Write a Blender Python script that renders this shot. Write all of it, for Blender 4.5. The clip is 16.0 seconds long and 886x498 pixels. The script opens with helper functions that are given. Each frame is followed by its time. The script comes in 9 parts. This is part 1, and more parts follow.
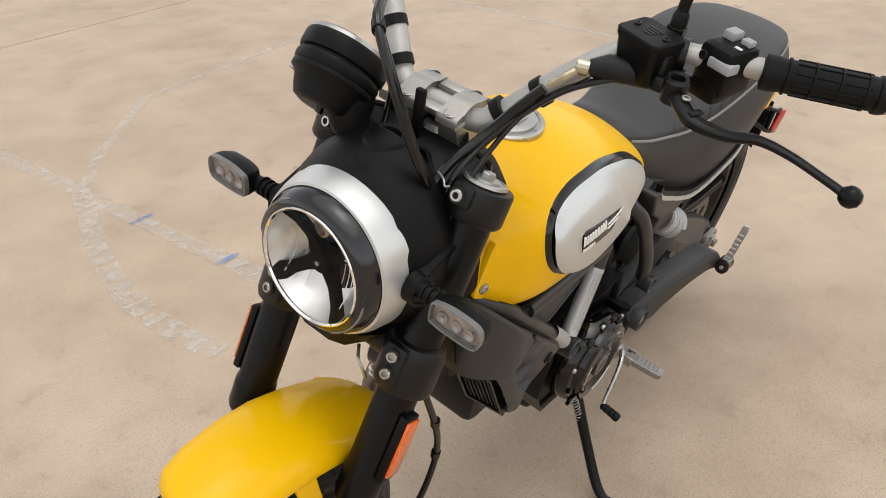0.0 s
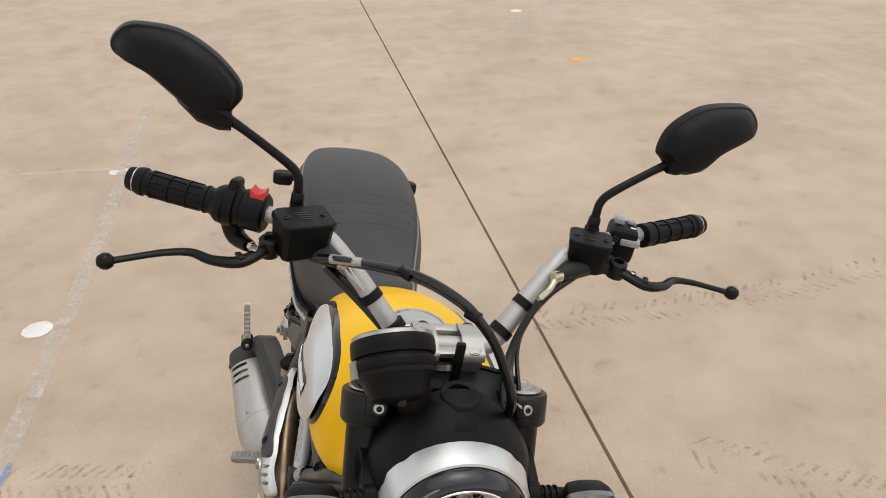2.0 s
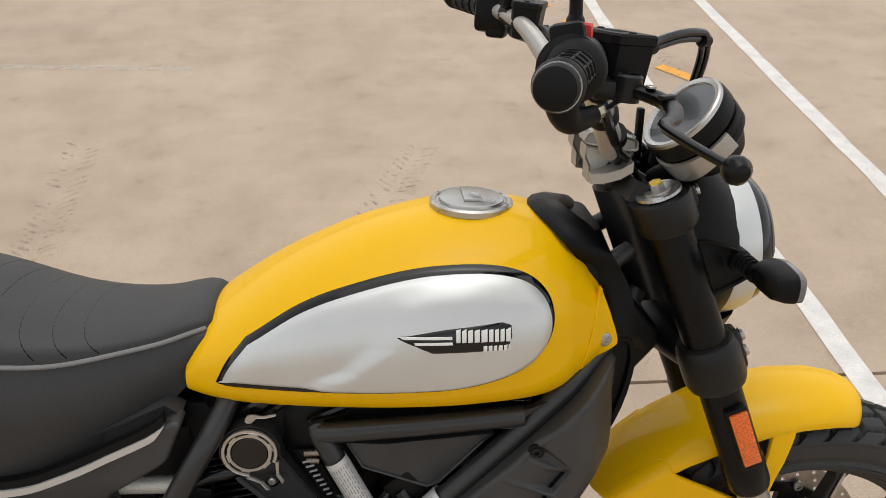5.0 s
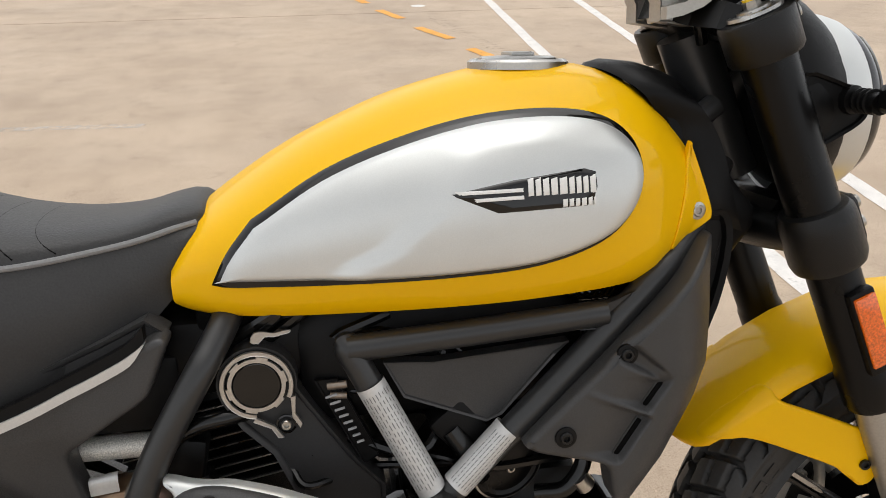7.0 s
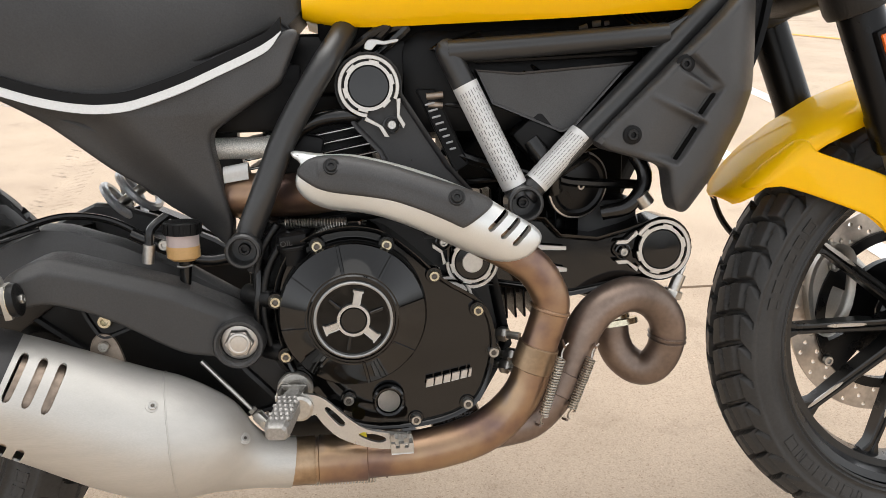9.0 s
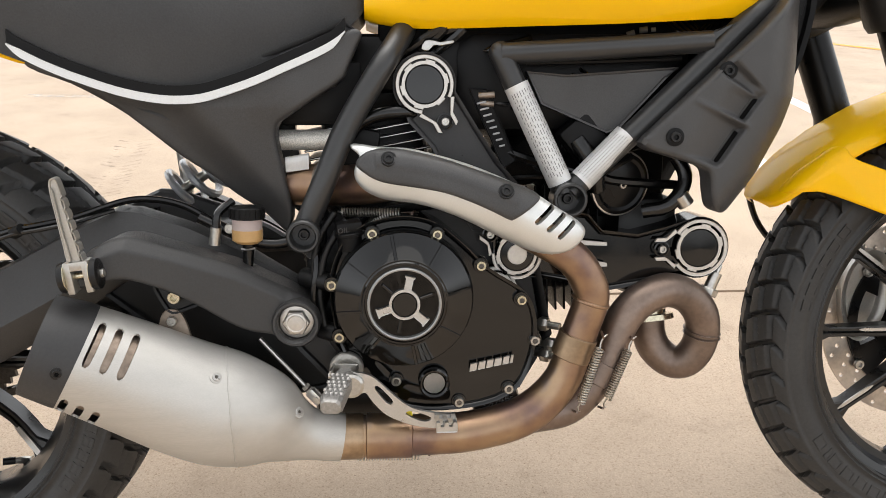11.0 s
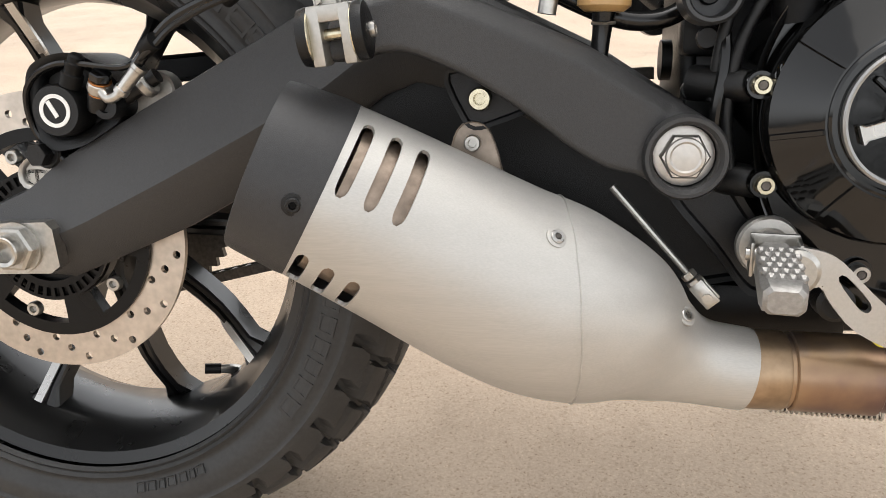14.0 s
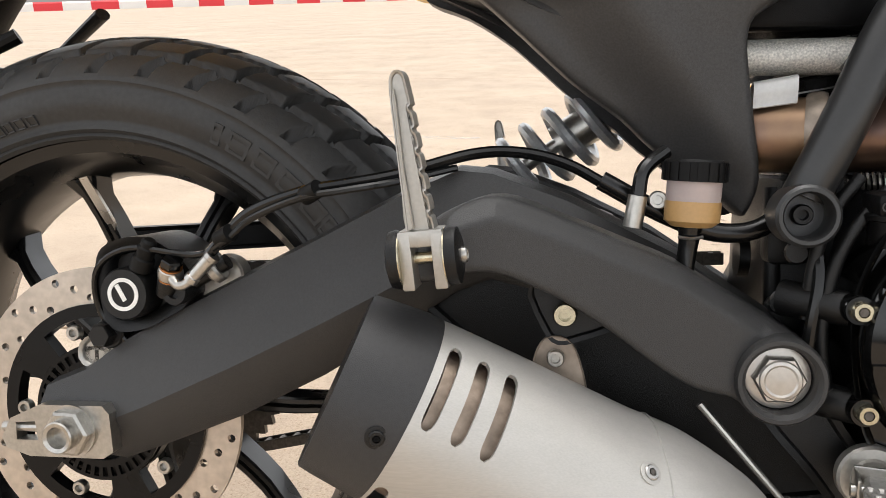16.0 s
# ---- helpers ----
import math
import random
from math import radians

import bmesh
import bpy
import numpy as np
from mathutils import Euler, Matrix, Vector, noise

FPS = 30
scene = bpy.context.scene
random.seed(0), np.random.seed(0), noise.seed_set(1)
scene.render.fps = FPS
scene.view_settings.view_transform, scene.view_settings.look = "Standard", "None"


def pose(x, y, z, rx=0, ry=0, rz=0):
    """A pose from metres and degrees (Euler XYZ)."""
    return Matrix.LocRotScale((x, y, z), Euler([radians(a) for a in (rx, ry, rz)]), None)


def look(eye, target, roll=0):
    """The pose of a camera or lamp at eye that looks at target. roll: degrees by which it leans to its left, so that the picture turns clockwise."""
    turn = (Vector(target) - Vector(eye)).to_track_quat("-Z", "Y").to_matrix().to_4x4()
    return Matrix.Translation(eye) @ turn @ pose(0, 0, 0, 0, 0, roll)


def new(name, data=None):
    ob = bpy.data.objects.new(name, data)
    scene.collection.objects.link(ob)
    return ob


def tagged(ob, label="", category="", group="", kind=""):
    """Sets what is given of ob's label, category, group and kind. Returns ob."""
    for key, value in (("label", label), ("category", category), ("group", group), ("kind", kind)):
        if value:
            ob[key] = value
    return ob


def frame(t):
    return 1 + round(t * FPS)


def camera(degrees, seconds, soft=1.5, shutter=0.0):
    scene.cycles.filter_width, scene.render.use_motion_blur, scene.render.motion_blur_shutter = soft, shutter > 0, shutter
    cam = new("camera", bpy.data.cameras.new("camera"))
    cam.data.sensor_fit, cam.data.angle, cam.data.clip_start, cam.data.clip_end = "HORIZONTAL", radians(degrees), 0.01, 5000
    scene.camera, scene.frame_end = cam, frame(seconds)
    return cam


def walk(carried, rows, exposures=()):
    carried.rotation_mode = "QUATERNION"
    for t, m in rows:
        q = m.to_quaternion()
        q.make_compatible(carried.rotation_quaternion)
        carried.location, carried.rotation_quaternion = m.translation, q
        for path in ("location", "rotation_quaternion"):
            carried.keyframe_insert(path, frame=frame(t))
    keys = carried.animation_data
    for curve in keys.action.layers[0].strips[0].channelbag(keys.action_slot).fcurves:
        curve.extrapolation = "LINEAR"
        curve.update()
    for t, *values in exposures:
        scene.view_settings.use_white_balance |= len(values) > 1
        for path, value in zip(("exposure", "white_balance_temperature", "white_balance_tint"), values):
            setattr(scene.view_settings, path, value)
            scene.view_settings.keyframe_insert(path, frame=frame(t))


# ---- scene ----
EXPO = [(0.0, 0.30), (1.5, 0.24), (2.5, 0.18), (3.5, 0.24), (4.0, 0.20), (6.5, 0.12), (7.5, 0.64), (9.0, 0.93), (11.5, 0.96), (14.0, 1.04), (15.0, 0.98), (16.0, 0.90)]
cam = camera(59.53, 16.0, soft=0.8)
LEAN = 11.99  # the bike rests on its side stand
PATH = [
    (0, (1.7614, 0.4548, 1.4504), (0.4406, -0.3844, 0.2049), 10.03),
    (0.5, (1.8008, 0.3307, 1.5266), (0.2723, -0.1767, 0.3408), 12.38),
    (1, (1.9044, 0.1437, 1.5649), (0.2382, 0.0112, 0.4667), 13.26),
    (1.5, (1.9617, -0.0430, 1.5795), (0.2322, 0.1508, 0.5939), 12.30),
    (2, (1.9289, -0.2740, 1.5858), (0.2038, 0.2347, 0.7112), 11.17),
    (2.5, (1.8599, -0.5318, 1.5281), (0.2503, 0.3807, 0.7686), 9.95),
    (3, (1.7170, -0.7232, 1.4451), (0.3523, 0.5436, 0.7149), 7.80),
    (3.5, (1.4724, -0.8285, 1.3735), (0.5001, 0.7445, 0.6116), 6.21),
    (4, (1.2356, -0.9281, 1.2982), (0.7104, 0.8287, 0.4994), 4.87),
    (4.2, (1.1394, -0.9737, 1.2852), (0.7701, 0.8220, 0.4857), 3.78),
    (6.3, (0.6684, -0.7650, 1.1148), (1.1433, 1.0698, 0.4759), -2.84),
    (6.5, (0.7121, -0.7708, 1.0813), (1.1080, 1.0922, 0.4710), -2.66),
    (7, (0.7475, -0.8003, 0.9707), (1.0160, 1.1131, 0.4540), -2.08),
    (7.5, (0.7273, -0.8462, 0.8180), (0.9811, 1.0956, 0.4115), -2.26),
    (8, (0.7011, -0.8777, 0.6973), (0.9385, 1.0835, 0.3854), -2.30),
    (8.5, (0.6634, -0.9350, 0.6569), (0.8849, 1.0299, 0.3573), -1.93),
    (9, (0.6371, -0.9886, 0.6548), (0.8676, 0.9588, 0.2618), -1.51),
    (9.2, (0.6330, -0.9992, 0.6597), (0.8661, 0.9397, 0.2280), -1.45),
    (11.5, (0.6030, -1.0356, 0.6520), (0.7395, 0.9226, 0.2690), -0.07),
    (12, (0.5938, -1.0083, 0.6366), (0.6929, 0.9473, 0.2294), -0.44),
    (12.5, (0.5621, -0.9483, 0.6015), (0.5407, 0.9986, 0.1440), -0.47),
    (13, (0.5065, -0.8553, 0.5383), (0.3449, 1.0756, 0.0427), 0.20),
    (13.5, (0.4578, -0.7638, 0.4957), (0.1936, 1.1537, -0.0076), -0.28),
    (14, (0.4308, -0.6779, 0.4616), (0.1382, 1.2395, -0.0260), -0.72),
    (14.5, (0.4141, -0.6249, 0.4541), (0.1231, 1.3002, -0.0030), -0.71),
    (15, (0.4097, -0.6162, 0.4713), (0.1064, 1.3206, 0.0754), 0.07),
    (15.5, (0.4081, -0.6307, 0.5061), (0.0989, 1.3235, 0.2133), 0.56),
    (16, (0.3889, -0.6553, 0.5255), (0.0362, 1.3008, 0.3037), 0.61),
]
BIKE = pose(0, 0, 0, -LEAN, 0, 0)
walk(cam, [(t, BIKE @ look(eye, target, roll)) for t, eye, target, roll in PATH], exposures=EXPO)

# ---- light: bright, hazy overcast sky ----
world = bpy.data.worlds.new("sky")
scene.world = world
world.use_nodes = True
wn, wl = world.node_tree.nodes, world.node_tree.links
sky = wn.new("ShaderNodeTexSky")
sky.sky_type, sky.sun_disc = "NISHITA", False
sky.sun_elevation, sky.sun_rotation = radians(80), radians(0)
sky.air_density, sky.dust_density, sky.ozone_density = 1.0, 4.0, 1.0
hazy = wn.new("ShaderNodeHueSaturation")
hazy.inputs["Saturation"].default_value = 0.12
wl.new(sky.outputs[0], hazy.inputs["Color"])
# overcast: the zenith is brighter than the rim of the sky
way = wn.new("ShaderNodeTexCoord")
split = wn.new("ShaderNodeSeparateXYZ")
wl.new(way.outputs["Generated"], split.inputs[0])
rise = wn.new("ShaderNodeMapRange")
rise.inputs["From Min"].default_value, rise.inputs["From Max"].default_value = 0.0, 1.0
rise.inputs["To Min"].default_value, rise.inputs["To Max"].default_value = 2.35, 0.70
wl.new(split.outputs["Z"], rise.inputs["Value"])
veil = wn.new("ShaderNodeMix")
veil.data_type, veil.blend_type = "RGBA", "MULTIPLY"
veil.inputs["Factor"].default_value = 1
wl.new(hazy.outputs[0], veil.inputs["A"])
wl.new(rise.outputs[0], veil.inputs["B"])
wl.new(veil.outputs["Result"], wn["Background"].inputs["Color"])
wn["Background"].inputs["Strength"].default_value = 0.130
sun = new("sun", bpy.data.lights.new("sun", "SUN"))
sun.data.energy, sun.data.angle, sun.data.color = 0.6, radians(80), (1.0, 0.95, 0.88)
sun.matrix_world = look((0.5, 0.9, 10), (0, 0, 0))


# ---- shape helpers: a shape is (vertices, faces) ----
def join(*shapes):
    v, f = [], []
    for a, b in shapes:
        n = len(v)
        v += [tuple(p) for p in a]
        f += [tuple(i + n for i in q) for q in b]
    return v, f


def moved(shape, m):
    return [tuple(m @ Vector(p)) for p in shape[0]], shape[1]


def mirrored(shape):
    return [(x, -y, z) for x, y, z in shape[0]], [q[::-1] for q in shape[1]]


def axis_pose(p, way):
    """A pose at p whose z axis points along way."""
    return Matrix.Translation(p) @ Vector(way).to_track_quat("Z", "Y").to_matrix().to_4x4()


def spline(pts, n=6, closed=False):
    """Catmull-Rom through the points, n steps a span."""
    p = [np.array(q, float) for q in pts]
    out = []
    last = len(p) if closed else len(p) - 1
    for i in range(last):
        if closed:
            a, b, c, d = (p[(i + k) % len(p)] for k in (-1, 0, 1, 2))
        else:
            b, c = p[i], p[i + 1]
            a = p[i - 1] if i else 2 * b - c
            d = p[i + 2] if i + 2 < len(p) else 2 * c - b
        for k in range(n):
            t = k / n
            out.append(0.5 * (2 * b + (c - a) * t + (2 * a - 5 * b + 4 * c - d) * t * t + (3 * b - a - 3 * c + d) * t ** 3))
    if not closed:
        out.append(p[-1])
    return out


def loft(rings, cap=True, closed=True):
    n, v, f = len(rings[0]), [], []
    for r in rings:
        v += [tuple(float(c) for c in p) for p in r]
    m = n if closed else n - 1
    for i in range(len(rings) - 1):
        for j in range(m):
            a, b = i * n + j, i * n + (j + 1) % n
            f.append((a, b, b + n, a + n))
    if cap:
        f.append(tuple(range(n))[::-1])
        f.append(tuple(range((len(rings) - 1) * n, len(rings) * n)))
    return v, f


def tube(pts, r, seg=12, n=6, cap=True, flat=1.0):
    """A round bar through the points; r: one radius or one a point."""
    rr = [[r] if np.isscalar(r) else [q] for q in (r if not np.isscalar(r) else [r] * len(pts))]
    path = spline(pts, n) if n > 1 else [np.array(p, float) for p in pts]
    rad = [max(float(q[0]), 1e-4) for q in (spline([np.array(q) for q in rr], n) if n > 1 else rr)]
    tan = [path[min(i + 1, len(path) - 1)] - path[max(i - 1, 0)] for i in range(len(path))]
    tan = [t / (np.linalg.norm(t) + 1e-12) for t in tan]
    up = np.array([0, 0, 1.0]) if abs(tan[0][2]) < 0.9 else np.array([1.0, 0, 0])
    rings = []
    for p, t, q in zip(path, tan, rad):
        u = up - t * (up @ t)
        u /= np.linalg.norm(u)
        w = np.cross(t, u)
        up = u
        rings.append([p + q * (math.cos(a) * w + flat * math.sin(a) * u) for a in (2 * math.pi * k / seg for k in range(seg))])
    return loft(rings, cap)


def lathe(profile, seg=32, m=Matrix()):
    """Spins (radius, height) pairs round the z axis of m."""
    rings = [[(r * math.cos(a), r * math.sin(a), h) for a in (2 * math.pi * k / seg for k in range(seg))] for r, h in ((max(r, 1e-4), h) for r, h in profile)]
    return moved(loft(rings, cap=True), m)


def ring_lathe(profile, seg=64, m=Matrix()):
    """Spins a closed (radius, height) outline round the z axis of m."""
    rings = []
    for k in range(seg):
        a = 2 * math.pi * k / seg
        rings.append([(r * math.cos(a), r * math.sin(a), h) for r, h in profile])
    v, f = loft(rings, cap=False)
    n, last = len(profile), (seg - 1) * len(profile)
    f += [(last + j, last + (j + 1) % n, (j + 1) % n, j) for j in range(n)]
    return moved((v, f), m)


def inset(outline, d):
    p = [np.array(q, float) for q in outline]
    area = sum(a[0] * b[1] - b[0] * a[1] for a, b in zip(p, p[1:] + p[:1]))
    s = 1 if area > 0 else -1
    out = []
    for i, q in enumerate(p):
        a, b = p[i - 1], p[(i + 1) % len(p)]
        t = b - a
        nrm = s * np.array([-t[1], t[0]]) / (np.linalg.norm(t) + 1e-9)
        out.append(q + d * nrm)
    return out


def plate(outline, y0, y1, bevel=0.003, round_off=2):
    """A plate standing in the x-z plane between y0 and y1, with rounded rims."""
    lo, hi = min(y0, y1), max(y0, y1)
    b = min(bevel, (hi - lo) * 0.45)
    rings = []
    steps = [(math.pi / 2 * k / round_off) for k in range(round_off + 1)]
    for a in steps:
        rings.append([(x, lo + b * (1 - math.sin(a)), z) for x, z in inset(outline, b * math.cos(a) * 1.0)])
    for a in reversed(steps):
        rings.append([(x, hi - b * (1 - math.sin(a)), z) for x, z in inset(outline, b * math.cos(a))])
    return loft(rings)


def holed(outline, holes, y0, y1):
    """A flat plate in the x-z plane with holes through it."""
    bm = bmesh.new()
    edges = []
    for loop in (outline, *holes):
        vs = [bm.verts.new((x, y0, z)) for x, z in loop]
        edges += [bm.edges.new((vs[i - 1], vs[i])) for i in range(len(vs))]
    bmesh.ops.triangle_fill(bm, use_beauty=True, use_dissolve=False, edges=edges)
    r = bmesh.ops.extrude_face_region(bm, geom=list(bm.faces))
    for g in r["geom"]:
        if isinstance(g, bmesh.types.BMVert):
            g.co.y = y1
    bm.verts.index_update()
    shape = [tuple(v.co) for v in bm.verts], [tuple(v.index for v in f.verts) for f in bm.faces]
    bm.free()
    return shape


def circle(cx, cz, r, n=24, a0=0.0, a1=2 * math.pi, close=True):
    m = n if close else n - 1
    return [(cx + r * math.cos(a0 + (a1 - a0) * k / m), cz + r * math.sin(a0 + (a1 - a0) * k / m)) for k in range(n)]


def box(c, s, bevel=0.003, m=Matrix(), seg=2):
    bm = bmesh.new()
    bmesh.ops.create_cube(bm, size=1.0)
    for v in bm.verts:
        v.co = Vector((v.co.x * s[0], v.co.y * s[1], v.co.z * s[2]))
    if bevel:
        bmesh.ops.bevel(bm, geom=list(bm.edges), offset=bevel, segments=seg, affect="EDGES", profile=0.5)
    bm.verts.index_update()
    shape = [tuple(v.co + Vector(c)) for v in bm.verts], [tuple(v.index for v in f.verts) for f in bm.faces]
    bm.free()
    return moved(shape, m)


def coil(a, b, radius, wire, turns, seg=6, per=14):
    """A coil spring from a to b."""
    a, b = Vector(a), Vector(b)
    m = axis_pose(a, b - a)
    h = (b - a).length
    n = int(turns * per)
    pts = [m @ Vector((radius * math.cos(2 * math.pi * k / per), radius * math.sin(2 * math.pi * k / per), h * k / n)) for k in range(n + 1)]
    return tube(pts, wire, seg, n=1)


def bolt_shape(p, way, r, h=None):
    """A socket-head screw standing on p along way."""
    h = h or 0.8 * r
    m = axis_pose(p, way)
    head = lathe([(r, 0), (r, h * 0.75), (r * 0.86, h), (r * 0.52, h), (r * 0.5, h * 0.9)], 18, m)
    v, f = lathe([(r * 0.56, h * 0.98), (r * 0.5, h * 0.3), (0, h * 0.3)], 6, m)
    return join((head[0], head[1][:-1]), (v, f[:-2]))


def socket_shape(p, way, r, h):
    """A hexagonal disc whose dark colour gives the shade in the socket of a screw of that size."""
    return lathe([(r * 0.50, h * 0.80), (r * 0.46, h * 0.985), (0, h * 0.985)], 6, axis_pose(p, way))


def hex_nut(p, way, r, h):
    return lathe([(r * 0.9, 0), (r, h * 0.12), (r, h * 0.85), (r * 0.88, h), (0, h)], 6, axis_pose(p, way))


def patch(outline, depth, rings=10, lift=lambda s: 0.0):
    """A skin over depth(x, z) inside an outline of (x, z); lift(s): height over it, s from 1 at the rim to 0 in the middle."""
    c = np.mean(np.array(outline), axis=0)
    v, f, n = [], [], len(outline)
    for k in range(rings):
        s = 1 - k / rings
        for q in outline:
            x, z = c + (np.array(q) - c) * s
            v.append((x, depth(x, z) - lift(s), z))
    v.append((c[0], depth(*c) - lift(0.0), c[1]))
    for k in range(rings - 1):
        for j in range(n):
            a, b = k * n + j, k * n + (j + 1) % n
            f.append((a, b, b + n, a + n))
    f += [((rings - 1) * n + j, (rings - 1) * n + (j + 1) % n, rings * n) for j in range(n)]
    return v, f


def slab(outline, depth, thick, edge=0.004, rings=12, steps=3):
    """A solid skin over depth(x, z) inside an outline, thick metres deep, with rounded rims."""
    n = len(outline)
    v, f = [], []
    loops = [([np.array(q, float) for q in outline], thick)]
    for k in range(steps + 1):
        a = math.pi / 2 * k / steps
        loops.append((inset(outline, edge * (1 - math.cos(a))), edge * (1 - math.sin(a))))
    core = loops[-1][0]
    c = np.mean(np.array(core), axis=0)
    for k in range(1, rings):
        loops.append(([c + (q - c) * (1 - k / rings) for q in core], 0.0))
    for loop, off in loops:
        v += [(q[0], depth(q[0], q[1]) + off, q[1]) for q in loop]
    for k in range(len(loops) - 1):
        f += [(k * n + j, k * n + (j + 1) % n, (k + 1) * n + (j + 1) % n, (k + 1) * n + j) for j in range(n)]
    v.append((c[0], depth(*c), c[1]))
    last = len(v) - 1
    k = (len(loops) - 1) * n
    f += [(k + j, k + (j + 1) % n, last) for j in range(n)]
    # the back, at the same spacing
    start = len(v)
    for k in range(1, rings):
        v += [(q[0], depth(q[0], q[1]) + thick, q[1]) for q in (c + (np.array(o) - c) * (1 - k / rings) for o in outline)]
    v.append((c[0], depth(*c) + thick, c[1]))
    f += [((j + 1) % n, j, start + j, start + (j + 1) % n) for j in range(n)]
    for k in range(rings - 2):
        a = start + k * n
        f += [(a + (j + 1) % n, a + j, a + n + j, a + n + (j + 1) % n) for j in range(n)]
    a = start + (rings - 2) * n
    f += [(a + (j + 1) % n, a + j, len(v) - 1) for j in range(n)]
    return v, f


def grid_fill(outline, depth, thick, edge, pitch=0.0035):
    """Like slab, but with an even lattice of points, for faces with fine relief."""
    bm = bmesh.new()
    loops = []
    for k in range(4):
        a = math.pi / 2 * k / 3
        loops.append((inset(outline, edge * (1 - math.cos(a))), edge * (1 - math.sin(a))))
    loops = [([np.array(q, float) for q in outline], thick)] + loops
    rows = [[bm.verts.new((q[0], depth(q[0], q[1]) + off, q[1])) for q in loop] for loop, off in loops]
    n = len(outline)
    for a, b in zip(rows, rows[1:]):
        for j in range(n):
            bm.faces.new((a[j], a[(j + 1) % n], b[(j + 1) % n], b[j]))
    for q in rows[-1]:
        q.co.y = 0.0
    face = bm.faces.new(rows[-1])
    face.normal_update()
    r = bmesh.ops.triangulate(bm, faces=[face])
    inner = r["faces"]
    for axis, lo, hi in ((0, min(q[0] for q in outline), max(q[0] for q in outline)), (2, min(q[1] for q in outline), max(q[1] for q in outline))):
        at = lo + pitch * 0.5
        while at < hi:
            co, no = [0, 0, 0], [0, 0, 0]
            co[axis], no[axis] = at, 1
            inner = [g for g in inner if g.is_valid]
            geom = list({e for g in inner for e in g.edges}) + list({q for g in inner for q in g.verts}) + inner
            res = bmesh.ops.bisect_plane(bm, geom=geom, plane_co=co, plane_no=no)
            inner = [g for g in res["geom"] if isinstance(g, bmesh.types.BMFace)]
            at += pitch
    for g in inner:
        for q in g.verts:
            q.co.y = depth(q.co.x, q.co.z)
    bm.verts.index_update()
    shape = [tuple(q.co) for q in bm.verts], [tuple(q.index for q in g.verts) for g in bm.faces]
    bm.free()
    return shape


def cut(shape, cutters):
    """The shape with the cutters taken out of it."""
    def temp(s):
        me = bpy.data.meshes.new("temp")
        me.from_pydata(s[0], [], s[1])
        bm = bmesh.new()
        bm.from_mesh(me)
        bmesh.ops.recalc_face_normals(bm, faces=bm.faces)
        bm.to_mesh(me)
        bm.free()
        return new("temp", me)
    a, b = temp(shape), temp(join(*cutters))
    mod = a.modifiers.new("cut", "BOOLEAN")
    mod.operation, mod.object, mod.solver, mod.use_self = "DIFFERENCE", b, "EXACT", True
    me = bpy.data.meshes.new_from_object(a.evaluated_get(bpy.context.evaluated_depsgraph_get()))
    out = [tuple(v.co) for v in me.vertices], [tuple(p.vertices) for p in me.polygons]
    for ob in (a, b):
        data = ob.data
        bpy.data.objects.remove(ob)
        bpy.data.meshes.remove(data)
    bpy.data.meshes.remove(me)
    return out


def words(text, size, m, depth=0.0003):
    """Raised letters in the built-in font, as a shape."""
    curve = bpy.data.curves.new("letters", "FONT")
    curve.body, curve.size, curve.extrude, curve.align_x = text, size, depth, "CENTER"
    curve.resolution_u = 2
    temp = new("letters", curve)
    me = bpy.data.meshes.new_from_object(temp.evaluated_get(bpy.context.evaluated_depsgraph_get()))
    shape = [tuple(m @ v.co) for v in me.vertices], [tuple(p.vertices) for p in me.polygons]
    bpy.data.objects.remove(temp)
    bpy.data.meshes.remove(me)
    bpy.data.curves.remove(curve)
    return shape


def part(name, shape, material, parent=None, label="", sharp=32, flip=True):
    """Links a shape as ONE mesh object under a thing or under a part."""
    me = bpy.data.meshes.new(name)
    me.from_pydata([tuple(p) for p in shape[0]], [], [tuple(q) for q in shape[1]])
    bm = bmesh.new()
    bm.from_mesh(me)
    bmesh.ops.remove_doubles(bm, verts=bm.verts, dist=1e-5)
    if flip:
        bmesh.ops.recalc_face_normals(bm, faces=bm.faces)
    bm.to_mesh(me)
    bm.free()
    me.polygons.foreach_set("use_smooth", [True] * len(me.polygons))
    me.set_sharp_from_angle(angle=radians(sharp))
    me.materials.append(material)
    ob = new(name, me)
    if parent:
        ob.parent = parent
    if label:
        tagged(ob, label)
    return ob


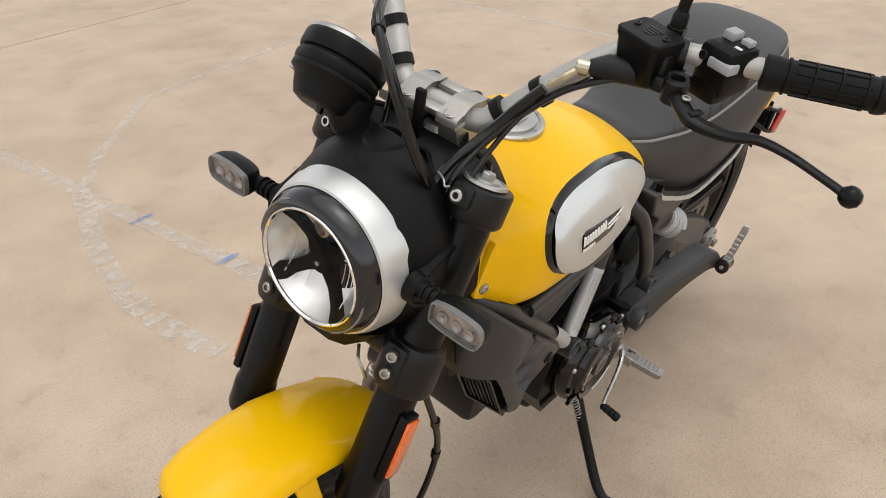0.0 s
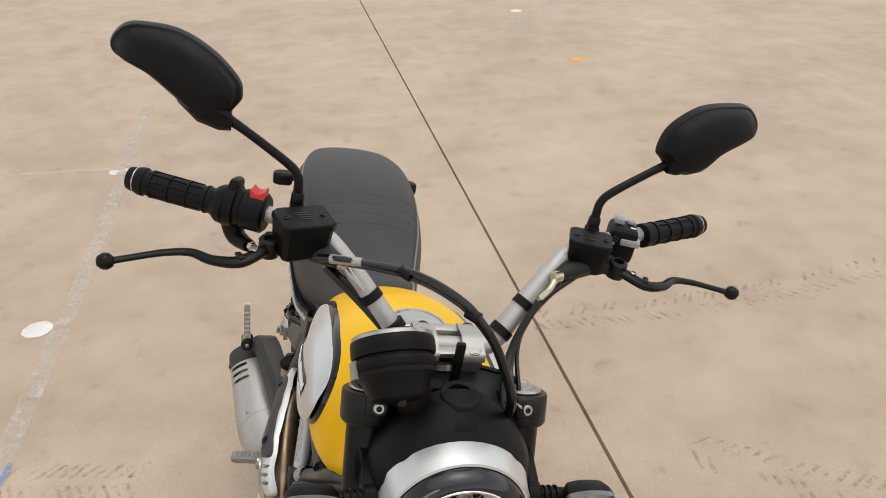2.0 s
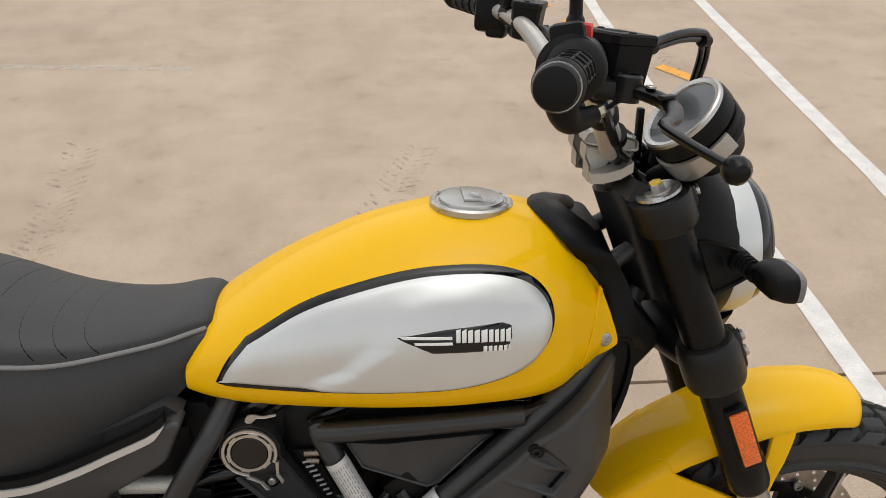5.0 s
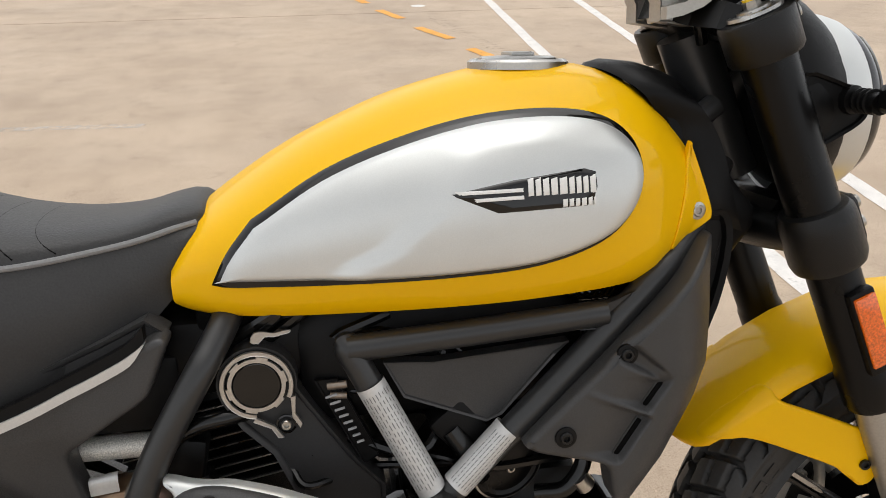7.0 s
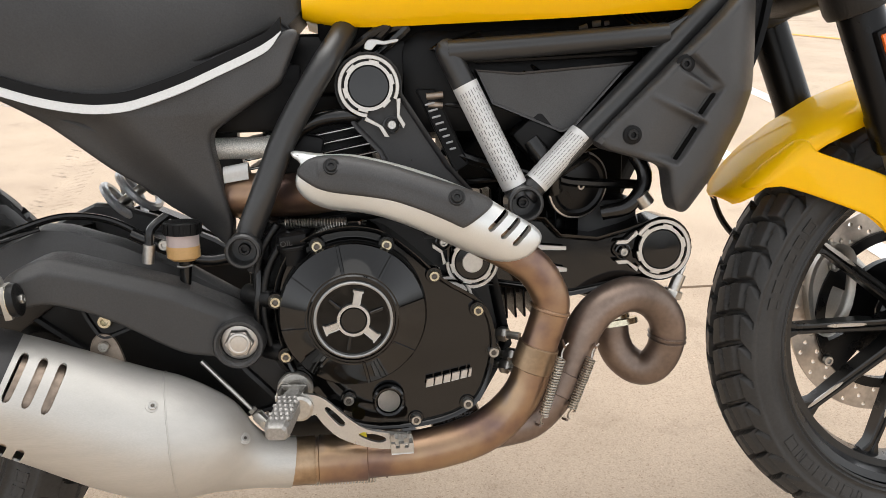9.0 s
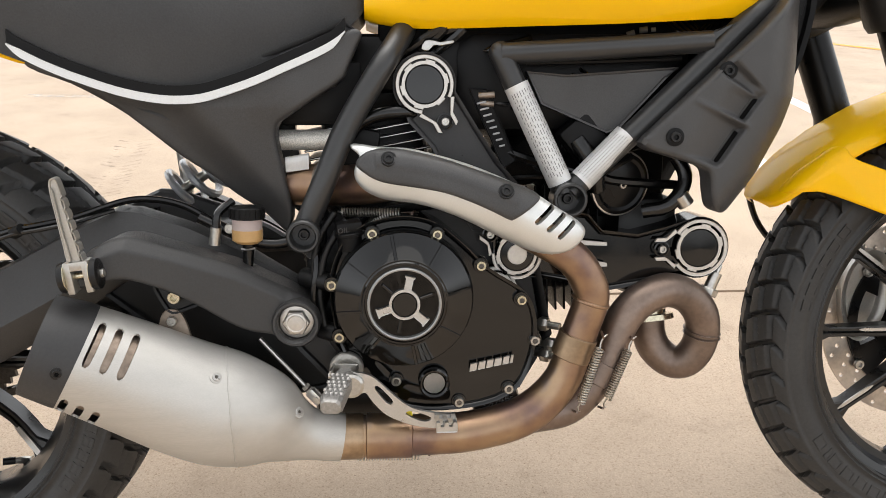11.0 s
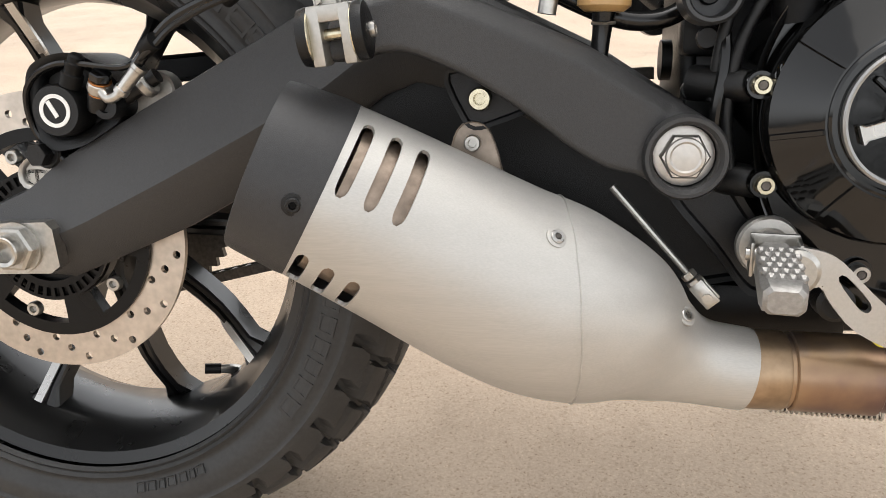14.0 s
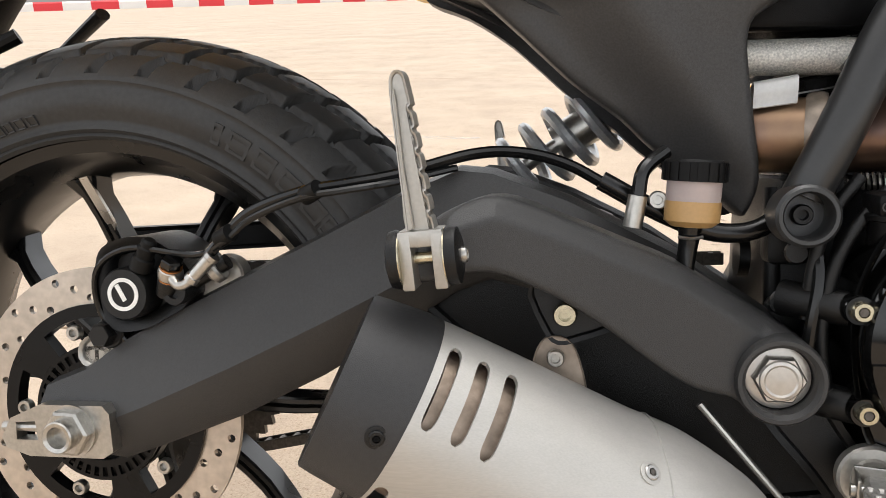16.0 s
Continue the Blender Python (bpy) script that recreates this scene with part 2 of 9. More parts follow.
# ---- materials ----
def surface(name, color, rough=0.5, metal=0.0, coat=0.0, grain=0.0, size=400.0, bump=0.0, bump_size=900.0, blotch=0.0, blotch_size=14.0, rough_var=0.0, spec=0.5, stretch=(1, 1, 1), dust=0.0):
    """Principled surface: grain and blotches vary the colour at two scales, bump is fine relief, dust lies on faces that look up."""
    m = bpy.data.materials.new(name)
    m.use_nodes = True
    nodes, links = m.node_tree.nodes, m.node_tree.links
    bsdf = nodes["Principled BSDF"]
    bsdf.inputs["Roughness"].default_value, bsdf.inputs["Metallic"].default_value = rough, metal
    bsdf.inputs["Coat Weight"].default_value, bsdf.inputs["Coat Roughness"].default_value = coat, 0.04
    bsdf.inputs["Specular IOR Level"].default_value = spec
    bsdf.inputs["Base Color"].default_value = (*color, 1)
    where = nodes.new("ShaderNodeTexCoord")
    scaled = nodes.new("ShaderNodeMapping")
    scaled.inputs["Scale"].default_value = stretch
    links.new(where.outputs["Object"], scaled.inputs["Vector"])

    def noise_of(scale, detail=3.0):
        n = nodes.new("ShaderNodeTexNoise")
        n.inputs["Scale"].default_value, n.inputs["Detail"].default_value = scale, detail
        links.new(scaled.outputs[0], n.inputs["Vector"])
        return n.outputs["Fac"]

    color_out = None
    for amount, scale in ((grain, size), (blotch, blotch_size)):
        if amount:
            ramp = nodes.new("ShaderNodeMapRange")
            ramp.inputs["From Min"].default_value, ramp.inputs["From Max"].default_value = 0.3, 0.7
            ramp.inputs["To Min"].default_value, ramp.inputs["To Max"].default_value = 1 - amount, 1 + amount
            links.new(noise_of(scale), ramp.inputs["Value"])
            mul = nodes.new("ShaderNodeMix")
            mul.data_type, mul.blend_type = "RGBA", "MULTIPLY"
            mul.inputs["Factor"].default_value = 1
            if color_out is None:
                mul.inputs["A"].default_value = (*color, 1)
            else:
                links.new(color_out, mul.inputs["A"])
            links.new(ramp.outputs[0], mul.inputs["B"])
            color_out = mul.outputs["Result"]
    if dust:
        geo = nodes.new("ShaderNodeNewGeometry")
        dot = nodes.new("ShaderNodeVectorMath")
        dot.operation = "DOT_PRODUCT"
        dot.inputs[1].default_value = (0, 0, 1)
        links.new(geo.outputs["Normal"], dot.inputs[0])
        lay = nodes.new("ShaderNodeMapRange")
        lay.inputs["From Min"].default_value, lay.inputs["From Max"].default_value = 0.2, 1.0
        lay.inputs["To Max"].default_value = dust
        links.new(dot.outputs["Value"], lay.inputs["Value"])
        mix = nodes.new("ShaderNodeMix")
        mix.data_type = "RGBA"
        mix.inputs["B"].default_value = (0.32, 0.28, 0.23, 1)
        links.new(lay.outputs[0], mix.inputs["Factor"])
        if color_out is None:
            mix.inputs["A"].default_value = (*color, 1)
        else:
            links.new(color_out, mix.inputs["A"])
        color_out = mix.outputs["Result"]
    if color_out is not None:
        links.new(color_out, bsdf.inputs["Base Color"])
    if rough_var:
        ramp = nodes.new("ShaderNodeMapRange")
        ramp.inputs["From Min"].default_value, ramp.inputs["From Max"].default_value = 0.3, 0.7
        ramp.inputs["To Min"].default_value, ramp.inputs["To Max"].default_value = max(rough - rough_var, 0.02), min(rough + rough_var, 1)
        links.new(noise_of(30.0), ramp.inputs["Value"])
        links.new(ramp.outputs[0], bsdf.inputs["Roughness"])
    if bump:
        b = nodes.new("ShaderNodeBump")
        b.inputs["Strength"].default_value, b.inputs["Distance"].default_value = bump, 0.001
        links.new(noise_of(bump_size, 2.0), b.inputs["Height"])
        links.new(b.outputs[0], bsdf.inputs["Normal"])
    return m


YELLOW = surface("yellow_paint", (0.87, 0.490, 0.0), 0.5, coat=0.34, blotch=0.02, blotch_size=5, spec=0.08)
SILVER = surface("satin_silver_paint", (0.63, 0.64, 0.625), 0.40, metal=0.7, grain=0.03, size=900, blotch=0.03)
BRUSHED = surface("brushed_aluminium", (0.47, 0.457, 0.43), 0.5, metal=0.65, grain=0.05, size=260, stretch=(0.15, 6, 6), blotch=0.03, rough_var=0.035)
ALU = surface("clear_aluminium", (0.47, 0.46, 0.44), 0.32, metal=0.95, grain=0.05, size=500, rough_var=0.08)
CAST = surface("cast_aluminium", (0.42, 0.405, 0.375), 0.42, metal=0.85, grain=0.06, size=350, bump=0.08, blotch=0.03)
STEEL = surface("zinc_plated_steel", (0.44, 0.425, 0.395), 0.28, metal=0.95, grain=0.1, size=300, blotch=0.1, blotch_size=60)
ZINC_YELLOW = surface("yellow_zinc", (0.54, 0.49, 0.36), 0.24, metal=0.95, grain=0.12, size=250)
PLASTIC = surface("black_plastic", (0.0036, 0.0036, 0.0038), 0.42, grain=0.2, size=700, bump=0.22, bump_size=2200, blotch=0.15, rough_var=0.05, spec=0.17)
MATT = surface("matt_black_plastic", (0.0385, 0.0380, 0.0382), 0.44, grain=0.2, size=700, bump=0.22, bump_size=2200, blotch=0.12, rough_var=0.05, spec=0.46)
ARM_BLACK = surface("arm_black_paint", (0.0285, 0.0281, 0.0281), 0.42, grain=0.15, size=600, bump=0.35, bump_size=1600, blotch=0.1, spec=0.46)
TRIM = surface("satin_trim", (0.60, 0.60, 0.59), 0.40, metal=0.6, grain=0.04, size=500)
INNER = surface("scorched_steel", (0.40, 0.32, 0.255), 0.5, metal=0.7, grain=0.15, size=200, blotch=0.25, blotch_size=40)
SATIN = surface("satin_black_paint", (0.0026, 0.0026, 0.0028), 0.30, grain=0.1, bump=0.06, bump_size=1500, blotch=0.1, rough_var=0.05, spec=0.22)
FRAME = surface("frame_black_paint", (0.0170, 0.0172, 0.0175), 0.38, coat=0.12, grain=0.08, bump=0.1, bump_size=700, rough_var=0.05, spec=0.5)
CASTBLACK = surface("cast_black", (0.0042, 0.0042, 0.0043), 0.34, grain=0.15, size=600, bump=0.35, bump_size=1600, blotch=0.1, spec=0.34)
GLOSS = surface("gloss_black", (0.0022, 0.0022, 0.0022), 0.08, coat=0.10, grain=0.1, rough_var=0.03, spec=0.45)
RUBBER = surface("rubber", (0.0038, 0.0038, 0.0038), 0.52, grain=0.18, size=300, bump=0.15, bump_size=900, blotch=0.2, blotch_size=25, spec=0.20)
TYRE = surface("tyre_rubber", (0.0310, 0.0306, 0.0300), 0.50, grain=0.14, size=240, bump=0.16, bump_size=700, blotch=0.14, blotch_size=9, rough_var=0.06, spec=0.34)
VINYL = surface("seat_vinyl", (0.0285, 0.0281, 0.0281), 0.5, grain=0.12, size=500, bump=0.5, bump_size=420, blotch=0.12, spec=0.42)
GREY_PIPING = surface("grey_piping", (0.20, 0.20, 0.20), 0.55, grain=0.1)
DARKGREY = surface("dark_grey_plastic", (0.0255, 0.0253, 0.0260), 0.5, grain=0.1, bump=0.2, bump_size=1800, blotch=0.1, spec=0.46)
LIGHT_GREY = surface("light_grey_switch", (0.36, 0.36, 0.37), 0.45, grain=0.05)
RED = surface("red_switch", (0.60, 0.02, 0.02), 0.4, grain=0.05)
WHITE = surface("white_print", (0.78, 0.77, 0.74), 0.5, grain=0.04)
LABEL = surface("silver_label", (0.58, 0.58, 0.57), 0.42, metal=0.35, grain=0.05)
INK = surface("label_ink", (0.16, 0.16, 0.16), 0.6)
TAN_STEEL = surface("tan_steel", (0.27, 0.225, 0.185), 0.4, metal=0.8, grain=0.12, size=200, blotch=0.2, blotch_size=60)
PEG_GREY = surface("peg_grey", (0.30, 0.29, 0.275), 0.45, metal=0.7, grain=0.15, size=350, bump=0.2)
RING = surface("brushed_ring", (0.50, 0.475, 0.44), 0.33, metal=0.85, grain=0.06, size=300)
# deepest black: paints shade in gaps and slots, also colours lamp arms and seams
SHADE_AND_PART_BLACK = surface("shade_and_part_black", (0.002, 0.002, 0.002), 0.8, spec=0.1)
HOSE = surface("rubber_hose", (0.0040, 0.0040, 0.0040), 0.22, grain=0.1, bump=0.05, spec=0.45)
DISC = surface("brake_disc_steel", (0.50, 0.44, 0.38), 0.36, metal=0.9, grain=0.1, size=120, blotch=0.12, blotch_size=30)
RIM = surface("rim_black", (0.0032, 0.0032, 0.0032), 0.30, coat=0.15, grain=0.1, rough_var=0.05, spec=0.4)
SPRING_GREY = surface("spring_grey", (0.42, 0.43, 0.44), 0.32, metal=0.3, grain=0.1, coat=0.4)
EMBLEM_GREY = surface("emblem_grey", (0.30, 0.30, 0.295), 0.38, metal=0.75, grain=0.04, size=500)
CHAIN = surface("chain_steel", (0.10, 0.09, 0.08), 0.45, metal=0.8, grain=0.3, size=200)
WRAP = surface("heat_wrap", (0.72, 0.70, 0.65), 0.5, metal=0.5, grain=0.3, size=700, bump=0.6, bump_size=900)


def pipe_metal():
    """Heat-tinted steel: straw and bronze with bluish bands, after the noise of the pipe's own places."""
    m = surface("heat_tinted_steel", (0.34, 0.25, 0.19), 0.36, metal=0.9, rough_var=0.07)
    nodes, links = m.node_tree.nodes, m.node_tree.links
    where = nodes.new("ShaderNodeTexCoord")
    n = nodes.new("ShaderNodeTexNoise")
    n.inputs["Scale"].default_value, n.inputs["Detail"].default_value = 11.0, 7.0
    links.new(where.outputs["Object"], n.inputs["Vector"])
    ramp = nodes.new("ShaderNodeValToRGB")
    e = ramp.color_ramp.elements
    e[0].position, e[0].color = 0.28, (0.125, 0.090, 0.092, 1)
    e[1].position, e[1].color = 0.76, (0.400, 0.290, 0.180, 1)
    for pos, c in ((0.38, (0.190, 0.122, 0.100, 1)), (0.46, (0.275, 0.178, 0.118, 1)), (0.56, (0.350, 0.240, 0.148, 1)), (0.66, (0.225, 0.185, 0.172, 1))):
        k = e.new(pos)
        k.color = c
    links.new(n.outputs["Fac"], ramp.inputs["Fac"])
    links.new(ramp.outputs[0], nodes["Principled BSDF"].inputs["Base Color"])
    return m


PIPE = pipe_metal()
DULL_PIPE = surface("dull_brown_pipe", (0.185, 0.140, 0.115), 0.42, metal=0.85, grain=0.10, size=160, blotch=0.22, blotch_size=16, rough_var=0.07)
STRAW = surface("straw_tinted_steel", (0.305, 0.218, 0.140), 0.38, metal=0.9, grain=0.08, size=200, blotch=0.22, blotch_size=40, rough_var=0.07)


def clear_pane(name):
    """Thin clear plastic: see-through, with a mirror gloss that grows at a slant."""
    m = bpy.data.materials.new(name)
    m.use_nodes = True
    nodes, links = m.node_tree.nodes, m.node_tree.links
    clear, shine, both_ways, edge = nodes.new("ShaderNodeBsdfTransparent"), nodes.new("ShaderNodeBsdfGlossy"), nodes.new("ShaderNodeMixShader"), nodes.new("ShaderNodeLayerWeight")
    shine.inputs["Roughness"].default_value, edge.inputs["Blend"].default_value = 0.12, 0.5
    steep = nodes.new("ShaderNodeMath")
    steep.operation = "POWER"
    steep.inputs[1].default_value = 4.0
    links.new(edge.outputs["Facing"], steep.inputs[0])
    gloss = nodes.new("ShaderNodeMath")
    gloss.operation = "MULTIPLY_ADD"
    gloss.inputs[1].default_value, gloss.inputs[2].default_value = 0.12, 0.012
    links.new(steep.outputs[0], gloss.inputs[0])
    links.new(gloss.outputs[0], both_ways.inputs[0])
    links.new(clear.outputs[0], both_ways.inputs[1])
    links.new(shine.outputs[0], both_ways.inputs[2])
    links.new(both_ways.outputs[0], nodes["Material Output"].inputs["Surface"])
    return m


LENS = clear_pane("clear_lens")
CLOUDY = surface("cloudy_plastic", (0.62, 0.52, 0.50), 0.4, grain=0.03)
CLOUDY.node_tree.nodes["Principled BSDF"].inputs["Transmission Weight"].default_value = 0.45
LAMP_INNER = surface("lamp_reflector", (0.34, 0.31, 0.295), 0.34, metal=0.5, grain=0.06, size=300, blotch=0.25, blotch_size=70)
LAMP_RIM = surface("clear_moulding", (0.15, 0.145, 0.138), 0.10, coat=0.4)
REFLECTOR = surface("orange_reflector", (0.75, 0.13, 0.01), 0.2, coat=0.8, grain=0.35, size=420)
RED_REFLECTOR = surface("red_reflector", (0.45, 0.01, 0.01), 0.2, coat=0.8, grain=0.3, size=300)
CHROME = surface("mirror_chrome", (0.9, 0.9, 0.9), 0.03, metal=1.0)
RING_GREY = surface("lamp_ring_grey", (0.007, 0.007, 0.008), 0.16, coat=0.3, grain=0.0)
BOWL = surface("reflector_silver", (0.82, 0.81, 0.78), 0.33, metal=0.9, grain=0.04, size=120, rough_var=0.04)
AMBER = surface("amber_plastic", (0.60, 0.37, 0.15), 0.3, grain=0.05)
AMBER.node_tree.nodes["Principled BSDF"].inputs["Transmission Weight"].default_value = 0.35


def concrete():
    """Broom-finished concrete: sandy specks, cloudy stains, faint wear, fine relief."""
    m = bpy.data.materials.new("concrete")
    m.use_nodes = True
    nodes, links = m.node_tree.nodes, m.node_tree.links
    bsdf = nodes["Principled BSDF"]
    bsdf.inputs["Roughness"].default_value = 0.78
    where = nodes.new("ShaderNodeTexCoord")

    def layer(scale, detail, lo, hi, ca, cb, stretch=(1, 1, 1), kind="n"):
        mp = nodes.new("ShaderNodeMapping")
        mp.inputs["Scale"].default_value = stretch
        links.new(where.outputs["Object"], mp.inputs["Vector"])
        n = nodes.new("ShaderNodeTexNoise")
        n.inputs["Scale"].default_value, n.inputs["Detail"].default_value, n.inputs["Roughness"].default_value = scale, detail, 0.6
        links.new(mp.outputs[0], n.inputs["Vector"])
        r = nodes.new("ShaderNodeValToRGB")
        e = r.color_ramp.elements
        e[0].position, e[0].color, e[1].position, e[1].color = lo, (*ca, 1), hi, (*cb, 1)
        links.new(n.outputs["Fac"], r.inputs["Fac"])
        return r.outputs[0], n.outputs["Fac"]

    def times(a, b):
        x = nodes.new("ShaderNodeMix")
        x.data_type, x.blend_type = "RGBA", "MULTIPLY"
        x.inputs["Factor"].default_value = 1
        links.new(a, x.inputs["A"])
        links.new(b, x.inputs["B"])
        return x.outputs["Result"]

    base, _ = layer(0.55, 9, 0.34, 0.66, (0.478, 0.381, 0.289), (0.553, 0.443, 0.334))
    streak, _ = layer(1.6, 5, 0.3, 0.75, (0.93, 0.925, 0.92), (1.05, 1.045, 1.03), (0.35, 1.0, 1.0))
    stain, _ = layer(1.3, 14, 0.35, 0.56, (0.885, 0.87, 0.855), (1.0, 1.0, 1.0))
    spot, _ = layer(9.0, 12, 0.28, 0.40, (0.87, 0.86, 0.85), (1.0, 1.0, 1.0))
    sand, relief = layer(300.0, 4, 0.36, 0.66, (0.89, 0.88, 0.87), (1.07, 1.067, 1.064))
    mottle, _ = layer(4.5, 10, 0.38, 0.64, (0.925, 0.915, 0.905), (1.035, 1.035, 1.04))
    bloom, _ = layer(1.1, 12, 0.54, 0.72, (1.0, 1.0, 1.0), (1.05, 1.07, 1.10), (1.0, 0.5, 1.0))
    # grains of the aggregate, each with a tone of its own
    cells = nodes.new("ShaderNodeTexVoronoi")
    cells.inputs["Scale"].default_value = 390.0
    links.new(where.outputs["Object"], cells.inputs["Vector"])
    tone = nodes.new("ShaderNodeSeparateColor")
    links.new(cells.outputs["Color"], tone.inputs[0])
    grains = nodes.new("ShaderNodeValToRGB")
    g = grains.color_ramp.elements
    g[0].position, g[0].color, g[1].position, g[1].color = 0.0, (0.80, 0.77, 0.74, 1), 1.0, (1.08, 1.077, 1.074, 1)
    for pos, c in ((0.08, (0.90, 0.885, 0.87, 1)), (0.25, (0.98, 0.977, 0.974, 1)), (0.85, (1.035, 1.03, 1.025, 1))):
        g.new(pos).color = c
    links.new(tone.outputs[0], grains.inputs["Fac"])
    coarse, _ = layer(210.0, 2, 0.31, 0.38, (0.66, 0.60, 0.55), (1.0, 1.0, 1.0))
    pale, _ = layer(230.0, 2, 0.64, 0.70, (1.0, 1.0, 1.0), (1.22, 1.21, 1.20))
    links.new(times(times(times(times(times(times(times(times(times(base, streak), stain), spot), mottle), bloom), sand), coarse), pale), grains.outputs[0]), bsdf.inputs["Base Color"])
    b = nodes.new("ShaderNodeBump")
    b.inputs["Strength"].default_value, b.inputs["Distance"].default_value = 0.22, 0.0015
    links.new(relief, b.inputs["Height"])
    links.new(b.outputs[0], bsdf.inputs["Normal"])
    return m


CONCRETE = concrete()


def worn_paint(name, color, cover, scale=22.0):
    """Road paint worn off in patches, with the concrete showing through."""
    m = surface(name, color, 0.7, grain=0.12, size=300, blotch=0.1)
    nodes, links = m.node_tree.nodes, m.node_tree.links
    where = nodes.new("ShaderNodeTexCoord")
    n = nodes.new("ShaderNodeTexNoise")
    n.inputs["Scale"].default_value, n.inputs["Detail"].default_value, n.inputs["Roughness"].default_value = scale, 8.0, 0.7
    links.new(where.outputs["Object"], n.inputs["Vector"])
    r = nodes.new("ShaderNodeMapRange")
    r.inputs["From Min"].default_value, r.inputs["From Max"].default_value = 0.62 - cover * 0.45, 0.82 - cover * 0.45
    r.inputs["To Max"].default_value = min(1.0, cover * 1.3)
    links.new(n.outputs["Fac"], r.inputs["Value"])
    links.new(r.outputs[0], nodes["Principled BSDF"].inputs["Alpha"])
    return m


ROAD_WHITE = worn_paint("white_road_paint", (0.72, 0.69, 0.65), 0.92)
FADED_WHITE = worn_paint("faded_white_paint", (0.62, 0.585, 0.535), 0.47, 26.0)
ROAD_ORANGE = worn_paint("orange_road_paint", (0.78, 0.36, 0.05), 0.88)
BLUE_CHALK = worn_paint("blue_chalk", (0.12, 0.25, 0.55), 0.55, 40.0)
DARK_SCUFF = worn_paint("tyre_scuff", (0.15, 0.13, 0.11), 0.36, 30.0)


# ---- ground: one concrete sheet with recessed joints, road paint, a striped kerb ----
def joint_lines(marks, far, w=0.006):
    out = [-far]
    for q in marks:
        out += [q - w, q - w * 0.4, q + w * 0.4, q + w]
    return out + [far]


def build_ground():
    ys = sorted(joint_lines([-9.2, -4.2, 0.81, 5.82, 10.8], 400))
    xs = [-400, -20, -10, -5, -2.5, 0, 2.5, 5, 10, 20, 400]
    deep = set()
    for q in (-9.2, -4.2, 0.81, 5.82, 10.8):
        deep |= {q - 0.0024, q + 0.0024}
    v = [(x, y, -0.022 if any(abs(y - d) < 1e-6 for d in deep) else 0.0) for y in ys for x in xs]
    n = len(xs)
    f = [(j * n + i, j * n + i + 1, (j + 1) * n + i + 1, (j + 1) * n + i) for j in range(len(ys) - 1) for i in range(n - 1)]
    return tagged(part("ground", (v, f), CONCRETE, None, "beige concrete yard with stains and straight joints"), category="ground", kind="structure")


build_ground()


def strip(name, pts, width, material, label, z=0.002):
    """A painted strip on the ground through (x, y) points, with ragged rims."""
    rnd = random.Random(len(pts) + int(abs(pts[0][0]) * 100))
    path = spline([(*p, 0) for p in pts], 14)
    left, right = [], []
    for i, p in enumerate(path):
        t = path[min(i + 1, len(path) - 1)] - path[max(i - 1, 0)]
        t = t / np.linalg.norm(t)
        nrm = np.array([-t[1], t[0], 0])
        left.append(p + nrm * width * (0.5 + rnd.uniform(-0.05, 0.05)) + np.array([0, 0, z]))
        right.append(p - nrm * width * (0.5 + rnd.uniform(-0.05, 0.05)) + np.array([0, 0, z]))
    v = [tuple(q) for q in left + right]
    k = len(left)
    f = [(i, i + 1, k + i + 1, k + i) for i in range(k - 1)]
    ob = part(name, (v, f), material, None, label, flip=False)
    ob.visible_shadow = False
    return tagged(ob, category="road marking", kind="structure")


def dab(name, x, y, rx, ry, material, label, z=0.002):
    rnd = random.Random(int(x * 100 + y * 10))
    v = [(x + rx * math.cos(a) * rnd.uniform(0.95, 1.04), y + ry * math.sin(a) * rnd.uniform(0.95, 1.04), z) for a in (2 * math.pi * k / 28 for k in range(28))]
    ob = part(name, (v, [tuple(range(28))]), material, None, label, flip=False)
    ob.visible_shadow = False
    return tagged(ob, category="road marking", kind="structure")


strip("road_marking", [(2.08, 0.6), (2.09, 3), (2.2, 6.5), (2.25, 9)], 0.075, ROAD_WHITE, "long white painted line on the concrete")
strip("road_marking", [(2.66, 0.8), (2.72, 2), (2.84, 4.4), (2.97, 6.3), (3.1, 9)], 0.075, ROAD_WHITE, "second white painted line on the concrete")
for x0, y0, x1, y1 in ((1.22, 5.95, 1.36, 5.55), (1.44, 5.18, 1.62, 4.75), (1.69, 4.42, 1.83, 4.05), (1.90, 3.80, 2.04, 3.42), (2.22, 3.05, 2.40, 2.78), (1.02, 6.7, 1.14, 6.3), (4.1, 5.0, 4.35, 4.7), (4.72, 4.45, 4.9, 4.18)):
    strip("road_marking", [(x0, y0), (x1, y1)], 0.075, ROAD_ORANGE, "short orange painted dash on the concrete", 0.004)
strip("road_marking", [(-3.4, -0.94), (-1.29, -0.91), (-0.35, -0.92), (0.55, -0.93)], 0.07, FADED_WHITE, "worn off white line on the concrete")
strip("road_marking", [(0.55, -0.96), (0.57, -1.9), (0.6, -3.4)], 0.07, FADED_WHITE, "worn off white line meeting another at a corner")
strip("road_marking", [(0.58, -1.98), (0.71, -1.69), (0.83, -1.37), (0.88, -1.08), (0.87, -0.78)], 0.075, FADED_WHITE, "worn off curved white line", 0.003)
strip("road_marking", [(-0.2, -2.72), (0.3, -2.3), (0.58, -1.98)], 0.05, FADED_WHITE, "faint slanting white line", 0.003)
strip("road_marking", [(-1.7, -2.86), (-0.26, -2.72)], 0.05, FADED_WHITE, "faint white line across the yard")
strip("road_marking", [(-2.5, -2.6), (-2.35, -1.4), (-2.28, -0.8)], 0.05, FADED_WHITE, "faint white cross line")
